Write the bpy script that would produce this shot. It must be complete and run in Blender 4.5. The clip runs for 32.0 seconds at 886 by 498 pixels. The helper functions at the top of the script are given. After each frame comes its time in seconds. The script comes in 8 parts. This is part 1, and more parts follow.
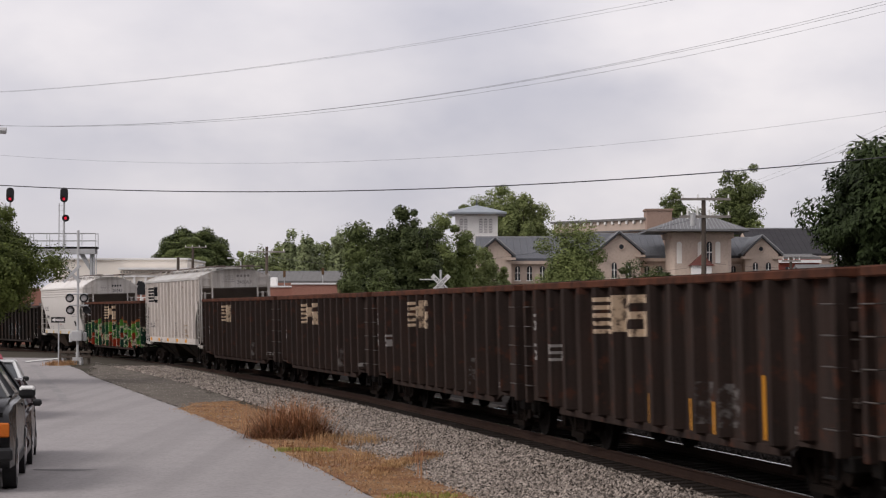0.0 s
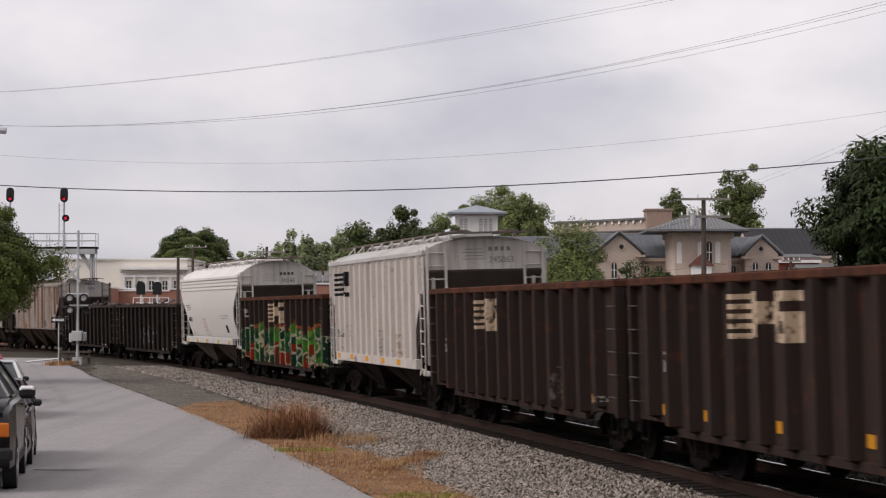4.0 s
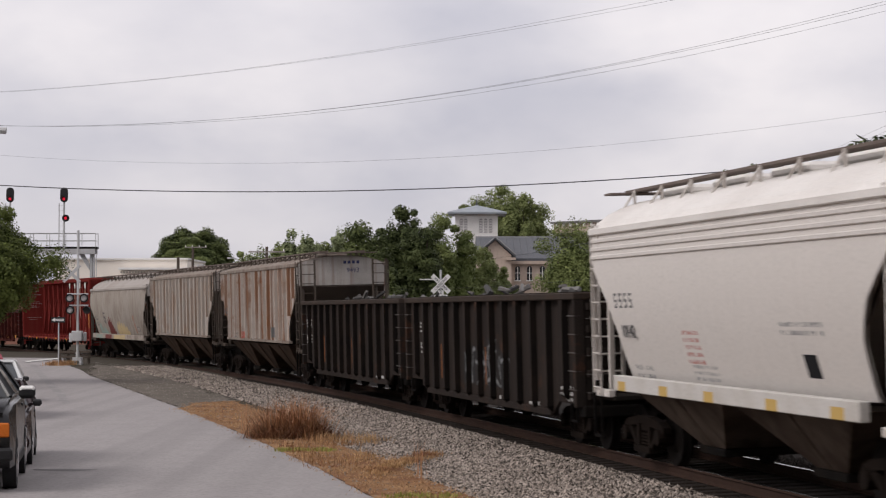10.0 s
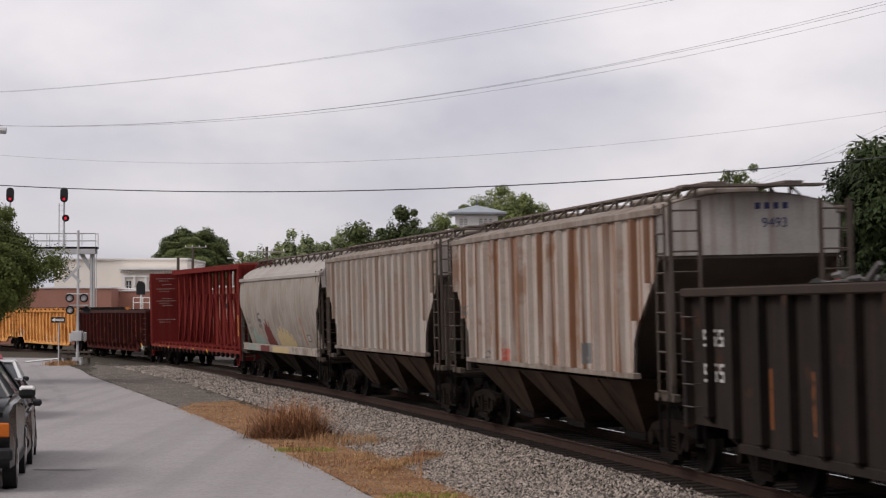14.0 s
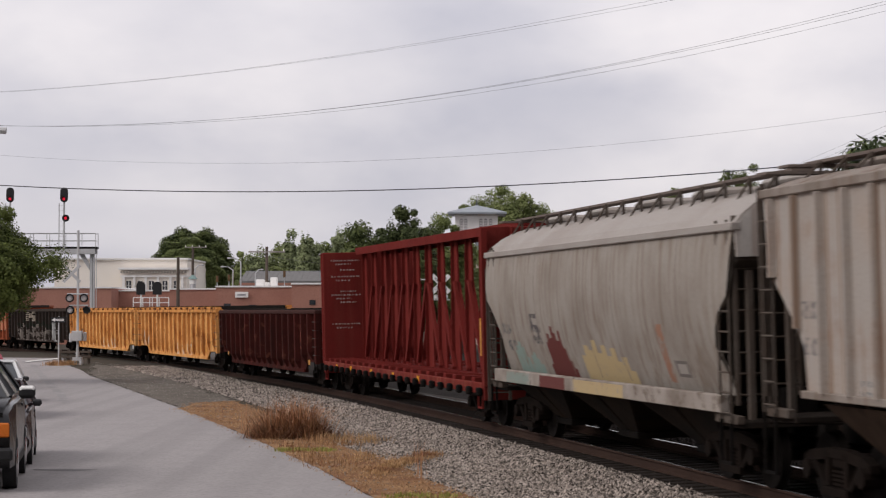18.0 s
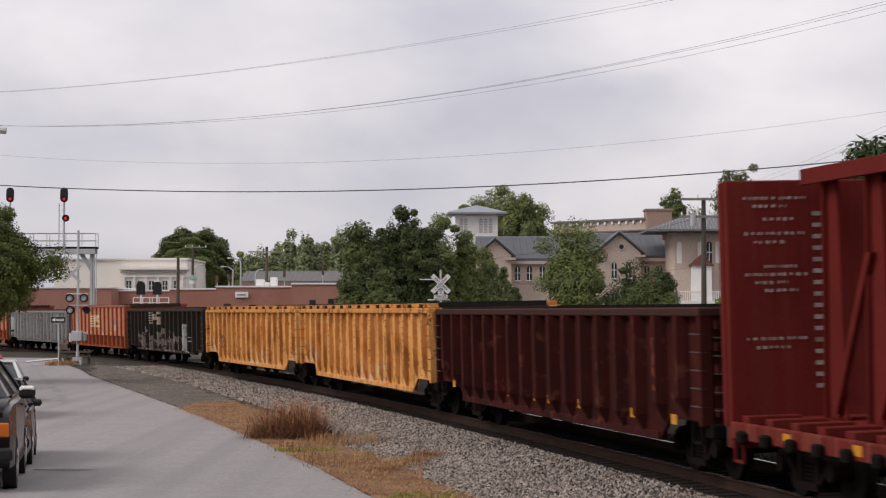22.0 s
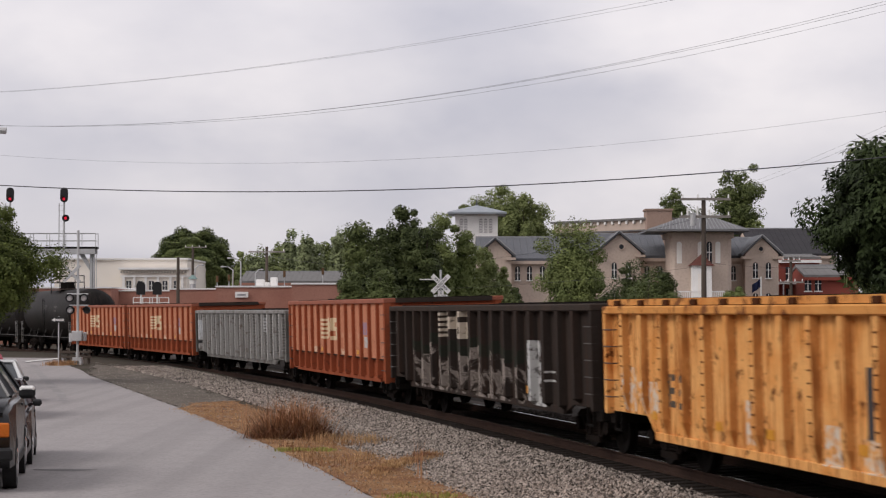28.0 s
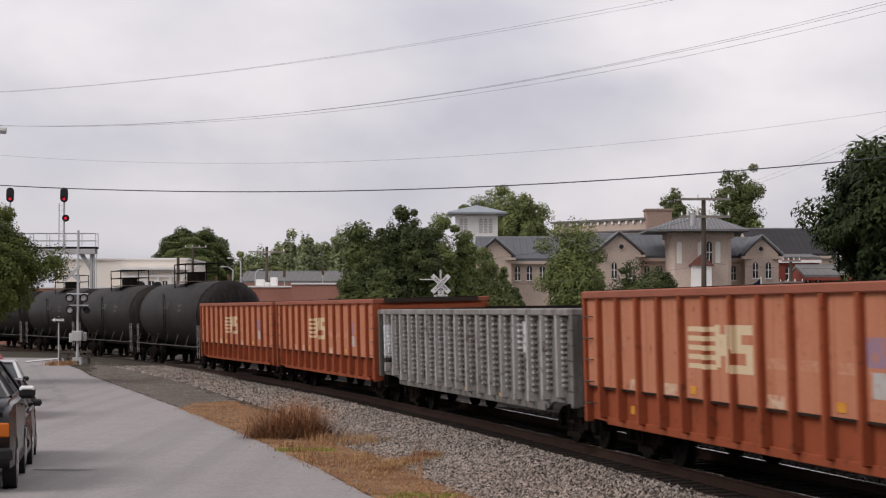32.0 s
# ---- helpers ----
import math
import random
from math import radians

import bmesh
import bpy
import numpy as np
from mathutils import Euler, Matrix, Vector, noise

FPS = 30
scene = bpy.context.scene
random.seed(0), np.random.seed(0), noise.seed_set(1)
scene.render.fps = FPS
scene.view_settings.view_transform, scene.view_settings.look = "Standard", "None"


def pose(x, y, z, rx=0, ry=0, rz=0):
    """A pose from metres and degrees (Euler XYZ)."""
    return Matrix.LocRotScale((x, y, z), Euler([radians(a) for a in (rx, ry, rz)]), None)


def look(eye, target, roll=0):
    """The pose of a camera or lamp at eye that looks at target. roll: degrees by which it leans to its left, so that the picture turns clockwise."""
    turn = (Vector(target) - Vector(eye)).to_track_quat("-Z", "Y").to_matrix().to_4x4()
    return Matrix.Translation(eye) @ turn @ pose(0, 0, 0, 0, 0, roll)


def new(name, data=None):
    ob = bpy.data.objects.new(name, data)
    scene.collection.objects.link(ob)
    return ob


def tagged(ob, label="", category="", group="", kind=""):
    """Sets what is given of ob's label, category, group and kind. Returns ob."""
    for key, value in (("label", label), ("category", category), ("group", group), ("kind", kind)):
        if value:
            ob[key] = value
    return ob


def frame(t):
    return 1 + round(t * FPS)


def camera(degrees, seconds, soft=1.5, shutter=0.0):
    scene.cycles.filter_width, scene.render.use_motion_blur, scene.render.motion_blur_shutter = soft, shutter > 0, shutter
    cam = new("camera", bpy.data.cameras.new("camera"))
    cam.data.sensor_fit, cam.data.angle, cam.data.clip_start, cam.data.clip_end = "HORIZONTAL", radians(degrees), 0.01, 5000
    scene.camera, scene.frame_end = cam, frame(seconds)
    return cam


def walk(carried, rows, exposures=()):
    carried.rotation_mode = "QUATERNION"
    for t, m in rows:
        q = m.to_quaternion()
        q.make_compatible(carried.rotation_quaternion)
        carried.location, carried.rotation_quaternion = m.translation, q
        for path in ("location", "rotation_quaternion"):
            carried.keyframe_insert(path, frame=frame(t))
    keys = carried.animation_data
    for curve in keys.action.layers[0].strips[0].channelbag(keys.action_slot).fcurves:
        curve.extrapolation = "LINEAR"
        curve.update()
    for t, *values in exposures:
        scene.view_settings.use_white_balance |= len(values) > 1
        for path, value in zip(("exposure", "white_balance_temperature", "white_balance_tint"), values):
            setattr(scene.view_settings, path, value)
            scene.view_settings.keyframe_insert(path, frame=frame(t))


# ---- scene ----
cam = camera(24.58, 32.0, soft=1.2, shutter=0.5)
STAND = pose(0, 0, 2.45, 91.767, 0, 0)
walk(cam, [(0.0, STAND), (32.0, STAND)], exposures=[(0.0, 0.04, 6600, 14), (32.0, 0.04, 6600, 14)])

# ---- sky and sun: an overcast afternoon ----
world = bpy.data.worlds.new("overcast_sky")
scene.world = world
world.use_nodes = True
wn, wl = world.node_tree.nodes, world.node_tree.links
wn.clear()
w_out = wn.new("ShaderNodeOutputWorld")
w_bg = wn.new("ShaderNodeBackground")
w_sky = wn.new("ShaderNodeTexSky")
w_sky.sky_type, w_sky.sun_disc = "NISHITA", False
w_sky.sun_elevation, w_sky.sun_rotation = radians(40), radians(244.5)
w_dim = wn.new("ShaderNodeMix")
w_dim.data_type, w_dim.blend_type = "RGBA", "MULTIPLY"
w_dim.inputs["Factor"].default_value = 1.0
w_dim.inputs["B"].default_value = (0.06, 0.06, 0.06, 1)
wl.new(w_sky.outputs["Color"], w_dim.inputs["A"])
w_co = wn.new("ShaderNodeTexCoord")
w_map = wn.new("ShaderNodeMapping")
w_map.inputs["Scale"].default_value = (4.5, 4.5, 9.0)
w_map.inputs["Location"].default_value = (0.35, 0.0, 0.62)
wl.new(w_co.outputs["Generated"], w_map.inputs["Vector"])
w_no = wn.new("ShaderNodeTexNoise")
w_no.inputs["Scale"].default_value, w_no.inputs["Detail"].default_value = 1.6, 5.0
w_no.inputs["Roughness"].default_value = 0.48
wl.new(w_map.outputs["Vector"], w_no.inputs["Vector"])
w_ramp = wn.new("ShaderNodeValToRGB")
w_ramp.color_ramp.elements[0].position, w_ramp.color_ramp.elements[0].color = 0.37, (0.545, 0.555, 0.62, 1)
w_ramp.color_ramp.elements[1].position, w_ramp.color_ramp.elements[1].color = 0.62, (0.83, 0.815, 0.83, 1)
w_sep = wn.new("ShaderNodeSeparateXYZ")
wl.new(w_co.outputs["Generated"], w_sep.inputs["Vector"])


def sky_math(op, a, b=None, c=None):
    n = wn.new("ShaderNodeMath")
    n.operation = op
    for i, v in enumerate((a, b, c)):
        if isinstance(v, (int, float)):
            n.inputs[i].default_value = v
        elif v is not None:
            wl.new(v, n.inputs[i])
    return n.outputs[0]


w_fac = sky_math("MULTIPLY_ADD", w_no.outputs["Fac"], 0.62, 0.195)
w_bend = sky_math("MULTIPLY_ADD", w_no.outputs["Fac"], 0.16, -0.08)
# broad darker and brighter banks of cloud: east, height, half-width, half-height, amount
for cx, cz, sx, sz, amount in ((-0.125, 0.080, 0.075, 0.016, -0.12), (0.070, 0.104, 0.055, 0.014, -0.09), (-0.15, 0.056, 0.07, 0.012, -0.075), (-0.06, 0.058, 0.05, 0.010, -0.045), (0.0, 0.135, 0.06, 0.012, -0.035),
                               (-0.19, 0.138, 0.07, 0.025, 0.075), (0.19, 0.13, 0.06, 0.03, 0.07), (0.0, 0.060, 0.06, 0.012, 0.04), (0.15, 0.082, 0.06, 0.014, 0.05)):
    u = sky_math("DIVIDE", sky_math("SUBTRACT", sky_math("ADD", w_sep.outputs["X"], w_bend), cx), sx)
    v = sky_math("DIVIDE", sky_math("SUBTRACT", sky_math("MULTIPLY_ADD", w_bend, 0.35, w_sep.outputs["Z"]), cz), sz)
    d = sky_math("MULTIPLY_ADD", u, u, sky_math("MULTIPLY", v, v))
    bank = sky_math("MULTIPLY", sky_math("POWER", 2.718, sky_math("MULTIPLY", d, -0.7)), sky_math("GREATER_THAN", w_sep.outputs["Y"], 0.0))
    w_fac = sky_math("MULTIPLY_ADD", bank, amount, w_fac)
wl.new(w_fac, w_ramp.inputs["Fac"])
w_mix = wn.new("ShaderNodeMix")
w_mix.data_type = "RGBA"
w_mix.inputs["Factor"].default_value = 0.94
wl.new(w_dim.outputs["Result"], w_mix.inputs["A"])
wl.new(w_ramp.outputs["Color"], w_mix.inputs["B"])
w_low = wn.new("ShaderNodeMapRange")
w_low.inputs["From Min"].default_value, w_low.inputs["From Max"].default_value = 0.0, 0.16
w_low.inputs["To Min"].default_value, w_low.inputs["To Max"].default_value = 0.91, 1.09
wl.new(w_sep.outputs["Z"], w_low.inputs["Value"])
w_fall = wn.new("ShaderNodeMix")
w_fall.data_type, w_fall.blend_type = "RGBA", "MULTIPLY"
w_fall.inputs["Factor"].default_value = 1.0
wl.new(w_mix.outputs["Result"], w_fall.inputs["A"])
wl.new(w_low.outputs["Result"], w_fall.inputs["B"])
wl.new(w_fall.outputs["Result"], w_bg.inputs["Color"])
w_bg.inputs["Strength"].default_value = 1.0
wl.new(w_bg.outputs["Background"], w_out.inputs["Surface"])

sun_lamp = bpy.data.lights.new("sun", "SUN")
sun_lamp.energy, sun_lamp.angle, sun_lamp.color = 1.5, radians(30), (1.0, 0.97, 0.93)
sun = new("sun", sun_lamp)
sun.matrix_basis = look((-65, -31, 61), (0, 0, 0))

# ---- materials ----
def mat(name, base, rough=0.7, metal=0.0, second=None, blotch=1.5, amount=0.5, grain=30.0, grain_amount=0.15, bump=0.2,
        streak=None, streak_amount=0.0, streak_from=0.48, streak_map=(7.0, 7.0, 0.35), streak_soft=0.20, spec=0.35, island=0.0, emit=None, emit_strength=0.0):
    """A surface with blotches, grain, fine relief and, where asked, vertical runs of rust or dirt."""
    m = bpy.data.materials.new(name)
    m.use_nodes = True
    nt = m.node_tree
    N, L = nt.nodes, nt.links
    b = N["Principled BSDF"]
    b.inputs["Roughness"].default_value = rough
    b.inputs["Metallic"].default_value = metal
    b.inputs["Specular IOR Level"].default_value = spec
    co = N.new("ShaderNodeTexCoord")
    second = second or tuple(c * 0.6 for c in base)

    def noise(scale, detail=4.0, stretch=None):
        n = N.new("ShaderNodeTexNoise")
        n.inputs["Scale"].default_value, n.inputs["Detail"].default_value = scale, detail
        if stretch:
            mp = N.new("ShaderNodeMapping")
            mp.inputs["Scale"].default_value = stretch
            L.new(co.outputs["Object"], mp.inputs["Vector"])
            L.new(mp.outputs["Vector"], n.inputs["Vector"])
        else:
            L.new(co.outputs["Object"], n.inputs["Vector"])
        return n

    def mix(fac, a, c, low, high, top):
        r = N.new("ShaderNodeMapRange")
        r.inputs["From Min"].default_value, r.inputs["From Max"].default_value = low, high
        r.inputs["To Max"].default_value = top
        L.new(fac, r.inputs["Value"])
        x = N.new("ShaderNodeMix")
        x.data_type = "RGBA"
        L.new(r.outputs["Result"], x.inputs["Factor"])
        for src, sock in ((a, x.inputs["A"]), (c, x.inputs["B"])):
            if isinstance(src, tuple):
                sock.default_value = (*src, 1)
            else:
                L.new(src, sock)
        return x.outputs["Result"]

    col = mix(noise(blotch).outputs["Fac"], base, second, 0.42, 0.68, amount)
    if streak:
        col = mix(noise(1.0, 5.0, streak_map).outputs["Fac"], col, streak, streak_from, streak_from + streak_soft, streak_amount)
    g = noise(grain, 3.0)
    if grain_amount:
        col = mix(g.outputs["Fac"], col, tuple(c * 0.45 for c in base), 0.45, 0.75, grain_amount * 2)
    if island:
        gi = N.new("ShaderNodeNewGeometry")
        hs = N.new("ShaderNodeHueSaturation")
        mr = N.new("ShaderNodeMapRange")
        mr.inputs["To Min"].default_value, mr.inputs["To Max"].default_value = 1 - island, 1 + island
        L.new(gi.outputs["Random Per Island"], mr.inputs["Value"])
        L.new(mr.outputs["Result"], hs.inputs["Value"])
        L.new(col, hs.inputs["Color"])
        col = hs.outputs["Color"]
    L.new(col, b.inputs["Base Color"])
    if bump:
        bp = N.new("ShaderNodeBump")
        bp.inputs["Strength"].default_value, bp.inputs["Distance"].default_value = bump, 0.02
        L.new(g.outputs["Fac"], bp.inputs["Height"])
        L.new(bp.outputs["Normal"], b.inputs["Normal"])
    if emit:
        b.inputs["Emission Color"].default_value = (*emit, 1)
        b.inputs["Emission Strength"].default_value = emit_strength
    return m


M = {}
M["white_paint"] = mat("white_paint", (0.82, 0.805, 0.78), 0.6, second=(0.70, 0.68, 0.65))
M["asphalt"] = mat("asphalt", (0.325, 0.303, 0.297), 0.9, second=(0.25, 0.232, 0.227), blotch=1.3, amount=0.25, grain=14, grain_amount=0.2, bump=0.12, streak=(0.25, 0.234, 0.229), streak_amount=0.5, streak_from=0.45, streak_map=(1.4, 0.012, 1.0), spec=0.08)
M["soil"] = mat("soil", (0.078, 0.067, 0.056), 0.95, second=(0.055, 0.052, 0.035), blotch=0.25, amount=0.8, grain=14, grain_amount=0.25, bump=0.5, spec=0.03)
M["straw_soil"] = mat("straw_soil", (0.20, 0.098, 0.052), 0.95, second=(0.37, 0.235, 0.12), blotch=0.9, amount=1.0, grain=18, grain_amount=0.4, bump=0.6, spec=0.05)
M["ballast_bed"] = mat("ballast_bed", (0.085, 0.072, 0.063), 0.95, second=(0.055, 0.046, 0.04), blotch=0.5, amount=0.6, grain=14, grain_amount=0.45, bump=1.0, spec=0.05)
M["rail_rust"] = mat("rail_rust", (0.052, 0.032, 0.025), 0.9, second=(0.036, 0.023, 0.019), bump=0.1, spec=0.05)
M["rail_steel"] = mat("rail_steel", (0.55, 0.55, 0.56), 0.25, 1.0, second=(0.45, 0.45, 0.46), bump=0.0)
M["tie_wood"] = mat("tie_wood", (0.028, 0.022, 0.019), 0.95, second=(0.018, 0.015, 0.013), spec=0.1)
M["dark_bed"] = mat("dark_bed", (0.030, 0.026, 0.023), 0.95, second=(0.05, 0.043, 0.038), blotch=0.8, grain=16, grain_amount=0.3, bump=0.8, spec=0.03)


def paint(name, base, rects=(), letters=None, rough=0.85, second=None, amount=0.5, blotch=1.3, spots=None, spec=0.03, streak=None, streak_amount=0.0, streak_from=0.48,
          grain_amount=0.12, bump=0.15, metal=0.0, low_tint=None, ghosts=None, streak_map=(7.0, 7.0, 0.35), streak_soft=0.20):
    """Car-body paint: blotched and streaked, with stencilled blocks (x0, x1, z0, z1, colour, wear), where given worn sprayed veils
    (x0, x1, z0, z1, colour, halo) or sprayed letters (top, bottom, colours, outline, scale, x0, x1) on the side that faces the road."""
    m = mat(name, base, rough, metal, second=second, amount=amount, blotch=blotch, streak=streak, streak_amount=streak_amount, streak_from=streak_from, streak_map=streak_map, streak_soft=streak_soft,
            grain=22, grain_amount=grain_amount, bump=bump, spec=spec)
    nt = m.node_tree
    N, L = nt.nodes, nt.links
    b = N["Principled BSDF"]
    col = b.inputs["Base Color"].links[0].from_socket
    co = N.new("ShaderNodeTexCoord")
    sp = N.new("ShaderNodeSeparateXYZ")
    L.new(co.outputs["Object"], sp.inputs["Vector"])

    def math_node(op, a, c=None, e=None):
        n = N.new("ShaderNodeMath")
        n.operation = op
        for i, v in enumerate((a, c, e)):
            if v is None:
                continue
            if isinstance(v, (int, float)):
                n.inputs[i].default_value = v
            else:
                L.new(v, n.inputs[i])
        return n.outputs[0]

    def blend(fac, a, c):
        x = N.new("ShaderNodeMix")
        x.data_type = "RGBA"
        L.new(fac, x.inputs["Factor"])
        for src, sock in ((a, x.inputs["A"]), (c, x.inputs["B"])):
            if isinstance(src, tuple):
                sock.default_value = (*src, 1)
            else:
                L.new(src, sock)
        return x.outputs["Result"]

    wear = N.new("ShaderNodeTexNoise")
    wear.inputs["Scale"].default_value, wear.inputs["Detail"].default_value, wear.inputs["Roughness"].default_value = 6.5, 8.0, 0.68
    L.new(co.outputs["Object"], wear.inputs["Vector"])
    near_side = math_node("LESS_THAN", sp.outputs["Y"], 0.0)
    glyph = N.new("ShaderNodeTexNoise")
    glyph.inputs["Scale"].default_value, glyph.inputs["Detail"].default_value = 1.0, 1.0
    gmap = N.new("ShaderNodeMapping")
    gmap.inputs["Scale"].default_value = (34.0, 1.0, 13.0)
    L.new(co.outputs["Object"], gmap.inputs["Vector"])
    L.new(gmap.outputs["Vector"], glyph.inputs["Vector"])
    strokes = math_node("GREATER_THAN", glyph.outputs["Fac"], 0.5)
    if spots:
        tint, scale, start, most, *sharp = spots
        sn = N.new("ShaderNodeTexNoise")
        sn.inputs["Scale"].default_value, sn.inputs["Detail"].default_value, sn.inputs["Roughness"].default_value = scale, 6.0, 0.62
        L.new(co.outputs["Object"], sn.inputs["Vector"])
        col = blend(math_node("MULTIPLY", math_node("SMOOTH_MIN", math_node("MULTIPLY", math_node("MAXIMUM", math_node("SUBTRACT", sn.outputs["Fac"], start), 0.0), sharp[0] if sharp else 14.0), 1.0, 0.1), most), col, tint)
    if ghosts:
        gx0, gx1, gz0, gz1, tint, rim_tint = ghosts
        veil = N.new("ShaderNodeTexNoise")
        veil.inputs["Scale"].default_value, veil.inputs["Detail"].default_value, veil.inputs["Roughness"].default_value, veil.inputs["Distortion"].default_value = 1.0, 6.0, 0.6, 1.6
        vmap = N.new("ShaderNodeMapping")
        vmap.inputs["Scale"].default_value = (1.7, 1.0, 1.0)
        L.new(co.outputs["Object"], vmap.inputs["Vector"])
        L.new(vmap.outputs["Vector"], veil.inputs["Vector"])
        crown_n = N.new("ShaderNodeTexNoise")
        crown_n.noise_dimensions = "1D"
        crown_n.inputs["Scale"].default_value, crown_n.inputs["Detail"].default_value = 0.9, 3.0
        L.new(sp.outputs["X"], crown_n.inputs["W"])
        tall = math_node("MULTIPLY_ADD", crown_n.outputs["Fac"], -1.3, math_node("ADD", sp.outputs["Z"], 0.65))
        area = math_node("MULTIPLY", math_node("MULTIPLY", math_node("LESS_THAN", tall, gz1), math_node("GREATER_THAN", sp.outputs["Z"], gz0)), math_node("MULTIPLY", math_node("COMPARE", sp.outputs["X"], (gx0 + gx1) / 2, (gx1 - gx0) / 2), near_side))
        halo = math_node("MULTIPLY", math_node("COMPARE", tall, gz1 + 0.08, 0.13), math_node("MULTIPLY", math_node("COMPARE", sp.outputs["X"], (gx0 + gx1) / 2, (gx1 - gx0) / 2), near_side))
        col = blend(math_node("MULTIPLY", halo, math_node("MULTIPLY", wear.outputs["Fac"], 0.6)), col, rim_tint)
        patchy = math_node("SMOOTH_MIN", math_node("MAXIMUM", math_node("MULTIPLY_ADD", veil.outputs["Fac"], 9.0, -4.55), 0.0), 0.95, 0.15)
        col = blend(math_node("MULTIPLY", area, patchy), col, tint)
        lines = math_node("SMOOTH_MIN", math_node("MAXIMUM", math_node("MULTIPLY_ADD", math_node("ABSOLUTE", math_node("SUBTRACT", veil.outputs["Fac"], 0.56)), -45.0, 0.75), 0.0), 0.8, 0.1)
        col = blend(math_node("MULTIPLY", area, lines), col, tuple(min(1.0, c * 1.7) for c in tint))
    if letters:
        top, bottom, colours, outline, scale, x0, x1 = letters
        edge = N.new("ShaderNodeTexNoise")
        edge.inputs["Scale"].default_value, edge.inputs["Detail"].default_value = 1.4, 2.0
        flat = N.new("ShaderNodeCombineXYZ")
        L.new(sp.outputs["X"], flat.inputs["X"])
        L.new(flat.outputs["Vector"], edge.inputs["Vector"])
        lift = math_node("MULTIPLY_ADD", edge.outputs["Fac"], 1.5, -0.75)
        height = math_node("SUBTRACT", sp.outputs["Z"], lift)
        wob = N.new("ShaderNodeTexNoise")
        wob.inputs["Scale"].default_value = 1.7
        L.new(co.outputs["Object"], wob.inputs["Vector"])
        v3 = N.new("ShaderNodeCombineXYZ")
        L.new(math_node("MULTIPLY_ADD", wob.outputs["Fac"], 1.1, math_node("MULTIPLY", sp.outputs["X"], scale)), v3.inputs["X"])
        L.new(math_node("MULTIPLY", sp.outputs["Z"], 0.55 if scale < 3 else 0.75), v3.inputs["Z"])
        cells, rim = N.new("ShaderNodeTexVoronoi"), N.new("ShaderNodeTexVoronoi")
        rim.feature = "DISTANCE_TO_EDGE"
        for n in (cells, rim):
            n.inputs["Scale"].default_value = 1.5
            L.new(v3.outputs["Vector"], n.inputs["Vector"])
        pick = N.new("ShaderNodeSeparateColor")
        L.new(cells.outputs["Color"], pick.inputs["Color"])
        ramp = N.new("ShaderNodeValToRGB")
        ramp.color_ramp.interpolation = "CONSTANT"
        for i, c in enumerate(colours):
            el = ramp.color_ramp.elements[i] if i < 2 else ramp.color_ramp.elements.new(0.5)
            el.position, el.color = i / len(colours), (*c, 1)
        L.new(pick.outputs["Red"], ramp.inputs["Fac"])
        inner = blend(math_node("SMOOTH_MIN", math_node("MULTIPLY", math_node("GREATER_THAN", pick.outputs["Green"], 0.45), math_node("LESS_THAN", math_node("MULTIPLY_ADD", pick.outputs["Blue"], -0.75, height), bottom + (top - bottom) * 0.05)), 1.0, 0.01), ramp.outputs["Color"], low_tint or colours[0])
        shade = N.new("ShaderNodeTexNoise")
        shade.inputs["Scale"].default_value, shade.inputs["Detail"].default_value = 3.0, 4.0
        L.new(co.outputs["Object"], shade.inputs["Vector"])
        inner = blend(math_node("SMOOTH_MIN", math_node("MAXIMUM", math_node("MULTIPLY_ADD", shade.outputs["Fac"], 5.0, -2.4), 0.0), 0.75, 0.1), inner, colours[0])
        edge_w = math_node("MULTIPLY_ADD", wear.outputs["Fac"], 0.14, -0.028)
        soft_rim = math_node("SMOOTH_MIN", math_node("MAXIMUM", math_node("MULTIPLY", math_node("SUBTRACT", edge_w, rim.outputs["Distance"]), 34.0), 0.0), 0.92, 0.1)
        spray = blend(soft_rim, inner, outline)
        if low_tint:
            bloom = math_node("MULTIPLY", math_node("COMPARE", math_node("MULTIPLY_ADD", wear.outputs["Fac"], 0.5, height), top + 0.24, 0.13), near_side)
            bloom = math_node("MULTIPLY", bloom, math_node("COMPARE", sp.outputs["X"], (x0 + x1) / 2 + 1.2, (x1 - x0) / 2 - 1.6))
            col = blend(math_node("MULTIPLY", bloom, math_node("SMOOTH_MIN", math_node("MAXIMUM", math_node("MULTIPLY_ADD", shade.outputs["Fac"], 7.0, -3.1), 0.0), 0.8, 0.1)), col, (0.42, 0.13, 0.04))
        mask = math_node("MULTIPLY", math_node("LESS_THAN", height, top), math_node("GREATER_THAN", sp.outputs["Z"], bottom))
        mask = math_node("MULTIPLY", mask, math_node("COMPARE", sp.outputs["X"], (x0 + x1) / 2, (x1 - x0) / 2))
        mask = math_node("MULTIPLY", mask, near_side)
        mask = math_node("MULTIPLY", mask, math_node("MULTIPLY_ADD", wear.outputs["Fac"], 0.6, 0.55))
        col = blend(mask, col, spray)
    for x0, x1, z0, z1, c, w, *letters_in in rects:
        mask = math_node("MULTIPLY", math_node("COMPARE", sp.outputs["X"], (x0 + x1) / 2, (x1 - x0) / 2),
                         math_node("COMPARE", sp.outputs["Z"], (z0 + z1) / 2, (z1 - z0) / 2))
        mask = math_node("MULTIPLY", mask, near_side)
        mask = math_node("MULTIPLY", mask, math_node("SMOOTH_MIN", math_node("MAXIMUM", math_node("MULTIPLY_ADD", wear.outputs["Fac"], 9.0, -9.0 * (0.21 + 0.4 * w)), 0.0), 1.0, 0.1))
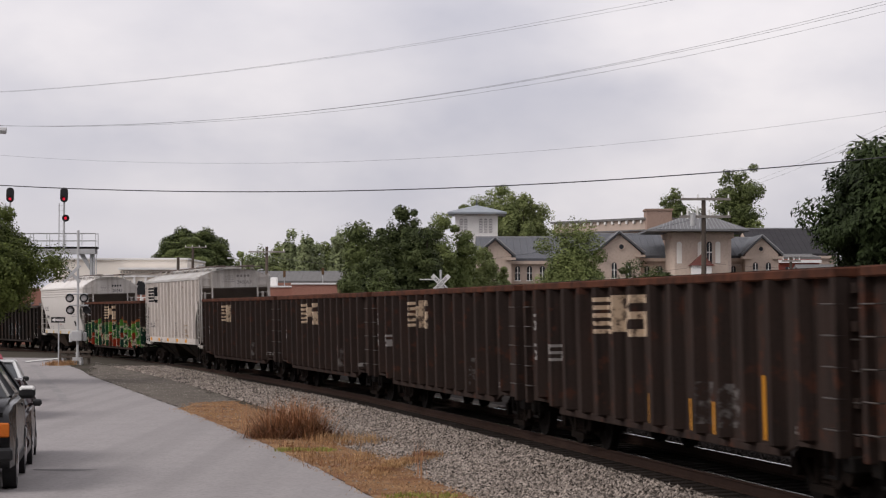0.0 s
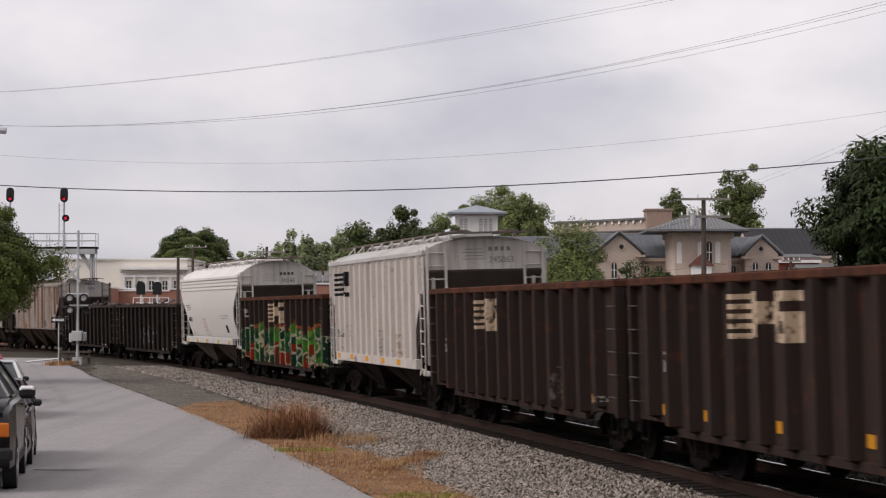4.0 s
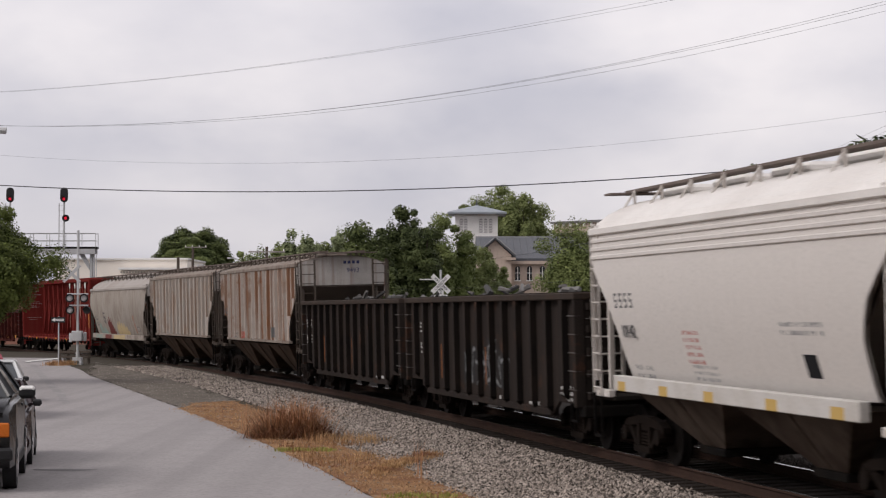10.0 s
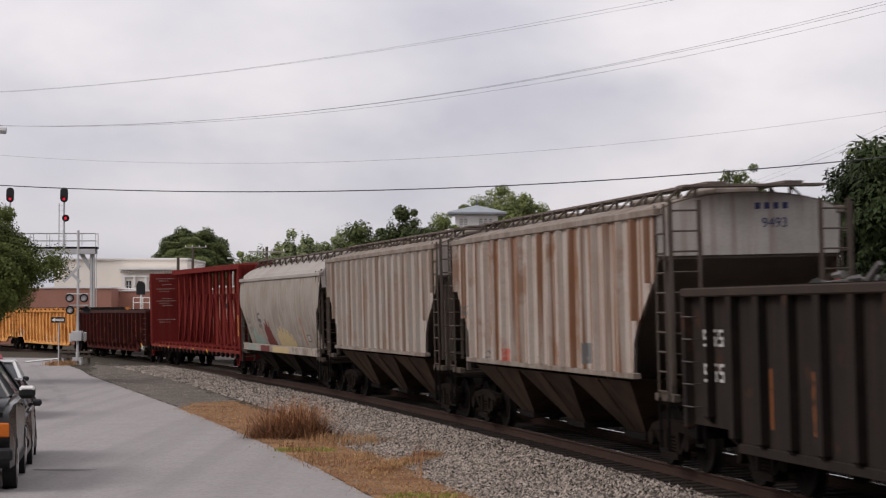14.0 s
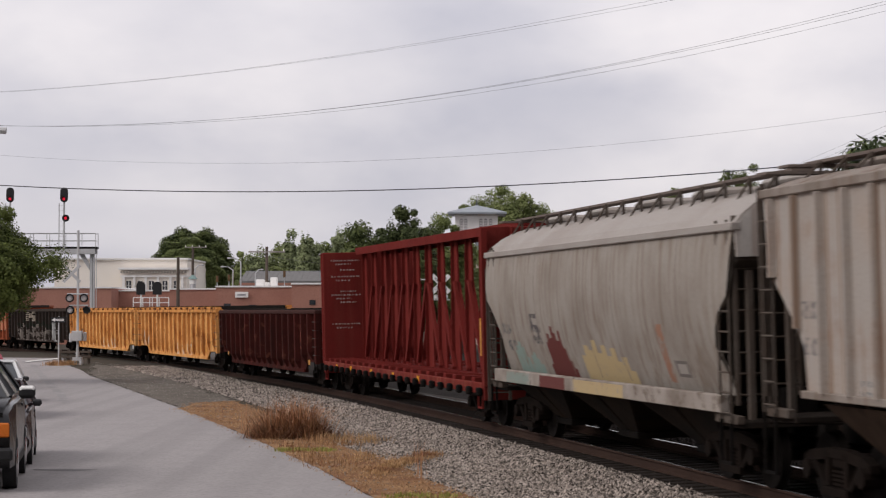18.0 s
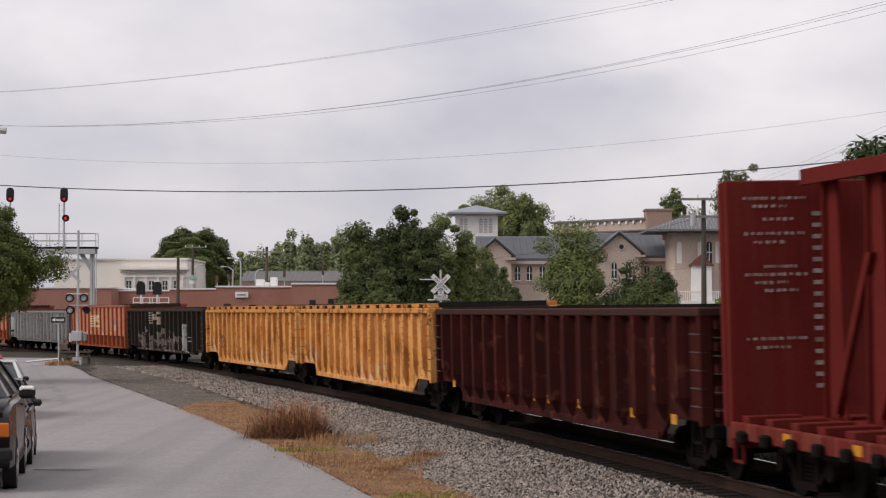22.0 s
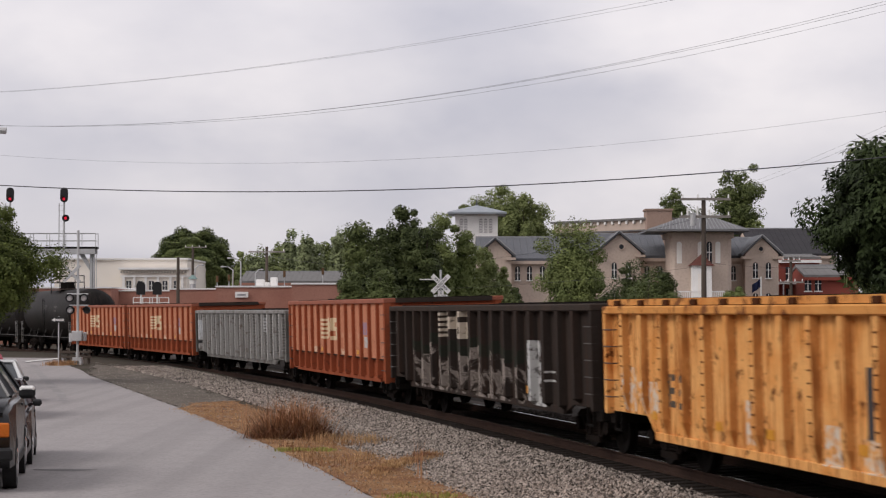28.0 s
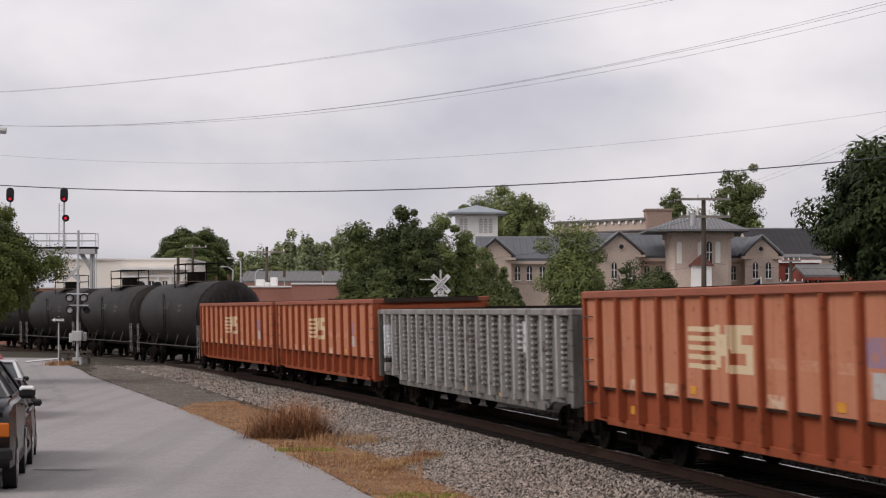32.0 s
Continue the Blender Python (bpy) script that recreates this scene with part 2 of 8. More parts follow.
        if letters_in:
            mask = math_node("MULTIPLY", mask, strokes)
        col = blend(mask, col, c)
    L.new(col, b.inputs["Base Color"])
    return m


def crest(x, z, w, h, c, wear):
    """A striped mark of five bars with two blocks beside it."""
    rows = [(x, x + w * 0.46, z + h * (0.1 + 0.2 * i) - h * 0.055, z + h * (0.1 + 0.2 * i) + h * 0.055, c, wear) for i in range(5)]
    rows += [(x + w * 0.44, x + w * 0.52, z + h * 0.1, z + h, c, wear), (x + w * 0.52, x + w * 0.60, z + h * 0.35, z + h * 0.8, c, wear),
             (x + w * 0.60, x + w * 0.68, z, z + h, c, wear), (x + w * 0.74, x + w, z + h * 0.8, z + h, c, wear),
             (x + w * 0.74, x + w * 0.84, z + h * 0.5, z + h * 0.9, c, wear), (x + w * 0.76, x + w, z + h * 0.42, z + h * 0.6, c, wear),
             (x + w * 0.9, x + w, z + h * 0.1, z + h * 0.5, c, wear), (x + w * 0.74, x + w, z, z + h * 0.18, c, wear)]
    return rows


def stencil(x, z, cols, rows, w, h, c, wear=0.35):
    """A block of lettering too small to read, as bars."""
    return [(x + i * w * 1.35, x + i * w * 1.35 + w, z - j * h * 1.8, z - j * h * 1.8 + h, c, wear * 0.6, True) for i in range(cols) for j in range(rows)]


def daub(x, step, z, heights, c, wear):
    """A sprayed patch with a ragged top, as narrow strips side by side."""
    return [(x + step * k, x + step * (k + 1), z, z + h, c, wear) for k, h in enumerate(heights)]


def figure(x, z, w, h, c, wear=0.3):
    """One painted figure of a car's number, as five plain bars."""
    t = h * 0.17
    return [(x, x + w, z + h - t, z + h, c, wear), (x, x + w, z + h / 2 - t / 2, z + h / 2 + t / 2, c, wear), (x, x + w, z, z + t, c, wear),
            (x, x + w * 0.28, z + h / 2, z + h, c, wear), (x + w * 0.72, x + w, z, z + h / 2, c, wear)]


CREAM, WHITE, BLACK, AMBER = (0.50, 0.385, 0.275), (0.44, 0.43, 0.415), (0.02, 0.02, 0.022), (0.62, 0.27, 0.03)

FADED = (0.24, 0.225, 0.215)

# ---- helpers for building ----
def mesh_of(name, bm, material):
    me = bpy.data.meshes.new(name)
    bm.normal_update()
    bm.to_mesh(me)
    bm.free()
    for m in material if isinstance(material, (list, tuple)) else [material]:
        me.materials.append(m)
    return me


def part(name, bm, material, parent, label="", m=None, kind=""):
    """Links a bmesh, or a mesh that is shared, as one object under a thing or a part."""
    me = bm if isinstance(bm, bpy.types.Mesh) else mesh_of(name, bm, material)
    ob = new(name, me)
    ob.parent = parent
    if m is not None:
        ob.matrix_basis = m
    return tagged(ob, label, kind=kind)


def thing(name, label, category, group="", m=None):
    ob = new(name)
    ob.empty_display_size = 0.2
    if m is not None:
        ob.matrix_basis = m
    return tagged(ob, label, category, group)


def solid(name, bm, material, label, category="", group="", kind="", m=None):
    ob = new(name, bm if isinstance(bm, bpy.types.Mesh) else mesh_of(name, bm, material))
    if m is not None:
        ob.matrix_basis = m
    return tagged(ob, label, category, group, kind)


def box(bm, x0, x1, y0, y1, z0, z1, bevel=0.0, mi=0):
    """A box between two corners, with its edges rounded off where bevel is given."""
    vs = [bm.verts.new((x, y, z)) for x in (x0, x1) for y in (y0, y1) for z in (z0, z1)]
    fs = [bm.faces.new([vs[i] for i in q]) for q in ((0, 1, 3, 2), (4, 6, 7, 5), (0, 4, 5, 1), (2, 3, 7, 6), (0, 2, 6, 4), (1, 5, 7, 3))]
    for f in fs:
        f.material_index = mi
    if bevel:
        es = list({e for f in fs for e in f.edges})
        bmesh.ops.bevel(bm, geom=es, offset=bevel, segments=1, affect="EDGES", profile=0.5)
    return bm


def boxes(*rows, bevel=0.0):
    bm = bmesh.new()
    for r in rows:
        box(bm, *r, bevel=bevel)
    return bm


def extrude(bm, poly, axis, a, b, mi=0):
    """A prism: the outline poly of (u, v) pairs, drawn out along an axis from a to b."""
    def at(u, v, w):
        return {"x": (w, u, v), "y": (u, w, v), "z": (u, v, w)}[axis]
    lo, hi = [bm.verts.new(at(u, v, a)) for u, v in poly], [bm.verts.new(at(u, v, b)) for u, v in poly]
    n = len(poly)
    fs = [bm.faces.new((lo[i], lo[(i + 1) % n], hi[(i + 1) % n], hi[i])) for i in range(n)]
    fs += [bm.faces.new(lo[::-1]), bm.faces.new(hi)]
    for f in fs:
        f.material_index = mi
    bmesh.ops.recalc_face_normals(bm, faces=fs)
    return bm


def tube(bm, a, b, r, n=8, r2=None):
    """A round bar from a to b."""
    a, b = Vector(a), Vector(b)
    q = (b - a).to_track_quat("Z", "Y").to_matrix()
    r2 = r if r2 is None else r2
    ra = [bm.verts.new(a + q @ Vector((r * math.cos(t), r * math.sin(t), 0))) for t in [2 * math.pi * i / n for i in range(n)]]
    rb = [bm.verts.new(b + q @ Vector((r2 * math.cos(t), r2 * math.sin(t), 0))) for t in [2 * math.pi * i / n for i in range(n)]]
    for i in range(n):
        bm.faces.new((ra[i], ra[(i + 1) % n], rb[(i + 1) % n], rb[i]))
    bm.faces.new(ra[::-1]), bm.faces.new(rb)
    return bm


def tubes(pairs, r, n=6):
    bm = bmesh.new()
    for a, b in pairs:
        tube(bm, a, b, r, n)
    return bm


def raw(name, verts, faces, material):
    me = bpy.data.meshes.new(name)
    me.from_pydata(verts, [], faces)
    for m in material if isinstance(material, (list, tuple)) else [material]:
        me.materials.append(m)
    return me


def text_mesh(body, size, material, depth=0.004):
    cu = bpy.data.curves.new("lettering", "FONT")
    cu.body, cu.size, cu.align_x, cu.align_y, cu.extrude = body, size, "CENTER", "CENTER", depth
    ob = bpy.data.objects.new("lettering", cu)
    me = bpy.data.meshes.new_from_object(ob)
    bpy.data.objects.remove(ob)
    me.materials.clear()
    me.materials.append(material)
    return me


# ---- the line of the track: a long right-hand curve that straightens as it comes near ----
BANK = radians(1.48)
S_MIN, S_MAX = -420, 420
SG = np.arange(S_MIN, S_MAX + 0.01, 1.0)
KG = np.interp(SG, [-170, -130, -95, -65, -35, 0, 35, 70], [-0.0037760, -0.0033060, -0.0028260, -0.0023250, -0.0017980, -0.0026860, -0.0009770, 0.0])
TH = np.concatenate([[0], np.cumsum((KG[1:] + KG[:-1]) / 2)])
TH += radians(-74.361) - TH[-S_MIN]
XG = np.concatenate([[0], np.cumsum((np.cos(TH)[1:] + np.cos(TH)[:-1]) / 2)])
YG = np.concatenate([[0], np.cumsum((np.sin(TH)[1:] + np.sin(TH)[:-1]) / 2)])
XG += -5.110 - XG[-S_MIN]
YG += 73.975 - YG[-S_MIN]


def rail_point(s, lat=0.0, z=0.0, bank=BANK):
    """The point at s metres along the track, lat metres to its right, z above the rail heads."""
    x, y, th = (float(np.interp(s, SG, g)) for g in (XG, YG, TH))
    l, h = lat * math.cos(bank) + z * math.sin(bank), z * math.cos(bank) - lat * math.sin(bank)
    return Vector((x + math.sin(th) * l, y - math.cos(th) * l, h))


def rail_heading(s):
    return float(np.interp(s, SG, TH))


def smooth(a, b, v):
    t = min(1.0, max(0.0, (v - a) / (b - a)))
    return t * t * (3 - 2 * t)


def ground_z(x, y):
    """The ground lies 0.3 m under the rail heads and rises to them at the level crossing."""
    return -0.34 + 0.27 * smooth(60, 102, y) * (1 - smooth(122, 150, y))


def ground_sheet():
    xs = np.concatenate([np.linspace(-4000, -120, 12), np.arange(-110, 111, 4.0), np.linspace(120, 4000, 12)])
    ys = np.concatenate([np.linspace(-4000, -60, 10), np.arange(-50, 240, 4.0), np.linspace(260, 4000, 12)])
    verts = [(x, y, ground_z(x, y)) for y in ys for x in xs]
    w = len(xs)
    faces = [(j * w + i, j * w + i + 1, (j + 1) * w + i + 1, (j + 1) * w + i) for j in range(len(ys) - 1) for i in range(w - 1)]
    return tagged(new("ground", raw("ground", verts, faces, M["soil"])), "bare grey-brown earth and gravel beside the track", "ground", kind="structure")


ground_sheet()


def sweep(name, profile, s0, s1, step, material, bank=BANK):
    """A profile of (lat, z) pairs drawn along the track, open at its ends."""
    n, ss = len(profile), np.arange(s0, s1 + 0.01, step)
    verts = [tuple(rail_point(s, l, z, bank)) for s in ss for l, z in profile]
    faces = [(i * n + j, i * n + (j + 1) % n, (i + 1) * n + (j + 1) % n, (i + 1) * n + j) for i in range(len(ss) - 1) for j in range(n)]
    return raw(name, verts, faces, material)


tagged(new("ballast", sweep("ballast", [(-3.6, -0.75), (-3.3, -0.42), (-1.9, -0.20), (1.9, -0.20), (3.3, -0.42), (3.6, -0.75)], S_MIN, S_MAX, 2.0, M["ballast_bed"])),
       "grey crushed-stone ballast shoulder under the rails", "ballast", kind="structure")
tagged(new("track_bed", sweep("track_bed", [(-1.6, -0.21), (-1.6, -0.193), (1.72, -0.193), (1.72, -0.21)], S_MIN, S_MAX, 2.0, M["dark_bed"])), "near-black stone between the rails", "ballast", kind="structure")
HEAD = [(-0.035, 0.0), (0.035, 0.0), (0.037, -0.03), (0.012, -0.045), (0.010, -0.14), (0.07, -0.16), (0.07, -0.172), (-0.07, -0.172), (-0.07, -0.16), (-0.010, -0.14), (-0.012, -0.045), (-0.037, -0.03)]
for side in (0.755, -0.755):
    rail = tagged(new("rail", sweep("rail", [(side + l, z) for l, z in HEAD], S_MIN, S_MAX, 1.0, M["rail_rust"])),
                  "rusty steel rail with a bright worn running surface", "rail", "rails of the track", kind="structure")
    part("running_surface", sweep("running_surface", [(side - 0.028, 0.003), (side + 0.028, 0.003), (side + 0.028, 0.0005), (side - 0.028, 0.0005)], S_MIN, S_MAX, 1.0, M["rail_steel"]), None, rail, "bright worn steel")


# ---- road, straw verge, ties, stones ----
def patch(name, outline, lift, material, label, category, kind="structure", cells=1.5, wobble=0.0):
    """A sheet that lies on the ground inside an outline of (x, y) points."""
    if wobble:
        g, fine = random.Random(len(outline)), []
        for (xa, ya), (xb, yb) in zip(outline, outline[1:] + outline[:1]):
            n = max(1, min(60, int(math.hypot(xb - xa, yb - ya) / 0.45)))
            fine += [(xa + (xb - xa) * k / n + g.uniform(-wobble, wobble), ya + (yb - ya) * k / n + g.uniform(-wobble, wobble)) for k in range(n)]
        outline = fine
    bm = bmesh.new()
    bm.faces.new([bm.verts.new((x, y, 0)) for x, y in outline])
    for axis in (0, 1):
        lo, hi = min(p[axis] for p in outline), max(p[axis] for p in outline)
        for c in np.arange(lo + cells, hi, cells * 2):
            nrm = (1, 0, 0) if axis == 0 else (0, 1, 0)
            bmesh.ops.bisect_plane(bm, geom=bm.verts[:] + bm.edges[:] + bm.faces[:], plane_co=tuple(c * v for v in nrm), plane_no=nrm)
    for v in bm.verts:
        v.co.z = ground_z(v.co.x, v.co.y) + lift
    bm.normal_update()
    for f in bm.faces:
        if f.normal.z < 0:
            f.normal_flip()
    return solid(name, bm, material, label, category, kind=kind)


road_edge = [(3.2, -40), (1.9, 4), (0.4, 18), (-1.04, 30.33), (-2.26, 36.27), (-3.92, 43.52), (-5.48, 50.06), (-7.5, 58.21), (-9.87, 67.14), (-12.3, 75.81), (-14.38, 82.97), (-16.0, 89.73), (-18.1, 97.3)]
patch("road", road_edge + [(-20.4, 109.5), (-45, 118), (-62, 120), (-62, 92), (-40, 84), (-24, 70), (-16.5, 55), (-12.2, 40), (-9.8, 25), (-8.2, 8), (-6.5, -40)], 0.03, M["asphalt"],
      "worn grey asphalt street with faint patches and cracks", "road", cells=3, wobble=0.025)
patch("crossing_road", [(-17.0, 107.6), (-15.4, 117), (-8, 158), (0, 157), (-8.0, 114), (-11.0, 105)], 0.045, mat("crossing_asphalt", (0.13, 0.115, 0.105), 0.9, second=(0.085, 0.074, 0.066), blotch=0.5, amount=0.8, grain=11, bump=0.2, spec=0.06), "dark worn asphalt of the level crossing", "road", cells=3)
patch("stop_line", [(-20.39, 99.47), (-20.03, 108.29), (-20.53, 110.95), (-20.95, 102.17)], 0.055, mat("road_paint", (0.62, 0.61, 0.58), 0.7), "worn white stop line on the asphalt", "road marking")
patch("gravel_apron", [(-7.59, 58.89), (-9.93, 67.55), (-12.37, 76.28), (-14.48, 83.53), (-16.64, 97.55), (-13.31, 89.73), (-9.56, 75.81), (-6.47, 64.02), (-6.85, 61.04)], 0.02,
      mat("gravel_apron", (0.165, 0.143, 0.122), 0.95, second=(0.105, 0.092, 0.074), blotch=1.2, amount=0.9, grain=9, grain_amount=0.4, bump=0.8, spec=0.05), "packed dark gravel beside the street", "gravel", wobble=0.25)
# dark sheet holds the shade seen beneath the train
patch("far_shade_sheet", [tuple(rail_point(s, -2.6)[:2]) for s in range(-66, 76, 5)] + [tuple(rail_point(s, -36.0)[:2]) for s in range(74, -68, -5)], 0.022, M["dark_bed"], "dark sheet beyond the track, for the shade under the train", "ground", cells=4, wobble=0.1)
verge = [(-7.49, 57.87), (-7.53, 61.77), (-6.53, 62.88), (-5.29, 57.87), (-3.75, 51.08), (-2.82, 46.35), (-2.01, 41.54), (-1.36, 39.41), (-0.81, 37.07), (-0.37, 34.05), (0.14, 31.68), (0.51, 30.06), (2.2, 22), (4.6, 5), (5.5, -40), (3.2, -40), (1.9, 4), (0.4, 18), (-1.06, 30.43), (-2.28, 36.27), (-3.94, 43.52), (-5.51, 50.06)]
patch("straw_verge", verge, 0.035, M["straw_soil"], "dry straw and pine litter along the street", "verge", wobble=0.05)
patch("rusty_dirt", [(-1.6, 39.88), (-1, 42.78), (-0.25, 46.78), (-0.18, 45.3), (-0.74, 41.71), (-1.29, 38.95)], 0.012, mat("rusty_dirt", (0.16, 0.085, 0.045), 0.95, second=(0.22, 0.14, 0.07), blotch=2.0, grain=20, bump=0.6), "streak of rusty dirt across the stones", "dirt")
M["crack"] = mat("crack", (0.15, 0.142, 0.138), 0.9)
M["tar"] = mat("tar", (0.235, 0.222, 0.217), 0.9, second=(0.30, 0.282, 0.275), blotch=1.2, amount=0.9)
patch("tar_seam", [(-19.5, 96), (-17.2, 86), (-14.6, 75), (-12.6, 66.5), (-11.4, 61), (-11.15, 61), (-12.3, 66.5), (-14.3, 75), (-16.9, 86), (-19.2, 96)], 0.034, M["tar"], "dark tarred seam along the worn asphalt", "road patch", wobble=0.05)
patch("asphalt_patch", [(-7.14, 35.5), (-6.4, 35.25), (-5.98, 35.62), (-6.59, 35.75), (-7.17, 35.75)], 0.034, M["crack"], "dark worn hollow in the asphalt", "road patch")


def blades(name, spots, per, spread, height, width, materials, label, seed, lean=0.6, base=None, dome=None, flat=0.0):
    """Tufts of thin blades about each of the spots, as one mesh."""
    rng = np.random.RandomState(seed)
    n = len(spots) * per
    c = np.repeat(np.array(spots, float), per, axis=0)
    p = c[:, :2] + rng.normal(0, spread, (n, 2))
    z = np.array([ground_z(x, y) for x, y in p]) + 0.03 if base is None else np.full(n, base)
    a, h = rng.uniform(0, 2 * np.pi, n), rng.uniform(height[0], height[1], n)
    tilt = rng.uniform(flat, lean, n)
    if dome:
        off = p - c[:, :2].mean(axis=0)
        h = h * np.clip(1.05 - (np.linalg.norm(off, axis=1) / dome) ** 2, 0.22, 1.0)
        a = np.where(rng.uniform(0, 1, n) < 0.7, np.arctan2(off[:, 1], off[:, 0]) + rng.normal(0, 0.7, n), a)
    d = np.stack([np.cos(a), np.sin(a)], 1)
    side = np.stack([-d[:, 1], d[:, 0]], 1) * width
    foot = np.column_stack([p, z])
    mid = foot + np.column_stack([d * (tilt * h * 0.35)[:, None], h * 0.6])
    tip = foot + np.column_stack([d * (tilt * h)[:, None], h * (1 - 0.3 * tilt)])
    s3 = np.column_stack([side, np.zeros(n)])
    v = np.stack([foot - s3, foot + s3, mid + s3 * 0.8, mid - s3 * 0.8, tip], 1).reshape(-1, 3)
    k = np.arange(n) * 5
    faces = np.column_stack([k, k + 1, k + 2, k + 3]).tolist() + np.column_stack([k + 3, k + 2, k + 4]).tolist()
    return tagged(new(name, raw(name, v.tolist(), faces, materials)), label, "grass", kind="stuff")


rng = random.Random(5)
M["straw"] = mat("straw", (0.43, 0.265, 0.125), 0.9, second=(0.21, 0.085, 0.042), blotch=0.9, amount=1.0, grain_amount=0, bump=0, island=0.3)
M["dead_leaf"] = mat("dead_leaf", (0.17, 0.068, 0.036), 0.95, second=(0.20, 0.10, 0.05), blotch=3, amount=0.8, grain_amount=0, bump=0, island=0.5)
M["dry_twig"] = mat("dry_twig", (0.30, 0.145, 0.075), 0.95, second=(0.46, 0.27, 0.14), blotch=3, amount=0.7, grain_amount=0, bump=0, island=0.55)
M["fresh_grass"] = mat("fresh_grass", (0.27, 0.28, 0.06), 0.8, second=(0.36, 0.31, 0.10), grain_amount=0, bump=0, island=0.3)


def inside(x, y, poly):
    hit = False
    for (x1, y1), (x2, y2) in zip(poly, poly[1:] + poly[:1]):
        if (y1 > y) != (y2 > y) and x < (x2 - x1) * (y - y1) / (y2 - y1) + x1:
            hit = not hit
    return hit


spots = []
while len(spots) < 1100:
    x, y = rng.uniform(-8, 2.5), rng.uniform(24, 64)
    if inside(x, y, verge):
        spots.append((x, y))
blades("straw_litter", spots, 14, 0.15, (0.02, 0.065), 0.0045, M["straw"], "short dry straw lying on the verge", 11, lean=2.6, flat=1.6)
tall = [(x, y) for x, y in spots if 36 < y < 47 and x > -3.2][:40] + [(-2.2 + rng.uniform(-0.5, 0.9), 43 + rng.uniform(-1.2, 1.2)) for _ in range(40)]
blades("straw_tufts", tall, 14, 0.12, (0.08, 0.28), 0.005, M["straw"], "tufts of tall dry yellow grass", 12, lean=1.4)
blades("green_tufts", [(-2.69 + rng.uniform(-0.55, 0.5), 40.5 + rng.uniform(-0.3, 0.3)) for _ in range(110)] + [(-0.2 + rng.uniform(-0.6, 0.4), 30.4 + rng.uniform(-0.3, 0.3)) for _ in range(40)], 9, 0.07, (0.03, 0.08), 0.007, M["fresh_grass"], "a few low tufts of fresh green grass", 13)
blades("orange_grass", [(-17.99 + rng.gauss(0, 0.28), 95.5 + rng.gauss(0, 0.5)) for _ in range(70)] , 12, 0.10, (0.05, 0.30), 0.010, M["straw"], "orange dry grass at the foot of the signal", 14)
bush = [(-3.30 + 0.95 * rng.uniform(-1, 1) * rng.uniform(0.3, 1), 45 + 0.7 * rng.uniform(-1, 1)) for _ in range(150)]
blades("dry_bush", bush, 11, 0.12, (0.25, 1.15), 0.0065, [M["dry_twig"]], "dead brown bush of thin twigs", 15, lean=1.7, dome=1.35)
blades("bush_litter", bush[:110], 9, 0.20, (0.10, 0.5), 0.008, [M["dead_leaf"]], "curled dead leaves in the brown bush", 18, lean=2.6, flat=0.8)
blades("rusty_litter", [(t * -0.17 + (1 - t) * -1.28 + rng.gauss(0, 0.10), 39 * t + 34.5 * (1 - t) + rng.gauss(0, 0.35)) for t in [rng.random() for _ in range(220)]], 10, 0.10, (0.03, 0.10), 0.005, M["straw"], "rusty straw strewn across the stones", 17, lean=1.6, base=-0.27)
blades("weed_stalks", [(-0.27, 33.5), (-0.34, 34.0), (-4.52, 46.0)], 5, 0.10, (0.45, 0.8), 0.006, M["dry_twig"], "thin dry weed stalks in the gravel", 16, lean=0.25)


def stones(name, s0, s1, l0, l1, count, size, seed, label, material=None):
    """Loose ballast: small irregular stones scattered over the shoulder, as one mesh."""
    g = np.random.RandomState(seed)
    s, l = g.uniform(s0, s1, count), l0 + (l1 - l0) * g.uniform(0, 1, count) ** 0.9
    x, y, th = (np.interp(s, SG, q) for q in (XG, YG, TH))
    px, py = x + np.sin(th) * l, y - np.cos(th) * l
    top = np.interp(np.abs(l), [0, 1.9, 3.3, 4.2], [-0.20, -0.20, -0.42, -0.34]) - l * math.sin(BANK)
    gz = np.array([ground_z(a, b) for a, b in zip(px, py)])
    top = np.maximum(top, gz)
    r = g.uniform(size[0], size[1], count)
    base = np.array([(1, 0, 0), (-1, 0, 0), (0, 1, 0), (0, -1, 0), (0, 0, 0.8), (0, 0, -0.8)], float)
    v = base[None] * (0.7 + 0.6 * g.uniform(0, 1, (count, 6, 1))) + g.normal(0, 0.18, (count, 6, 3))
    a = g.uniform(0, 6.28, count)
    ca, sa = np.cos(a)[:, None], np.sin(a)[:, None]
    vx, vy = v[:, :, 0] * ca - v[:, :, 1] * sa, v[:, :, 0] * sa + v[:, :, 1] * ca
    v = np.stack([vx, vy, v[:, :, 2]], 2) * r[:, None, None] + np.stack([px, py, top + r * 0.35], 1)[:, None]
    tri = np.array([(0, 2, 4), (2, 1, 4), (1, 3, 4), (3, 0, 4), (2, 0, 5), (1, 2, 5), (3, 1, 5), (0, 3, 5)])
    f = (np.arange(count)[:, None, None] * 6 + tri[None]).reshape(-1, 3)
    return tagged(new(name, raw(name, v.reshape(-1, 3).tolist(), f.tolist(), material or M["stone"])), label, "gravel", kind="stuff")


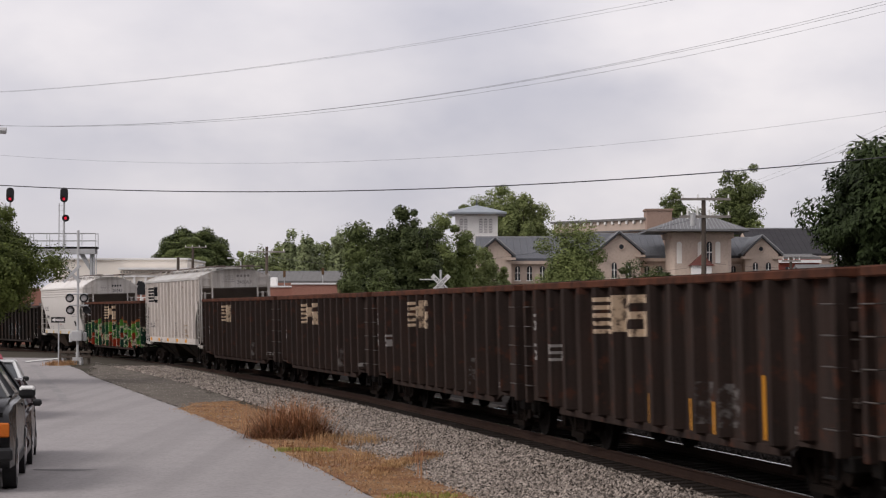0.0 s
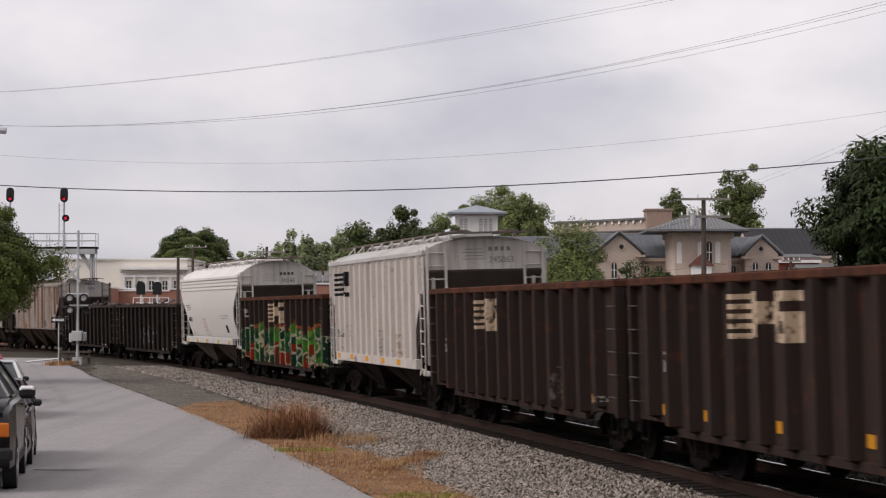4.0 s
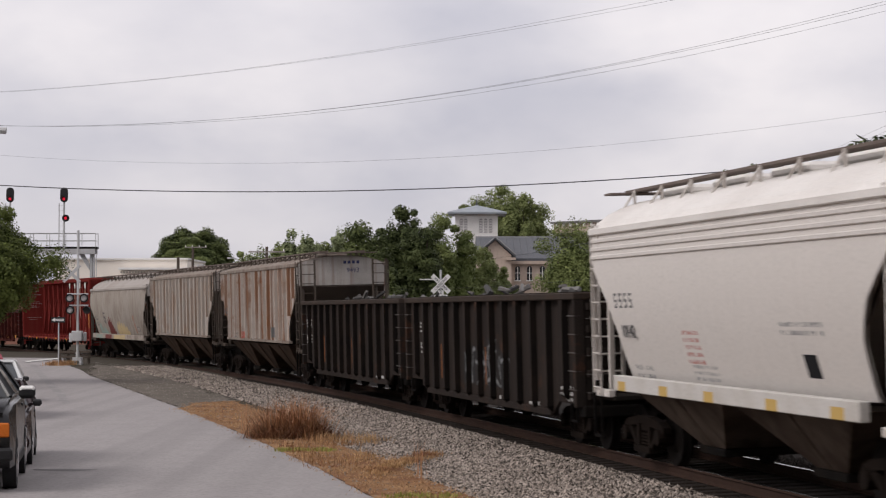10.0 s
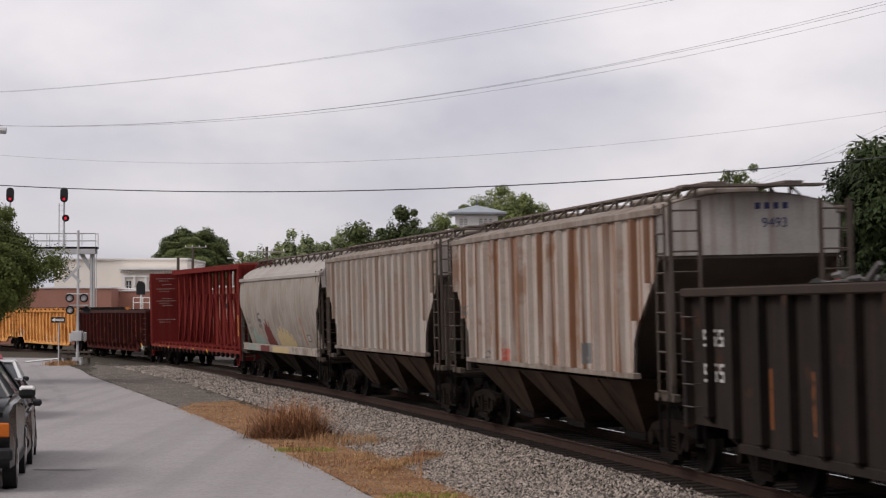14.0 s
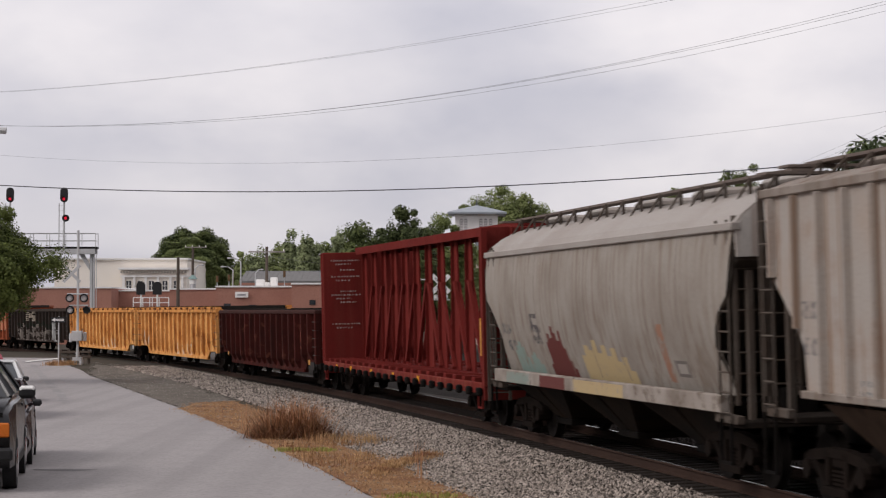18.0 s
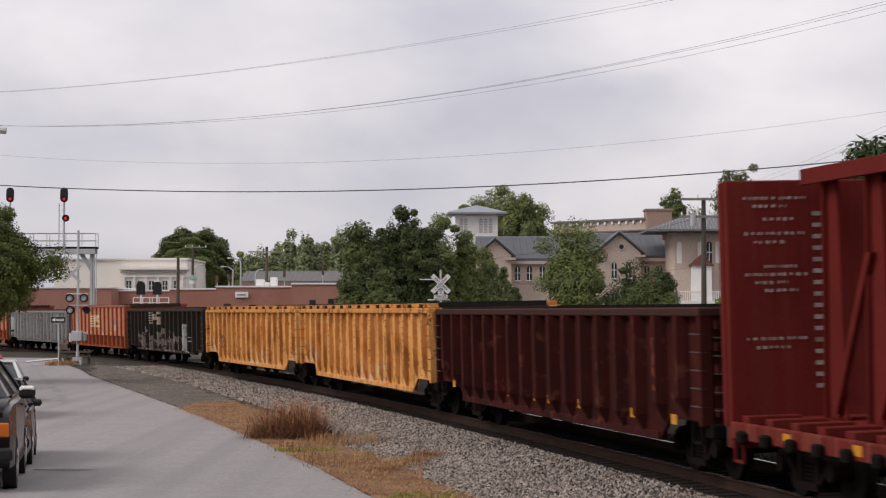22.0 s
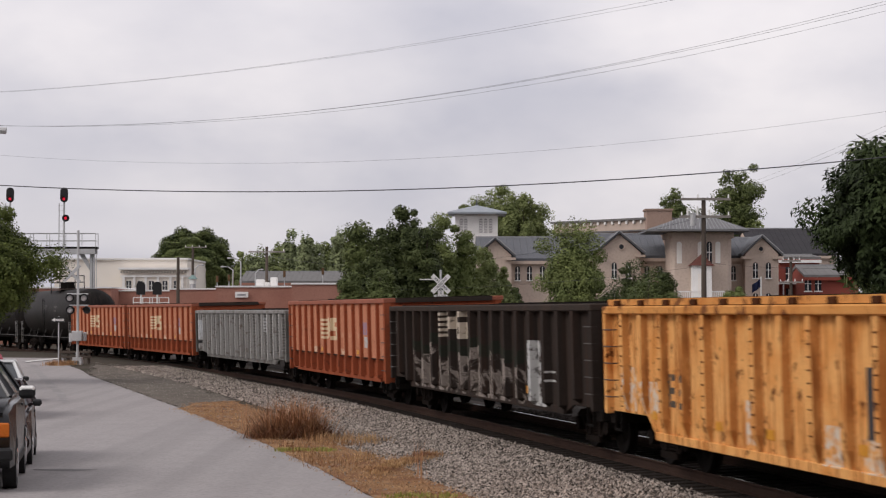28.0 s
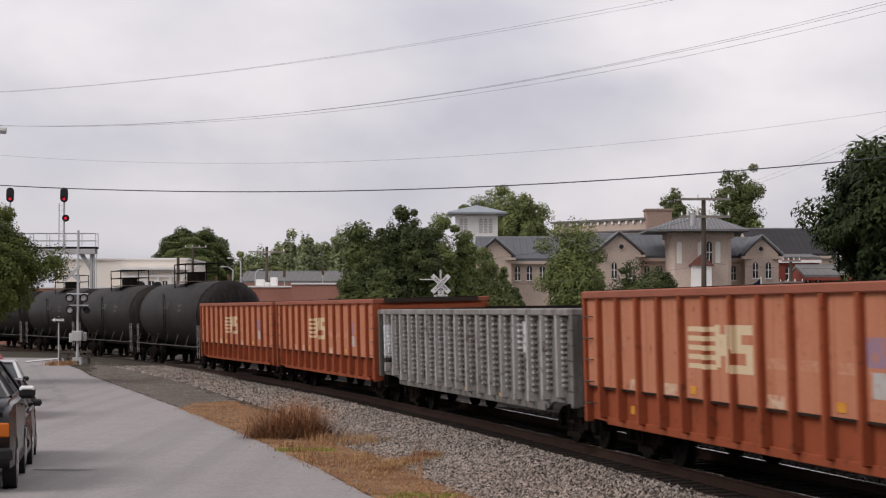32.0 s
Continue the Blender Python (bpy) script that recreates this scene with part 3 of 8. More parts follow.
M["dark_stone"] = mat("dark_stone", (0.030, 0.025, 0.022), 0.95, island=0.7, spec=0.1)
M["pale_grit"] = mat("pale_grit", (0.30, 0.275, 0.245), 0.95, island=0.35, spec=0.1)
M["stone"] = mat("stone", (0.275, 0.235, 0.203), 0.95, second=(0.18, 0.152, 0.13), blotch=0.8, grain=40, bump=0.1, island=0.9, spec=0.1)
stones("ballast_stones", 18, 58, 1.27, 4.7, 72000, (0.018, 0.038), 21, "loose grey crushed stone on the track shoulder")
stones("ballast_stones", -22, 18, 1.27, 3.8, 24000, (0.03, 0.055), 22, "loose grey crushed stone on the track shoulder")
stones("ballast_stones", 20, 60, 0.85, 1.66, 8000, (0.012, 0.026), 26, "near-black crushed stone along the rail", M["dark_stone"])
# far stones are coloured dark for the shade seen under the cars
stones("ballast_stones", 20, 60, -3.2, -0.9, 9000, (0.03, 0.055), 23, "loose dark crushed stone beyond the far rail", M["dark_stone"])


def grit(name, outline, count, size, seed, label, bias=1.0):
    """Loose stones strewn over a patch of ground."""
    g = np.random.RandomState(seed)
    lo, hi = np.min(outline, axis=0), np.max(outline, axis=0)
    pts = [q for q in g.uniform(lo, hi, (count * 4, 2)) if inside(q[0], q[1], outline)][:count]
    n = len(pts)
    c = np.column_stack([pts, [ground_z(a, b) + 0.03 for a, b in pts]])
    r = size[0] + (size[1] - size[0]) * g.uniform(0, 1, n) ** 3
    base = np.array([(1, 0, 0), (-0.4, 0.9, 0), (-0.5, -0.8, 0), (0, 0, 0.7)], float)
    v = (base[None] * g.uniform(0.6, 1.4, (n, 4, 1)) + g.normal(0, 0.15, (n, 4, 3))) * r[:, None, None] + c[:, None]
    f = (np.arange(n)[:, None, None] * 4 + np.array([(0, 1, 3), (1, 2, 3), (2, 0, 3)])[None]).reshape(-1, 3)
    return tagged(new(name, raw(name, v.reshape(-1, 3).tolist(), f.tolist(), M["pale_grit"])), label, "gravel", kind="stuff")


grit("apron_grit", [(-7.17, 56.88), (-9.69, 65.95), (-12.23, 74.87), (-14.81, 84.11), (-17.25, 100.51), (-13.85, 93.35), (-10.06, 79.75), (-6.19, 64.79), (-6.77, 60.31)], 3600, (0.008, 0.032), 24, "loose grit on the packed gravel beside the street")
grit("verge_grit", verge[:12] + verge[-4:], 3000, (0.01, 0.035), 25, "stray stones among the dry straw")

tie_bm = boxes((-0.115, 0.115, -1.30, 1.30, -0.36, -0.172), bevel=0.012)
tie_mesh = mesh_of("tie", tie_bm, M["tie_wood"])
track = thing("track_ties", "dark creosoted wooden ties under the rails", "ties")
tagged(track, kind="structure")
for k in range(300):
    s = 66 - k * 0.53
    part("tie", tie_mesh, None, track, m=Matrix.Translation(rail_point(s)) @ Matrix.Rotation(rail_heading(s), 4, "Z") @ Matrix.Rotation(BANK, 4, "X") @ pose(rng.uniform(-0.03, 0.03), rng.uniform(-0.05, 0.05), 0, 0, 0, rng.uniform(-1, 1)))


# ---- unseen walls added behind the viewer to cut sky light, gap for the track ----
M["shade_wall_brown"] = mat("shade_wall_brown", (0.14, 0.095, 0.075), 0.9, second=(0.10, 0.07, 0.06), blotch=0.3, grain=5)
for k, (x0, x1) in enumerate(((-34, 7.5), (20.5, 75))):
    solid("shade_wall_%d" % (k + 1), boxes((x0, x1, -17.0, -15.0, -0.5, 21.0)), M["shade_wall_brown"], "plain unseen wall behind the viewer, added to cut sky light", "wall", kind="structure")


# ---- the train: shared pieces of the running gear ----
M["truck_steel"] = mat("truck_steel", (0.013, 0.010, 0.0085), 0.9, second=(0.026, 0.017, 0.013), grain=25, spec=0.03)
M["wheel_steel"] = mat("wheel_steel", (0.011, 0.009, 0.008), 0.8, second=(0.008, 0.007, 0.0065), spec=0.05)
# serves grimy parts and the shade painted on hopper bays
M["grime_shade"] = mat("grime_shade", (0.022, 0.019, 0.017), 0.95, second=(0.05, 0.034, 0.024), blotch=1.0, spec=0.03)
M["underframe"] = mat("underframe", (0.010, 0.009, 0.0085), 0.9, second=(0.018, 0.014, 0.011), spec=0.03)
M["worn_white"] = mat("worn_white", (0.42, 0.36, 0.33), 0.8, second=(0.25, 0.14, 0.12), blotch=6, amount=0.8, bump=0)
M["grab_iron"] = mat("grab_iron", (0.070, 0.060, 0.055), 0.7, second=(0.045, 0.032, 0.026), blotch=5, bump=0)
M["reflector"] = mat("reflector", (0.66, 0.29, 0.02), 0.4, second=(0.5, 0.2, 0.015), blotch=6, bump=0)
# soot inside the chords; on rib sides it holds the gaps' shade
M["soot_shade"] = mat("soot_shade", (0.011, 0.0095, 0.0088), 0.95, second=(0.022, 0.016, 0.013), blotch=1.5, amount=0.7, spec=0.02)
# rust on yellow rib sides, with the gaps' shade in its darker tone
M["rust_shade_flank"] = mat("rust_shade_flank", (0.58, 0.26, 0.08), 0.9, second=(0.42, 0.155, 0.042), blotch=1.8, amount=1.0, streak=(0.17, 0.056, 0.018), streak_amount=0.6, streak_from=0.50, streak_map=(3.0, 3.0, 1.1), streak_soft=0.12, spec=0.03)
M["rust_spot"] = mat("rust_spot", (0.085, 0.032, 0.014), 0.95, second=(0.05, 0.02, 0.01), blotch=5, spec=0.03)
CARS, WHEELS = [], []
WR = 0.457


def wheelset_mesh():
    bm = bmesh.new()
    tube(bm, (0, -1.0, 0), (0, 1.0, 0), 0.085, 10)
    prof = [(0.10, 0.09), (0.07, 0.18), (0.035, 0.26), (0.06, 0.38), (0.07, 0.44), (0.072, 0.457), (-0.035, 0.463), (-0.04, 0.49), (-0.07, 0.49), (-0.07, 0.40), (-0.02, 0.36), (-0.02, 0.2), (-0.06, 0.09)]
    n = 22
    for side in (1, -1):
        rings = []
        for i in range(n):
            a = 2 * math.pi * i / n
            rings.append([bm.verts.new((r * math.cos(a), side * (0.755 + y), r * math.sin(a))) for y, r in prof])
        for i in range(n):
            p, q = rings[i], rings[(i + 1) % n]
            for k in range(len(prof) - 1):
                bm.faces.new((p[k], p[k + 1], q[k + 1], q[k]))
        for a in (0.4, 2.5, 4.6):
            tube(bm, (0.25 * math.cos(a), side * 0.76, 0.25 * math.sin(a)), (0.25 * math.cos(a), side * 0.80, 0.25 * math.sin(a)), 0.035, 6)
    bmesh.ops.recalc_face_normals(bm, faces=bm.faces)
    return mesh_of("wheelset", bm, M["wheel_steel"])


def side_frame_mesh():
    bm = bmesh.new()
    y0, y1 = -0.07, 0.07
    for f in (1, -1):
        extrude(bm, [(f * x, z) for x, z in ((0.30, 0.62), (0.86, 0.56), (1.06, 0.52), (1.06, 0.62), (0.86, 0.70), (0.30, 0.76))], "y", y0, y1)
        extrude(bm, [(f * x, z) for x, z in ((0.28, 0.22), (0.40, 0.22), (0.80, 0.54), (0.68, 0.58))], "y", y0, y1)
        extrude(bm, [(f * x, z) for x, z in ((0.24, 0.28), (0.36, 0.28), (0.36, 0.70), (0.24, 0.70))], "y", y0, y1)
        tube(bm, (f * 0.89, -0.13, WR), (f * 0.89, 0.13, WR), 0.13, 10)
    box(bm, -0.34, 0.34, y0, y1, 0.64, 0.76)
    box(bm, -0.42, 0.42, y0 - 0.04, y1 + 0.04, 0.17, 0.27)
    return mesh_of("side_frame", bm, M["truck_steel"])


def spring_mesh():
    bm = bmesh.new()
    for x in (-0.15, 0.0, 0.15):
        rings = [[bm.verts.new((x + r * math.cos(a), r * math.sin(a), 0.27 + 0.027 * k)) for a in np.linspace(0, 2 * math.pi, 9)[:-1]] for k, r in enumerate((0.045, 0.066) * 5)]
        for p, q in zip(rings, rings[1:]):
            for i in range(8):
                bm.faces.new((p[i], p[(i + 1) % 8], q[(i + 1) % 8], q[i]))
    return mesh_of("spring_nest", bm, M["truck_steel"])


def coupler_mesh():
    bm = boxes((0, 0.42, -0.09, 0.09, 0.74, 0.92), (0.38, 0.60, -0.14, 0.10, 0.70, 0.98), (0.55, 0.68, -0.02, 0.12, 0.72, 0.96), bevel=0.02)
    tube(bm, (0.45, -0.25, 0.95), (0.45, -1.3, 1.0), 0.016, 6)
    return mesh_of("coupler", bm, M["truck_steel"])


GEAR = {"wheelset": wheelset_mesh(), "side_frame": side_frame_mesh(), "spring": spring_mesh(), "coupler": coupler_mesh(),
        "bolster": mesh_of("truck", boxes((-0.20, 0.20, -1.05, 1.05, 0.50, 0.68), (-0.25, 0.25, -0.3, 0.3, 0.66, 0.86), bevel=0.03), M["truck_steel"])}


def running_gear(car, half, end, sill_top=0.98):
    """Two trucks with their frames, springs and wheelsets, the couplers and the centre sill."""
    for x in (half, -half):
        truck = part("truck", GEAR["bolster"], None, car, m=pose(x, 0, 0))
        for y in (1.0, -1.0):
            part("side_frame", GEAR["side_frame"], None, truck, m=pose(0, y, 0))
            part("spring_nest", GEAR["spring"], None, truck, m=pose(0, y, 0), kind="stuff")
        for dx in (0.89, -0.89):
            w = part("wheelset", GEAR["wheelset"], None, car, m=pose(x + dx, 0, WR))
            WHEELS.append((w, x + dx, car))
    part("coupler", GEAR["coupler"], None, car, m=pose(end - 0.25, 0, 0))
    part("coupler", GEAR["coupler"], None, car, m=pose(-end + 0.25, 0, 0, 0, 0, 180))
    part("center_sill", boxes((-end + 0.3, end - 0.3, -0.3, 0.3, 0.72, sill_top)), M["underframe"], car)


def rungs(x0, x1, y, z0, z1, n, stiles=True, r=0.016):
    bm = bmesh.new()
    for i in range(n):
        z = z0 + (z1 - z0) * (i + 0.5) / n
        tube(bm, (x0, y, z), (x1, y, z), r, 6)
    if stiles:
        for x in (x0, x1):
            box(bm, x - 0.014, x + 0.014, y - 0.016, y + 0.016, z0, z1)
    return bm


def end_rungs(x, y0, y1, z0, z1, n, stiles=True, r=0.016):
    bm = bmesh.new()
    for i in range(n):
        z = z0 + (z1 - z0) * (i + 0.5) / n
        tube(bm, (x, y0, z), (x, y1, z), r, 6)
    if stiles:
        for y in (y0, y1):
            box(bm, x - 0.02, x + 0.02, y - 0.03, y + 0.03, z0, z1)
    return bm


def gondola(rear, front, top, low, high, ribs, body, chord, label, rib=(0.27, 0.17, 0.19), cut=1.2, lower_band=None, lip=0.0,
            end_ribs=5, load="", rivets=None, half=None, corner=0.9, inset=0.45, spoon=0.28, panel=None, rib_paint=None, reflectors=(), slots=None, flank=None):
    """An open-top car: ribbed side sheets with a bottom edge that rises over the trucks, chords, end walls, corner posts and ladders."""
    L = front - rear
    e = L / 2 - inset
    car = thing("gondola_car", label, "rail car", "cars of the freight train")
    half = half or e - 1.75
    running_gear(car, half, L / 2 - 0.02)
    outline = [(-e, high), (-e + cut, high), (-e + cut + 0.5, low), (e - cut - 0.5, low), (e - cut, high), (e, high), (e, top - 0.08), (-e, top - 0.08)]
    for s in (-1, 1):
        part("side_sheet", extrude(bmesh.new(), outline, "y", s * 1.43, s * 1.49), body, car)
        part("top_chord", boxes((-e - 0.06, e + 0.06, s * 1.46 - 0.17, s * 1.46 + 0.17, top - 0.13, top), bevel=0.02), chord, car)
        part("side_sill", boxes((-e + cut + 0.5, e - cut - 0.5, s * 1.47 - 0.06, s * 1.47 + 0.10, low - 0.03, low + 0.10), bevel=0.01), body, car)
        if lower_band:
            part("upper_panel", boxes((-e + 0.02, e - 0.02, s * 1.525 - 0.032, s * 1.525 + 0.032, lower_band, top - 0.131)), panel, car, "faded salmon side panel")
            part("lower_flange", boxes((-e + 0.05, e - 0.05, s * 1.54 - 0.04, s * 1.54 + 0.04, lower_band - 0.03, lower_band - 0.002)), M["grime_shade"], car)
        if lip:
            rail_lip = part("lip", boxes((-e + 0.05, e - 0.05, s * 1.46 - 0.10, s * 1.46 + 0.10, top + 0.01, top + lip)), chord, car)
            for i in range(int(2 * e / 1.3)):
                part("stake_pocket", boxes((-e + 0.6 + i * 1.3, -e + 0.82 + i * 1.3, s * 1.46 - 0.155, s * 1.46 + 0.155, top + 0.004, top + lip * 0.85), bevel=0.01), M["rust_spot"], rail_lip, "rust-brown stake pocket")
        wb, wt, dp = rib
        for i in range(ribs):
            x = -e + corner + (2 * e - 2 * corner) * i / (ribs - 1)
            zl = low if abs(x) < e - cut - 0.5 else (low + (high - low) * (abs(x) - e + cut + 0.5) / 0.5 if abs(x) < e - cut else high)
            bm = bmesh.new()
            y0, y1 = s * 1.492, s * (1.49 + dp)
            zt = top - 0.12
            rings = [[(x - wb / 2, y0, z), (x - wt / 2, y1, z), (x + wt / 2, y1, z), (x + wb / 2, y0, z)] for z in (zl + 0.05 + spoon, zt)]
            rings.insert(0, [(x - wt / 2, y0, zl + 0.05), (x - wt / 4, y0 + s * dp * 0.15, zl + 0.05), (x + wt / 4, y0 + s * dp * 0.15, zl + 0.05), (x + wt / 2, y0, zl + 0.05)])
            vs = [[bm.verts.new(v) for v in r] for r in rings]
            # flank colour darkens the rib sides where shade would fall
            for a, c in zip(vs, vs[1:]):
                for k in range(3):
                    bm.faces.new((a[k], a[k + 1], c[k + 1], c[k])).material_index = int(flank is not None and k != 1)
            bm.faces.new(vs[0])
            bmesh.ops.recalc_face_normals(bm, faces=bm.faces)
            if rivets:
                count, rw, rh, rd = rivets
                for k in range(count):
                    z = zl + 0.3 + (zt - zl - 0.4) * k / (count - 1)
                    box(bm, x - wb * 0.55 - rw, x - wb * 0.55, y0, s * (1.49 + rd), z, z + rh)
                    box(bm, x + wb * 0.55, x + wb * 0.55 + rw, y0, s * (1.49 + rd), z, z + rh)
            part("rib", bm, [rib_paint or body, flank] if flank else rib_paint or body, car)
        pitch = (2 * e - 2 * corner) / (ribs - 1)
        for k, z0, z1, w in reflectors:
            x = -e + corner + pitch * (k + 0.36)
            yr = 1.559 if lower_band and z0 > lower_band else 1.492
            part("reflector", boxes((x - w / 2, x + w / 2, min(s * yr, s * (yr + 0.008)), max(s * yr, s * (yr + 0.008)), z0, z1)), M["reflector"], car, "amber reflector")
        if slots:
            bm = bmesh.new()
            for i in range(0, ribs, 2):
                x = -e + corner + pitch * i
                for k in range(slots):
                    z = low + 0.42 + (top - low - 0.75) * k / (slots - 1)
                    box(bm, x - 0.045, x + 0.045, min(s * (1.492 + dp), s * (1.50 + dp)), max(s * (1.492 + dp), s * (1.50 + dp)), z, z + 0.022)
            part("rib_slots", bm, M["rust_spot"], car, "rusty slots in the ribs", kind="stuff")
        for f in (-1, 1):
            part("corner_post", boxes((f * e - 0.09, f * e + 0.05, s * 1.50 - 0.12, s * 1.50 + 0.08, high - 0.05, top - 0.1), bevel=0.015), body, car)
            for k in range(5):
                z = high + 0.1 + (top - 0.35 - high) * (k + 0.5) / 5
                part("grab_iron", tubes([((f * (e - 0.16) - 0.22, s * 1.62, z), (f * (e - 0.16) + 0.20, s * 1.62, z)), ((f * (e - 0.16) - 0.22, s * 1.62, z), (f * (e - 0.16) - 0.22, s * 1.50, z)), ((f * (e - 0.16) + 0.20, s * 1.62, z), (f * (e - 0.16) + 0.20, s * 1.50, z))], 0.011), M["grab_iron"], car)
                part("end_grab_iron", tubes([((f * (e + 0.20), s * 0.95, z - 0.05), (f * (e + 0.20), s * 1.40, z - 0.05)), ((f * (e + 0.20), s * 1.40, z - 0.05), (f * (e + 0.02), s * 1.40, z - 0.05)), ((f * (e + 0.20), s * 0.95, z - 0.05), (f * (e + 0.02), s * 0.95, z - 0.05))], 0.011), M["grab_iron"], car)
            part("stirrup", boxes((f * (e - 0.4) - 0.2, f * (e - 0.4) + 0.2, s * 1.52 - 0.02, s * 1.52 + 0.02, high - 0.32, high - 0.28), (f * (e - 0.4) - 0.2, f * (e - 0.4) - 0.17, s * 1.52 - 0.02, s * 1.52 + 0.02, high - 0.3, high), (f * (e - 0.4) + 0.17, f * (e - 0.4) + 0.2, s * 1.52 - 0.02, s * 1.52 + 0.02, high - 0.3, high)), M["underframe"], car)
    for f in (-1, 1):
        part("end_wall", boxes((f * e - 0.03, f * e + 0.03, -1.42, 1.42, high - 0.02, top - 0.1)), body, car)
        # end chords take a dark colour that holds the shade between cars
        part("end_chord", boxes((f * e - 0.10, f * e + 0.12, -1.30, 1.30, top - 0.12, top - 0.004)), M["dark_chord"], car)
        for k in range(end_ribs):
            z = high + 0.15 + (top - high - 0.4) * k / max(1, end_ribs - 1)
            part("end_rib", boxes((f * e + f * 0.03, f * e + f * 0.17, -1.40, 1.40, z - 0.06, z + 0.06) if f > 0 else (f * e + f * 0.17, f * e + f * 0.03, -1.40, 1.40, z - 0.06, z + 0.06)), body, car)
        part("end_sill", boxes((f * e - 0.15, f * e + 0.18, -1.50, 1.50, high - 0.22, high - 0.02), bevel=0.02), M["underframe"], car)
    for s in (-1, 1):
        part("inner_lining", boxes((-e + 0.05, e - 0.05, min(s * 1.424, s * 1.36), max(s * 1.424, s * 1.36), high + 0.09, top - 0.135)), M["grime_shade"], car, "soot-dark inner lining")
        part("chord_lining", boxes((-e + 0.02, e - 0.02, min(s * 1.274, s * 1.287), max(s * 1.274, s * 1.287), top - 0.16, top + max(lip, 0.012) + 0.004)), M["soot_shade"], car, "soot-black inner face of the top chord")
    part("floor", boxes((-e, e, -1.42, 1.42, high - 0.02, high + 0.08)), M["underframe"], car)
    part("brake_wheel", tubes([((e + 0.24, 0.55 + 0.26 * math.cos(a), top - 0.7 + 0.26 * math.sin(a)), (e + 0.24, 0.55 + 0.26 * math.cos(a + 0.63), top - 0.7 + 0.26 * math.sin(a + 0.63))) for a in [0.628 * i for i in range(10)]] + [((e + 0.24, 0.29, top - 0.7), (e + 0.24, 0.81, top - 0.7)), ((e + 0.05, 0.55, top - 0.7), (e + 0.25, 0.55, top - 0.7))], 0.017), M["underframe"], car)
    CARS.append((car, (rear + front) / 2, half))
    if load:
        rng = random.Random(int(L * 100) + ribs)
        bm = bmesh.new()
        for _ in range(170):
            x, y = rng.uniform(-e + 0.3, e - 0.3), rng.uniform(-1.3, 1.3)
            z = top - 0.35 + 0.35 * math.cos(y) * rng.uniform(0.4, 1.5) * (0.6 + 0.4 * math.sin(x * 1.1))
            a, c = rng.uniform(0, 6.3), rng.uniform(0.2, 0.7)
            tube(bm, (x, y, z), (x + c * math.cos(a), max(-1.4, min(1.4, y + 0.5 * c * math.sin(a))), z + rng.uniform(-0.15, 0.2)), rng.uniform(0.02, 0.09), 5, rng.uniform(0.02, 0.08))
        box(bm, -e + 0.1, e - 0.1, -1.4, 1.4, high + 0.1, top - 0.42)
        part("scrap_load", bm, M["scrap"], car, load, kind="stuff")
    return car


def half_length(xe, z):
    return float(np.interp(z, [p[0] for p in xe], [p[1] for p in xe]))


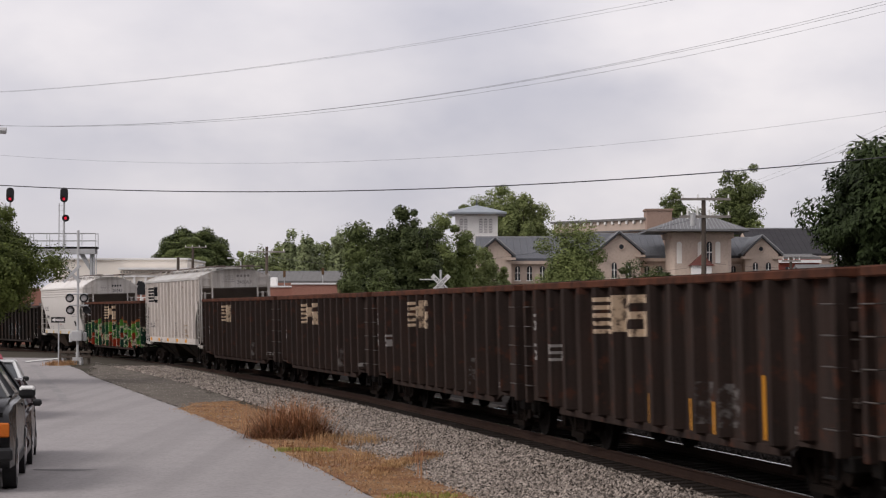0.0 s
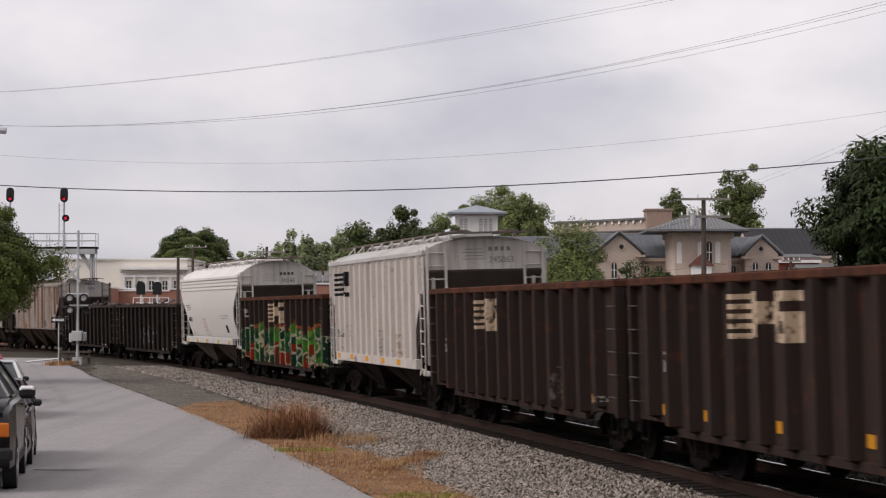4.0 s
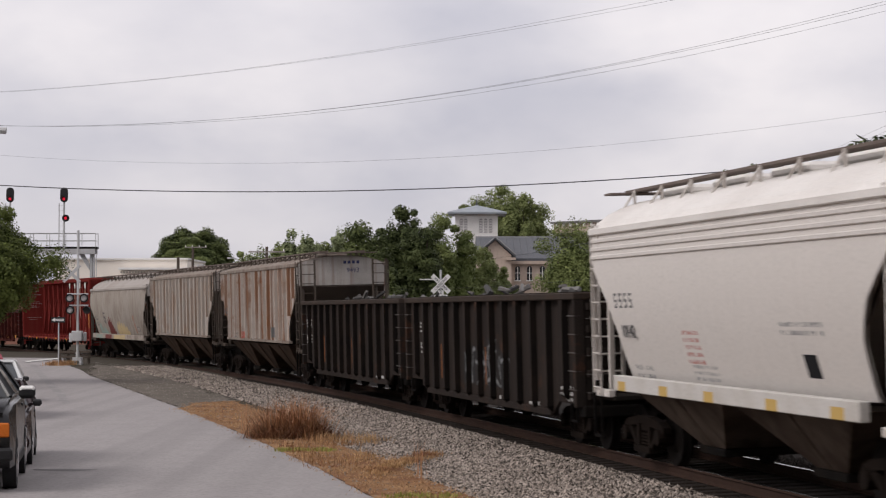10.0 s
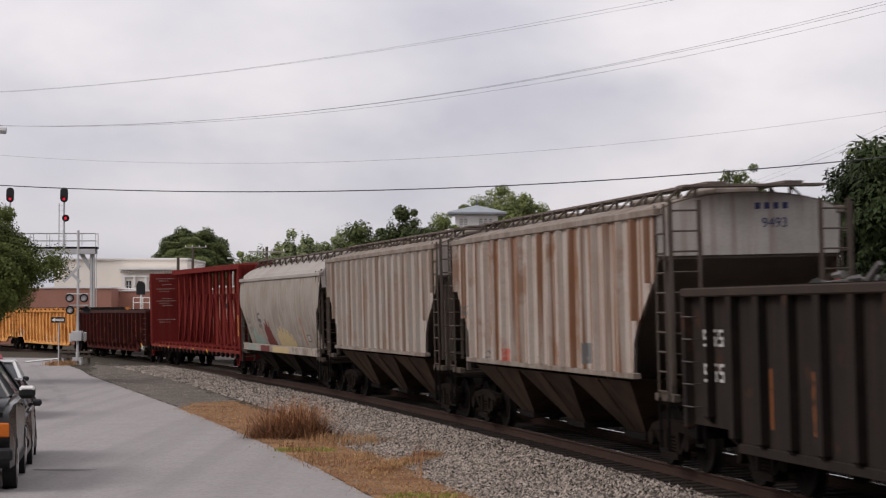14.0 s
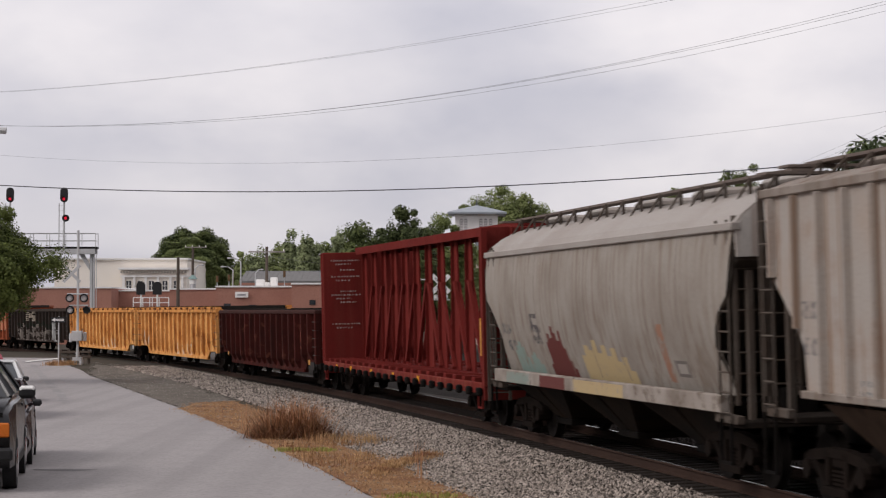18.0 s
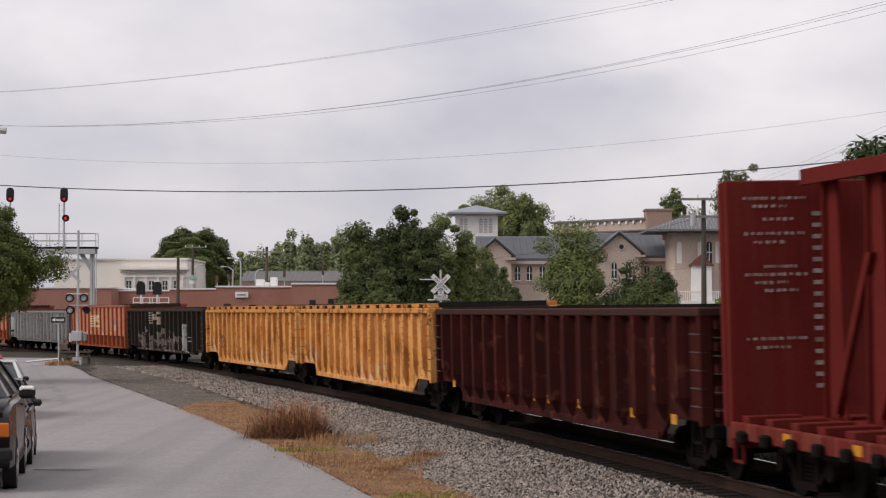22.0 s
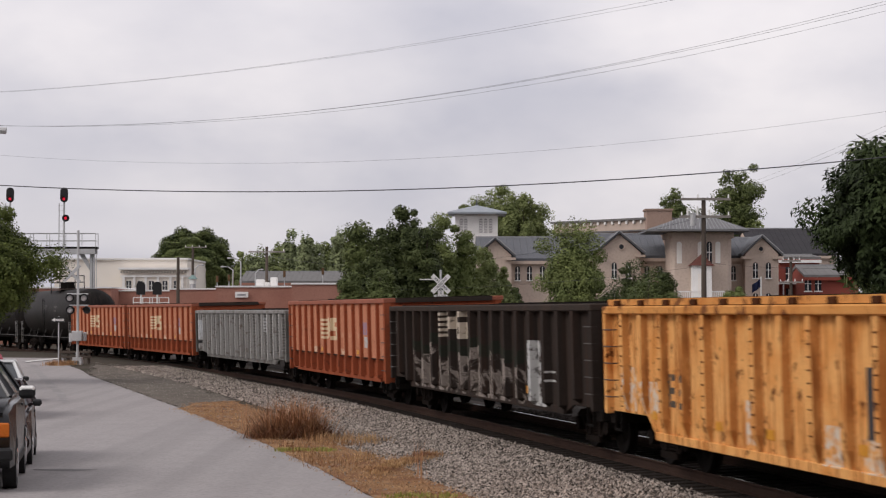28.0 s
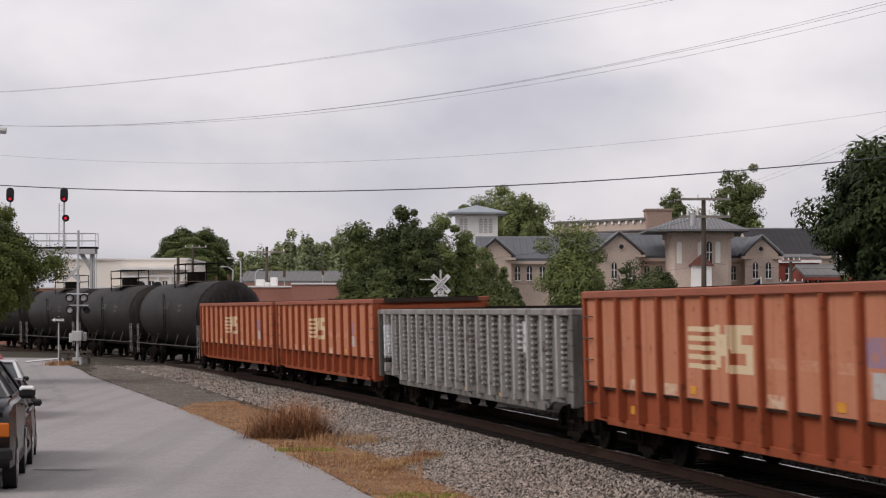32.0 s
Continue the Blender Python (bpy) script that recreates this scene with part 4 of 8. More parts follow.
def covered_hopper(rear, front, sill, eave, peak, xe, body, roof, end_paint, slope, ribs, bays, label, bulge=0.0, half=None, sill_paint=None,
                   walk_w=0.62, posts=14, ridges=0, inset=0.55, sill_h=0.22, end_drop=0.42, number="", ink=None, gear=None, side_text=(), rib_w=0.055, bay_paint=None, foot=0.0):
    """A covered hopper: side sheets cut back over the trucks, an arched roof with a running board and hatches, sloped end sheets, hopper bays,
    end platforms and ladders."""
    L = front - rear
    e = L / 2 - inset
    gear = gear or end_paint
    car = thing("covered_hopper_car", label, "rail car", "cars of the freight train")
    half = half or e - 1.4
    running_gear(car, half, L / 2 - 0.02, 1.05)
    zs = [sill + (eave - sill) * k / 10 for k in range(11)]
    out = lambda z: 1.50 + bulge * math.sin(math.pi * (z - sill) / (eave - sill)) - foot * (1 - (z - sill) / (eave - sill)) ** 2
    top_x = half_length(xe, eave)
    for s in (-1, 1):
        bm = bmesh.new()
        cols = 14
        for t in (0.0, 0.05):
            grid = [[bm.verts.new((half_length(xe, z) * (2 * c / cols - 1), s * (out(z) - t), z)) for c in range(cols + 1)] for z in zs]
            for a, b in zip(grid, grid[1:]):
                for c in range(cols):
                    bm.faces.new((a[c], a[c + 1], b[c + 1], b[c]))
        bmesh.ops.recalc_face_normals(bm, faces=bm.faces)
        for f in bm.faces:
            f.smooth = bulge > 0
        part("side_sheet", bm, body, car)
        part("eave_rail", boxes((-top_x - 0.05, top_x + 0.05, s * 1.50 - 0.06, s * 1.50 + 0.08, eave - 0.06, eave + 0.06), bevel=0.015), roof, car)
        part("side_sill", boxes((-half_length(xe, sill) - 0.12, half_length(xe, sill) + 0.12, s * 1.50 - 0.05, s * 1.50 + 0.09, sill - sill_h, sill + 0.03), bevel=0.012), sill_paint or body, car)
        for i in range(ridges):
            z = eave - 0.16 - 0.14 * i
            part("ridge", boxes((-half_length(xe, z) + 0.03, half_length(xe, z) - 0.03, s * out(z) - 0.03, s * out(z) + 0.035, z - 0.035, z + 0.035), bevel=0.012), body, car)
        for i in range(ribs):
            x = (top_x - 0.35) * (2 * i / (ribs - 1) - 1)
            zl = next((z for z in np.linspace(sill, eave, 40) if half_length(xe, z) > abs(x) + 0.05), eave)
            if eave - zl < 0.3:
                continue
            bm = bmesh.new()
            extrude(bm, [(x - rib_w, s * 1.502), (x - rib_w * 0.55, s * 1.60), (x + rib_w * 0.55, s * 1.60), (x + rib_w, s * 1.502)], "z", zl + 0.02, eave - 0.07)
            part("rib", bm, body, car)
        for f in (-1, 1):
            part("ladder", rungs(f * (e - 0.32) - 0.22, f * (e - 0.32) + 0.22, s * 1.52, sill - 0.35, eave + 0.10, 10), gear, car)
            part("end_ladder", end_rungs(f * (e - 0.04), s * 0.98, s * 1.44, sill - 0.1, eave + 0.15, 9), gear, car)
            part("platform_bracket", boxes((f * (e - 0.42) - 0.45, f * (e - 0.42) + 0.45, s * 1.44 - 0.05, s * 1.44 + 0.07, sill - 0.36, sill - 0.24), bevel=0.012), gear, car)
            part("stirrup", boxes((f * (e - 0.32) - 0.22, f * (e - 0.32) + 0.22, s * 1.52 - 0.02, s * 1.52 + 0.02, 0.38, 0.42), (f * (e - 0.32) - 0.22, f * (e - 0.32) - 0.19, s * 1.52 - 0.02, s * 1.52 + 0.02, 0.4, sill - 0.3), (f * (e - 0.32) + 0.19, f * (e - 0.32) + 0.22, s * 1.52 - 0.02, s * 1.52 + 0.02, 0.4, sill - 0.3)), M["underframe"], car)
            part("end_post", boxes((f * (top_x - 0.15) - 0.06, f * (top_x - 0.15) + 0.06, s * 1.25 - 0.04, s * 1.25 + 0.04, sill - 0.3, eave - 0.6)), gear, car)
    arch = [(1.52 * math.sin(a) / math.sin(1.25), eave + (peak - eave) * (math.cos(a) - math.cos(1.25)) / (1 - math.cos(1.25))) for a in np.linspace(-1.25, 1.25, 13)]
    bm = bmesh.new()
    extrude(bm, arch + [(1.46, eave - 0.05), (-1.46, eave - 0.05)], "x", -top_x - 0.02, top_x + 0.02)
    part("roof", bm, roof, car)
    ze = eave - end_drop
    for f in (-1, 1):
        bm = bmesh.new()
        xo = f * (top_x - 0.02)
        extrude(bm, [(y * 0.985, z - 0.02) for y, z in arch] + [(1.47, ze), (-1.47, ze)], "x", min(xo, xo + f * 0.05), max(xo, xo + f * 0.05))
        part("end_wall", bm, end_paint, car)
        xi = f * half_length(xe, sill) * 0.72
        bm = bmesh.new()
        yi, yl = min(1.46, out(ze) - 0.05), min(1.46, out(sill) - 0.05)
        vs = [bm.verts.new(v) for v in ((xo, -yi, ze), (xo, yi, ze), (xi, yl, sill - 0.1), (xi, -yl, sill - 0.1), (xo, -yi, ze - 0.05), (xo, yi, ze - 0.05), (xi - f * 0.05, yl, sill - 0.12), (xi - f * 0.05, -yl, sill - 0.12))]
        for q in ((0, 1, 2, 3), (7, 6, 5, 4), (0, 3, 7, 4), (1, 5, 6, 2), (0, 4, 5, 1), (3, 2, 6, 7)):
            bm.faces.new([vs[i] for i in q])
        bmesh.ops.recalc_face_normals(bm, faces=bm.faces)
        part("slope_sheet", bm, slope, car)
        part("end_platform", boxes((f * (e - 0.45) - 0.46, f * (e - 0.45) + 0.46, -1.40, 1.40, sill - 0.42, sill - 0.34), bevel=0.01), M["grime_shade"], car)
        part("brake_gear", boxes((f * (e - 0.5) - 0.25, f * (e - 0.5) + 0.2, 0.25, 0.75, sill - 0.3, sill + 0.35), (f * (e - 0.6) - 0.12, f * (e - 0.6) + 0.12, -0.6, -0.1, sill - 0.34, sill + 0.1), bevel=0.04), M["underframe"], car)
    span = 2 * half_length(xe, sill) * 0.94
    for k in range(bays):
        a, b = -span / 2 + span * k / bays, -span / 2 + span * (k + 1) / bays
        c = (a + b) / 2
        bm = bmesh.new()
        zt, zb = sill - 0.12, 0.42
        up = [bm.verts.new(v) for v in ((a + 0.02, -1.45, zt), (b - 0.02, -1.45, zt), (b - 0.02, 1.45, zt), (a + 0.02, 1.45, zt))]
        dn = [bm.verts.new(v) for v in ((c - 0.52, -0.78, zb), (c + 0.52, -0.78, zb), (c + 0.52, 0.78, zb), (c - 0.52, 0.78, zb))]
        for i in range(4):
            bm.faces.new((up[i], up[(i + 1) % 4], dn[(i + 1) % 4], dn[i]))
        bm.faces.new(up[::-1]), bm.faces.new(dn)
        bmesh.ops.recalc_face_normals(bm, faces=bm.faces)
        # bay colours are set dark, holding the shade under the car
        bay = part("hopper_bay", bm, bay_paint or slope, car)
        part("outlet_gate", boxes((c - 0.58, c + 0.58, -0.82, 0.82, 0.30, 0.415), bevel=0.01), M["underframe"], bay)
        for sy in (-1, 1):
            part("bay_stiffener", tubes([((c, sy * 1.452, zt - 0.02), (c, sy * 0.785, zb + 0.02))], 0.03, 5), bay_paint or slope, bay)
    for y in (-walk_w, walk_w):
        part("running_board", boxes((-top_x - 0.35, top_x + 0.35, y - 0.16, y + 0.16, peak + 0.10, peak + 0.14)), M["grating"], car)
        for i in range(posts):
            bm = bmesh.new()
            x = -top_x + 0.2 + (2 * top_x - 0.4) * i / (posts - 1)
            yy = y + math.copysign(0.16, y)
            box(bm, x - 0.025, x + 0.025, yy - 0.02, yy + 0.02, peak - 0.15, peak + 0.12)
            tube(bm, (x, yy, peak + 0.1), (x, math.copysign(1.0, y), eave + (peak - eave) * 0.62), 0.02, 5)
            part("board_bracket", bm, gear, car)
    for i in range(5):
        x = -top_x + 1.2 + (2 * top_x - 2.4) * i / 4
        part("hatch_cover", boxes((x - 0.75, x + 0.75, -0.36, 0.36, peak - 0.04, peak + 0.12), bevel=0.05), roof, car)
    for f in (-1, 1):
        part("crossover_board", boxes((f * (top_x + 0.18) - 0.2, f * (top_x + 0.18) + 0.2, -1.15, 1.15, peak + 0.06, peak + 0.095)), M["grating"], car)
    if number:
        part("lettering", text_mesh(number, 0.215, ink), None, car, "car number", m=pose(top_x + 0.035, 0.42, eave - 0.20, 90, 0, 90))
        part("small_lettering", boxes(*[(top_x + 0.031, top_x + 0.037, 0.10 + 0.15 * k, 0.19 + 0.15 * k, eave + 0.02, eave + 0.12) for k in range(4)]), ink, car, kind="stuff")
        if end_drop < 0.5:
            part("small_lettering", boxes(*[(top_x + 0.031, top_x + 0.037, -0.55 + 0.05 * (k % 2), 0.0 - 0.05 * (k % 2), eave - 0.18 + 0.08 * k, eave - 0.165 + 0.08 * k) for k in range(4)]), M["stencil_grey"], car, kind="stuff")
    for body_text, x, z, size in side_text:
        part("lettering", text_mesh(body_text, size, ink), None, car, "car number", m=pose(x, -out(z) - 0.022, z, 90 + math.degrees(math.atan2(out(z + size) - out(z), size)), 0, 0))
    CARS.append((car, (rear + front) / 2, half))
    return car


def centerbeam(rear, front, body, label):
    """A centre-beam flat car: bulkheads at both ends, a spine of tapered posts and braces under a wide top chord, and a ribbed deck."""
    L = front - rear
    e = L / 2 - 0.45
    car = thing("centerbeam_flat_car", label, "rail car", "cars of the freight train")
    half = e - 1.8
    running_gear(car, half, L / 2 - 0.02, 0.95)
    top = 4.42
    part("top_chord", boxes((-e + 0.4, e - 0.4, -0.52, 0.52, top - 0.10, top), (-e + 0.4, e - 0.4, -0.52, -0.46, top - 0.22, top - 0.08), (-e + 0.4, e - 0.4, 0.46, 0.52, top - 0.22, top - 0.08), bevel=0.01), body, car)
    for f in (-1, 1):
        bh = part("bulkhead", boxes((f * e - 0.06, f * e + 0.06, -1.48, 1.48, 0.95, 4.30), bevel=0.02), body, car)
        for y in (-1.43, -0.75, 0.0, 0.75, 1.43):
            part("bulkhead_post", boxes((f * e + f * 0.065, f * e + f * 0.22, y - 0.07, y + 0.07, 0.9, 4.28) if f > 0 else (f * e + f * 0.22, f * e + f * 0.065, y - 0.07, y + 0.07, 0.9, 4.28), bevel=0.01), body, bh)
        part("bulkhead_ladder", end_rungs(f * (e + 0.26), -1.40, -0.95, 0.6, 3.4, 8), M["hopper_gear"], bh)
    rng = random.Random(7)
    for f, inner in ((-1, 0.062), (1, -0.068)):
        rows = []
        for k, z in enumerate((4.05, 3.94, 3.76, 3.56, 3.44, 3.10, 2.99, 2.88, 2.77, 2.10, 1.98)):
            y, stop = -1.22 + 0.14 * (k % 3), -0.32 - 0.14 * ((k * 2) % 3)
            while y < stop:
                w = rng.uniform(0.02, 0.06)
                rows.append((f * e + inner, f * e + inner + 0.006, y, min(y + w, stop), z - rng.uniform(0.015, 0.026), z + 0.022))
                y += w + rng.uniform(0.02, 0.07)
        rows += [(f * e + inner, f * e + inner + 0.006, -0.22, -0.10, 1.4 + 0.16 * k, 1.46 + 0.16 * k) for k in range(16)]
        part("small_lettering", boxes(*rows), M["worn_white"], car, kind="stuff")
    part("warning_strip", boxes((e - 0.05, e + 0.05, -1.505, -1.485, 1.55, 2.35)), M["amber_strip"], car, "amber strip")
    n = 13
    for i in range(n):
        x = -e + 1.1 + (2 * e - 2.2) * i / (n - 1)
        for s in (-1, 1):
            bm = bmesh.new()
            extrude(bm, [(x - 0.30, 1.02), (x + 0.30, 1.02), (x + 0.16, top - 0.1), (x - 0.16, top - 0.1)], "y", s * 0.34, s * 0.30)
            post = part("post", bm, body, car)
            part("post_flange", extrude(bmesh.new(), [(x - 0.31, 1.02), (x - 0.27, 1.02), (x - 0.13, top - 0.1), (x - 0.17, top - 0.1)], "y", s * 0.42, s * 0.342), body, post)
        if i < n - 1:
            x2 = -e + 1.1 + (2 * e - 2.2) * (i + 1) / (n - 1)
            a, b = ((x + 0.1, 1.1), (x2 - 0.1, top - 1.2)) if i < n // 2 else ((x2 - 0.1, 1.1), (x + 0.1, top - 1.2))
            bm = bmesh.new()
            for s in (-1, 1):
                extrude(bm, [(a[0] - 0.08, a[1]), (a[0] + 0.08, a[1]), (b[0] + 0.08, b[1]), (b[0] - 0.08, b[1])], "y", s * 0.44, s * 0.36)
            part("brace", bm, body, car)
    part("deck_plate", boxes((-e, e, -0.62, 0.62, 0.90, 1.01)), body, car)
    m = 22
    for s in (-1, 1):
        part("side_sill", boxes((-e, e, s * 1.44 - 0.05, s * 1.44 + 0.06, 0.74, 0.97), bevel=0.012), M["cb_sill"], car)
        for i in range(m):
            x = -e + 0.35 + (2 * e - 0.7) * i / (m - 1)
            part("deck_crossbar", boxes((x - 0.13, x + 0.13, min(s * 0.60, s * 1.38), max(s * 0.60, s * 1.38), 0.93, 1.06), bevel=0.01), body, car)
            part("winch_pocket", boxes((x + 0.2, x + 0.42, s * 1.56 - 0.055, s * 1.56 + 0.055, 0.70, 0.88), bevel=0.03), M["underframe"], car)
        for f in (-1, 1):
            part("stirrup", boxes((f * (e - 0.3) - 0.2, f * (e - 0.3) + 0.2, s * 1.46 - 0.02, s * 1.46 + 0.02, 0.42, 0.46), (f * (e - 0.3) - 0.2, f * (e - 0.3) - 0.17, s * 1.46 - 0.02, s * 1.46 + 0.02, 0.44, 0.76), (f * (e - 0.3) + 0.17, f * (e - 0.3) + 0.2, s * 1.46 - 0.02, s * 1.46 + 0.02, 0.44, 0.76)), body, car)
    part("end_beam", boxes((e - 0.1, e + 0.1, -1.48, 1.48, 0.60, 0.90), bevel=0.02), body, car)
    part("end_beam", boxes((-e - 0.1, -e + 0.1, -1.48, 1.48, 0.60, 0.90), bevel=0.02), body, car)
    CARS.append((car, (rear + front) / 2, half))
    return car


def tank_car(rear, front, body, label):
    """A tank car: a long barrel with domed heads, saddles, a top platform with railings, side handrails and ladders."""
    L = front - rear
    e, r, zc = L / 2 - 0.75, 1.44, 2.36
    car = thing("tank_car", label, "rail car", "cars of the freight train")
    half = L / 2 - 2.4
    running_gear(car, half, L / 2 - 0.02)
    prof = [(-e, 0.0), (-e + 0.03, 0.5), (-e + 0.12, 0.9), (-e + 0.28, 1.2), (-e + 0.5, 1.38), (-e + 0.75, r), (-e * 0.33, r), (0, r), (e * 0.33, r), (e - 0.75, r), (e - 0.5, 1.38), (e - 0.28, 1.2), (e - 0.12, 0.9), (e - 0.03, 0.5), (e, 0.0)]
    bm = bmesh.new()
    n = 40
    rings = [[bm.verts.new((x, max(q, 0.001) * math.cos(2 * math.pi * i / n), zc + max(q, 0.001) * math.sin(2 * math.pi * i / n))) for i in range(n)] for x, q in prof]
    for a, b in zip(rings, rings[1:]):
        for i in range(n):
            bm.faces.new((a[i], a[(i + 1) % n], b[(i + 1) % n], b[i])).smooth = True
    bmesh.ops.recalc_face_normals(bm, faces=bm.faces)
    part("barrel", bm, body, car)
    for x in (-e + 0.72, -e * 0.4, e * 0.4, e - 0.72):
        bm = bmesh.new()
        seg = [(math.cos(2 * math.pi * i / n), math.sin(2 * math.pi * i / n)) for i in range(n)]
        ra, rb = [bm.verts.new((x - 0.05, (r + 0.012) * c, zc + (r + 0.012) * s)) for c, s in seg], [bm.verts.new((x + 0.05, (r + 0.012) * c, zc + (r + 0.012) * s)) for c, s in seg]
        for i in range(n):
            bm.faces.new((ra[i], ra[(i + 1) % n], rb[(i + 1) % n], rb[i]))
        bmesh.ops.recalc_face_normals(bm, faces=bm.faces)
        part("weld_band", bm, body, car)
    for f in (-1, 1):
        part("saddle", boxes((f * half - 0.5, f * half + 0.5, -1.0, 1.0, 0.86, 1.30), bevel=0.05), M["underframe"], car)
        part("end_sill", boxes((f * (L / 2 - 0.62) - 0.2, f * (L / 2 - 0.62) + 0.2, -1.45, 1.45, 0.72, 1.0), bevel=0.03), M["underframe"], car)
        part("end_ladder", rungs(f * (e - 0.2) - 0.2, f * (e - 0.2) + 0.2, -1.47, 0.5, 1.9, 4), M["grey_steel"], car)
    for s in (-1, 1):
        part("handrail", tubes([((-e - 0.1, s * 1.52, 0.98), (e + 0.1, s * 1.52, 0.98))] + [((x, s * 1.52, 0.98), (x, s * 1.36, 1.45)) for x in np.linspace(-e + 0.4, e - 0.4, 7)], 0.022), M["tank_rail"], car)
        part("shell_ladder", rungs(-0.22, 0.22, s * 1.52, 0.55, 3.3, 9), M["underframe"], car)
    bm = bmesh.new()
    for x in (-1.3, 1.3):
        for y in (-0.75, 0.75):
            tube(bm, (x, y, zc + r - 0.3), (x, y, zc + r + 0.85), 0.028, 6)
    for z in (0.45, 0.85):
        for y in (-0.75, 0.75):
            tube(bm, (-1.3, y, zc + r + z), (1.3, y, zc + r + z), 0.026, 6)
        for x in (-1.3, 1.3):
            tube(bm, (x, -0.75, zc + r + z), (x, 0.75, zc + r + z), 0.026, 6)
    part("railing", bm, M["underframe"], car)
    part("top_platform", boxes((-1.35, 1.35, -0.78, 0.78, zc + r + 0.02, zc + r + 0.06)), M["grating"], car)
    bm = bmesh.new()
    tube(bm, (0, 0, zc + r - 0.1), (0, 0, zc + r + 0.42), 0.42, 14)
    tube(bm, (0.75, 0, zc + r - 0.1), (0.75, 0, zc + r + 0.35), 0.2, 10)
    part("manway", bm, M["underframe"], car)
    CARS.append((car, (rear + front) / 2, half))
    return car


# ---- the cars, from the head of the visible train to its tail ----
M["scrap"] = mat("scrap", (0.12, 0.115, 0.11), 0.7, second=(0.06, 0.045, 0.035), blotch=4, island=0.6, metal=0.3)
M["stencil_grey"] = mat("stencil_grey", (0.27, 0.24, 0.225), 0.8, bump=0)
M["stencil_black"] = mat("stencil_black", (0.05, 0.05, 0.055), 0.8, bump=0)
M["tank_rail"] = mat("tank_rail", (0.075, 0.07, 0.066), 0.7, second=(0.04, 0.035, 0.03))
M["grating"] = mat("grating", (0.13, 0.10, 0.085), 0.8, second=(0.20, 0.16, 0.13))
M["grey_steel"] = mat("grey_steel", (0.30, 0.29, 0.28), 0.6, second=(0.22, 0.17, 0.13))
M["rust_chord"] = mat("rust_chord", (0.105, 0.042, 0.026), 0.9, second=(0.042, 0.023, 0.018), amount=0.9, blotch=3.5, spec=0.04)
M["dark_chord"] = mat("dark_chord", (0.045, 0.036, 0.031), 0.85, second=(0.07, 0.048, 0.036), blotch=2.0, spec=0.04)
M["cb_sill"] = paint("cb_sill", (0.165, 0.028, 0.022), [(x, x + 0.26, 0.80, 0.93, AMBER, 0.1) for x in (-7.9, -5.6, -2.6, 0.4, 3.4)], streak=(0.30, 0.12, 0.08), streak_amount=0.4)

BROWN = dict(base=(0.039, 0.0285, 0.0248), second=(0.050, 0.031, 0.025), streak=(0.018, 0.014, 0.0125), streak_amount=0.45)
GAPS = (67.40, 51.31, 35.18, 19.19, 3.57, -12.16, -26.30, -42.28, -55.90, -71.98, -87.47, -104.35, -120.65, -136.48, -157.29, -176.61,
        -196.03, -214.99, -234.09, -249.94, -269.31, -286.06, -301.90, -318.36, -334.53, -350.70)


def span(i):
    return dict(rear=GAPS[i + 1], front=GAPS[i])


marks = figure(-6.75, 2.15, 0.26, 0.30, FADED) + figure(-6.75, 1.6, 0.26, 0.30, FADED) + figure(-5.62, 1.6, 0.28, 0.30, FADED) + stencil(4.9, 1.35, 1, 4, 0.34, 0.05, FADED, 0.4) + stencil(6.0, 0.98, 2, 1, 0.24, 0.10, FADED, 0.45) + [(6.0, 6.9, 0.76, 0.80, FADED, 0.5)]
bars = [(k, 0.74, 1.22, 0.10) for k in (1, 4, 6, 8, 9)] + [(11, 0.80, 1.65, 0.10)]
squares = [(k, 0.92, 1.08, 0.26) for k in (0, 2, 5, 8, 10, 12)]
for i, (cx, rust) in enumerate(((-3.0, 0.45), (-2.6, 0.65), (-2.9, 0.5), (-2.7, 0.4), (-3.0, 0.35))):
    look_i = dict(BROWN, streak_amount=rust)
    body = paint("brown_gondola", rects=crest(cx, 2.10, 2.5, 0.66, CREAM, 0.42 + 0.06 * (i % 3)) + marks + [(x, x + 0.4, 0.9, 1.5, (0.13, 0.12, 0.115), 0.72) for x in (2.3 + 0.3 * i, 3.6)], spots=((0.085, 0.034, 0.022), 2.6, 0.58 - 0.06 * (i == 0), 0.6), **look_i)
    gondola(**span(i), top=3.02, low=0.66, high=0.80, ribs=14, body=body, chord=M["rust_chord"], cut=1.6, spoon=0.06, rib=(0.27, 0.18, 0.19), reflectors=bars if i < 2 else squares, corner=1.05,
            label="rust-brown steel coal gondola with a faded cream crest")

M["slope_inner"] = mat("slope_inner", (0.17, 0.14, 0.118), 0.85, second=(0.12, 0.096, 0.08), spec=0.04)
# white ribbed two-bay hopper with a black striped mark
DIRT = (0.26, 0.21, 0.16)
white_ribbed = paint("white_ribbed_hopper", (0.56, 0.51, 0.47), crest(-5.35, 2.92, 2.3, 0.72, BLACK, 0.05) + stencil(-5.2, 1.75, 4, 1, 0.42, 0.22, (0.20, 0.19, 0.18), 0.45)
                     + [(x, x + 0.45, 1.14, 1.28, AMBER, 0.2) for x in (-5.2, -3.2, -1.0, 1.2, 3.2)] + stencil(-2.6, 1.4, 1, 2, 0.35, 0.2, BLACK, 0.4) + stencil(0.8, 1.95, 1, 6, 0.5, 0.06, (0.3, 0.29, 0.28), 0.4) + stencil(2.9, 1.8, 2, 3, 0.4, 0.12, (0.36, 0.28, 0.2), 0.5),
                     second=(0.46, 0.41, 0.37), streak=DIRT, streak_amount=0.4, streak_from=0.52, spots=((0.20, 0.12, 0.08), 4.0, 0.62, 0.55))
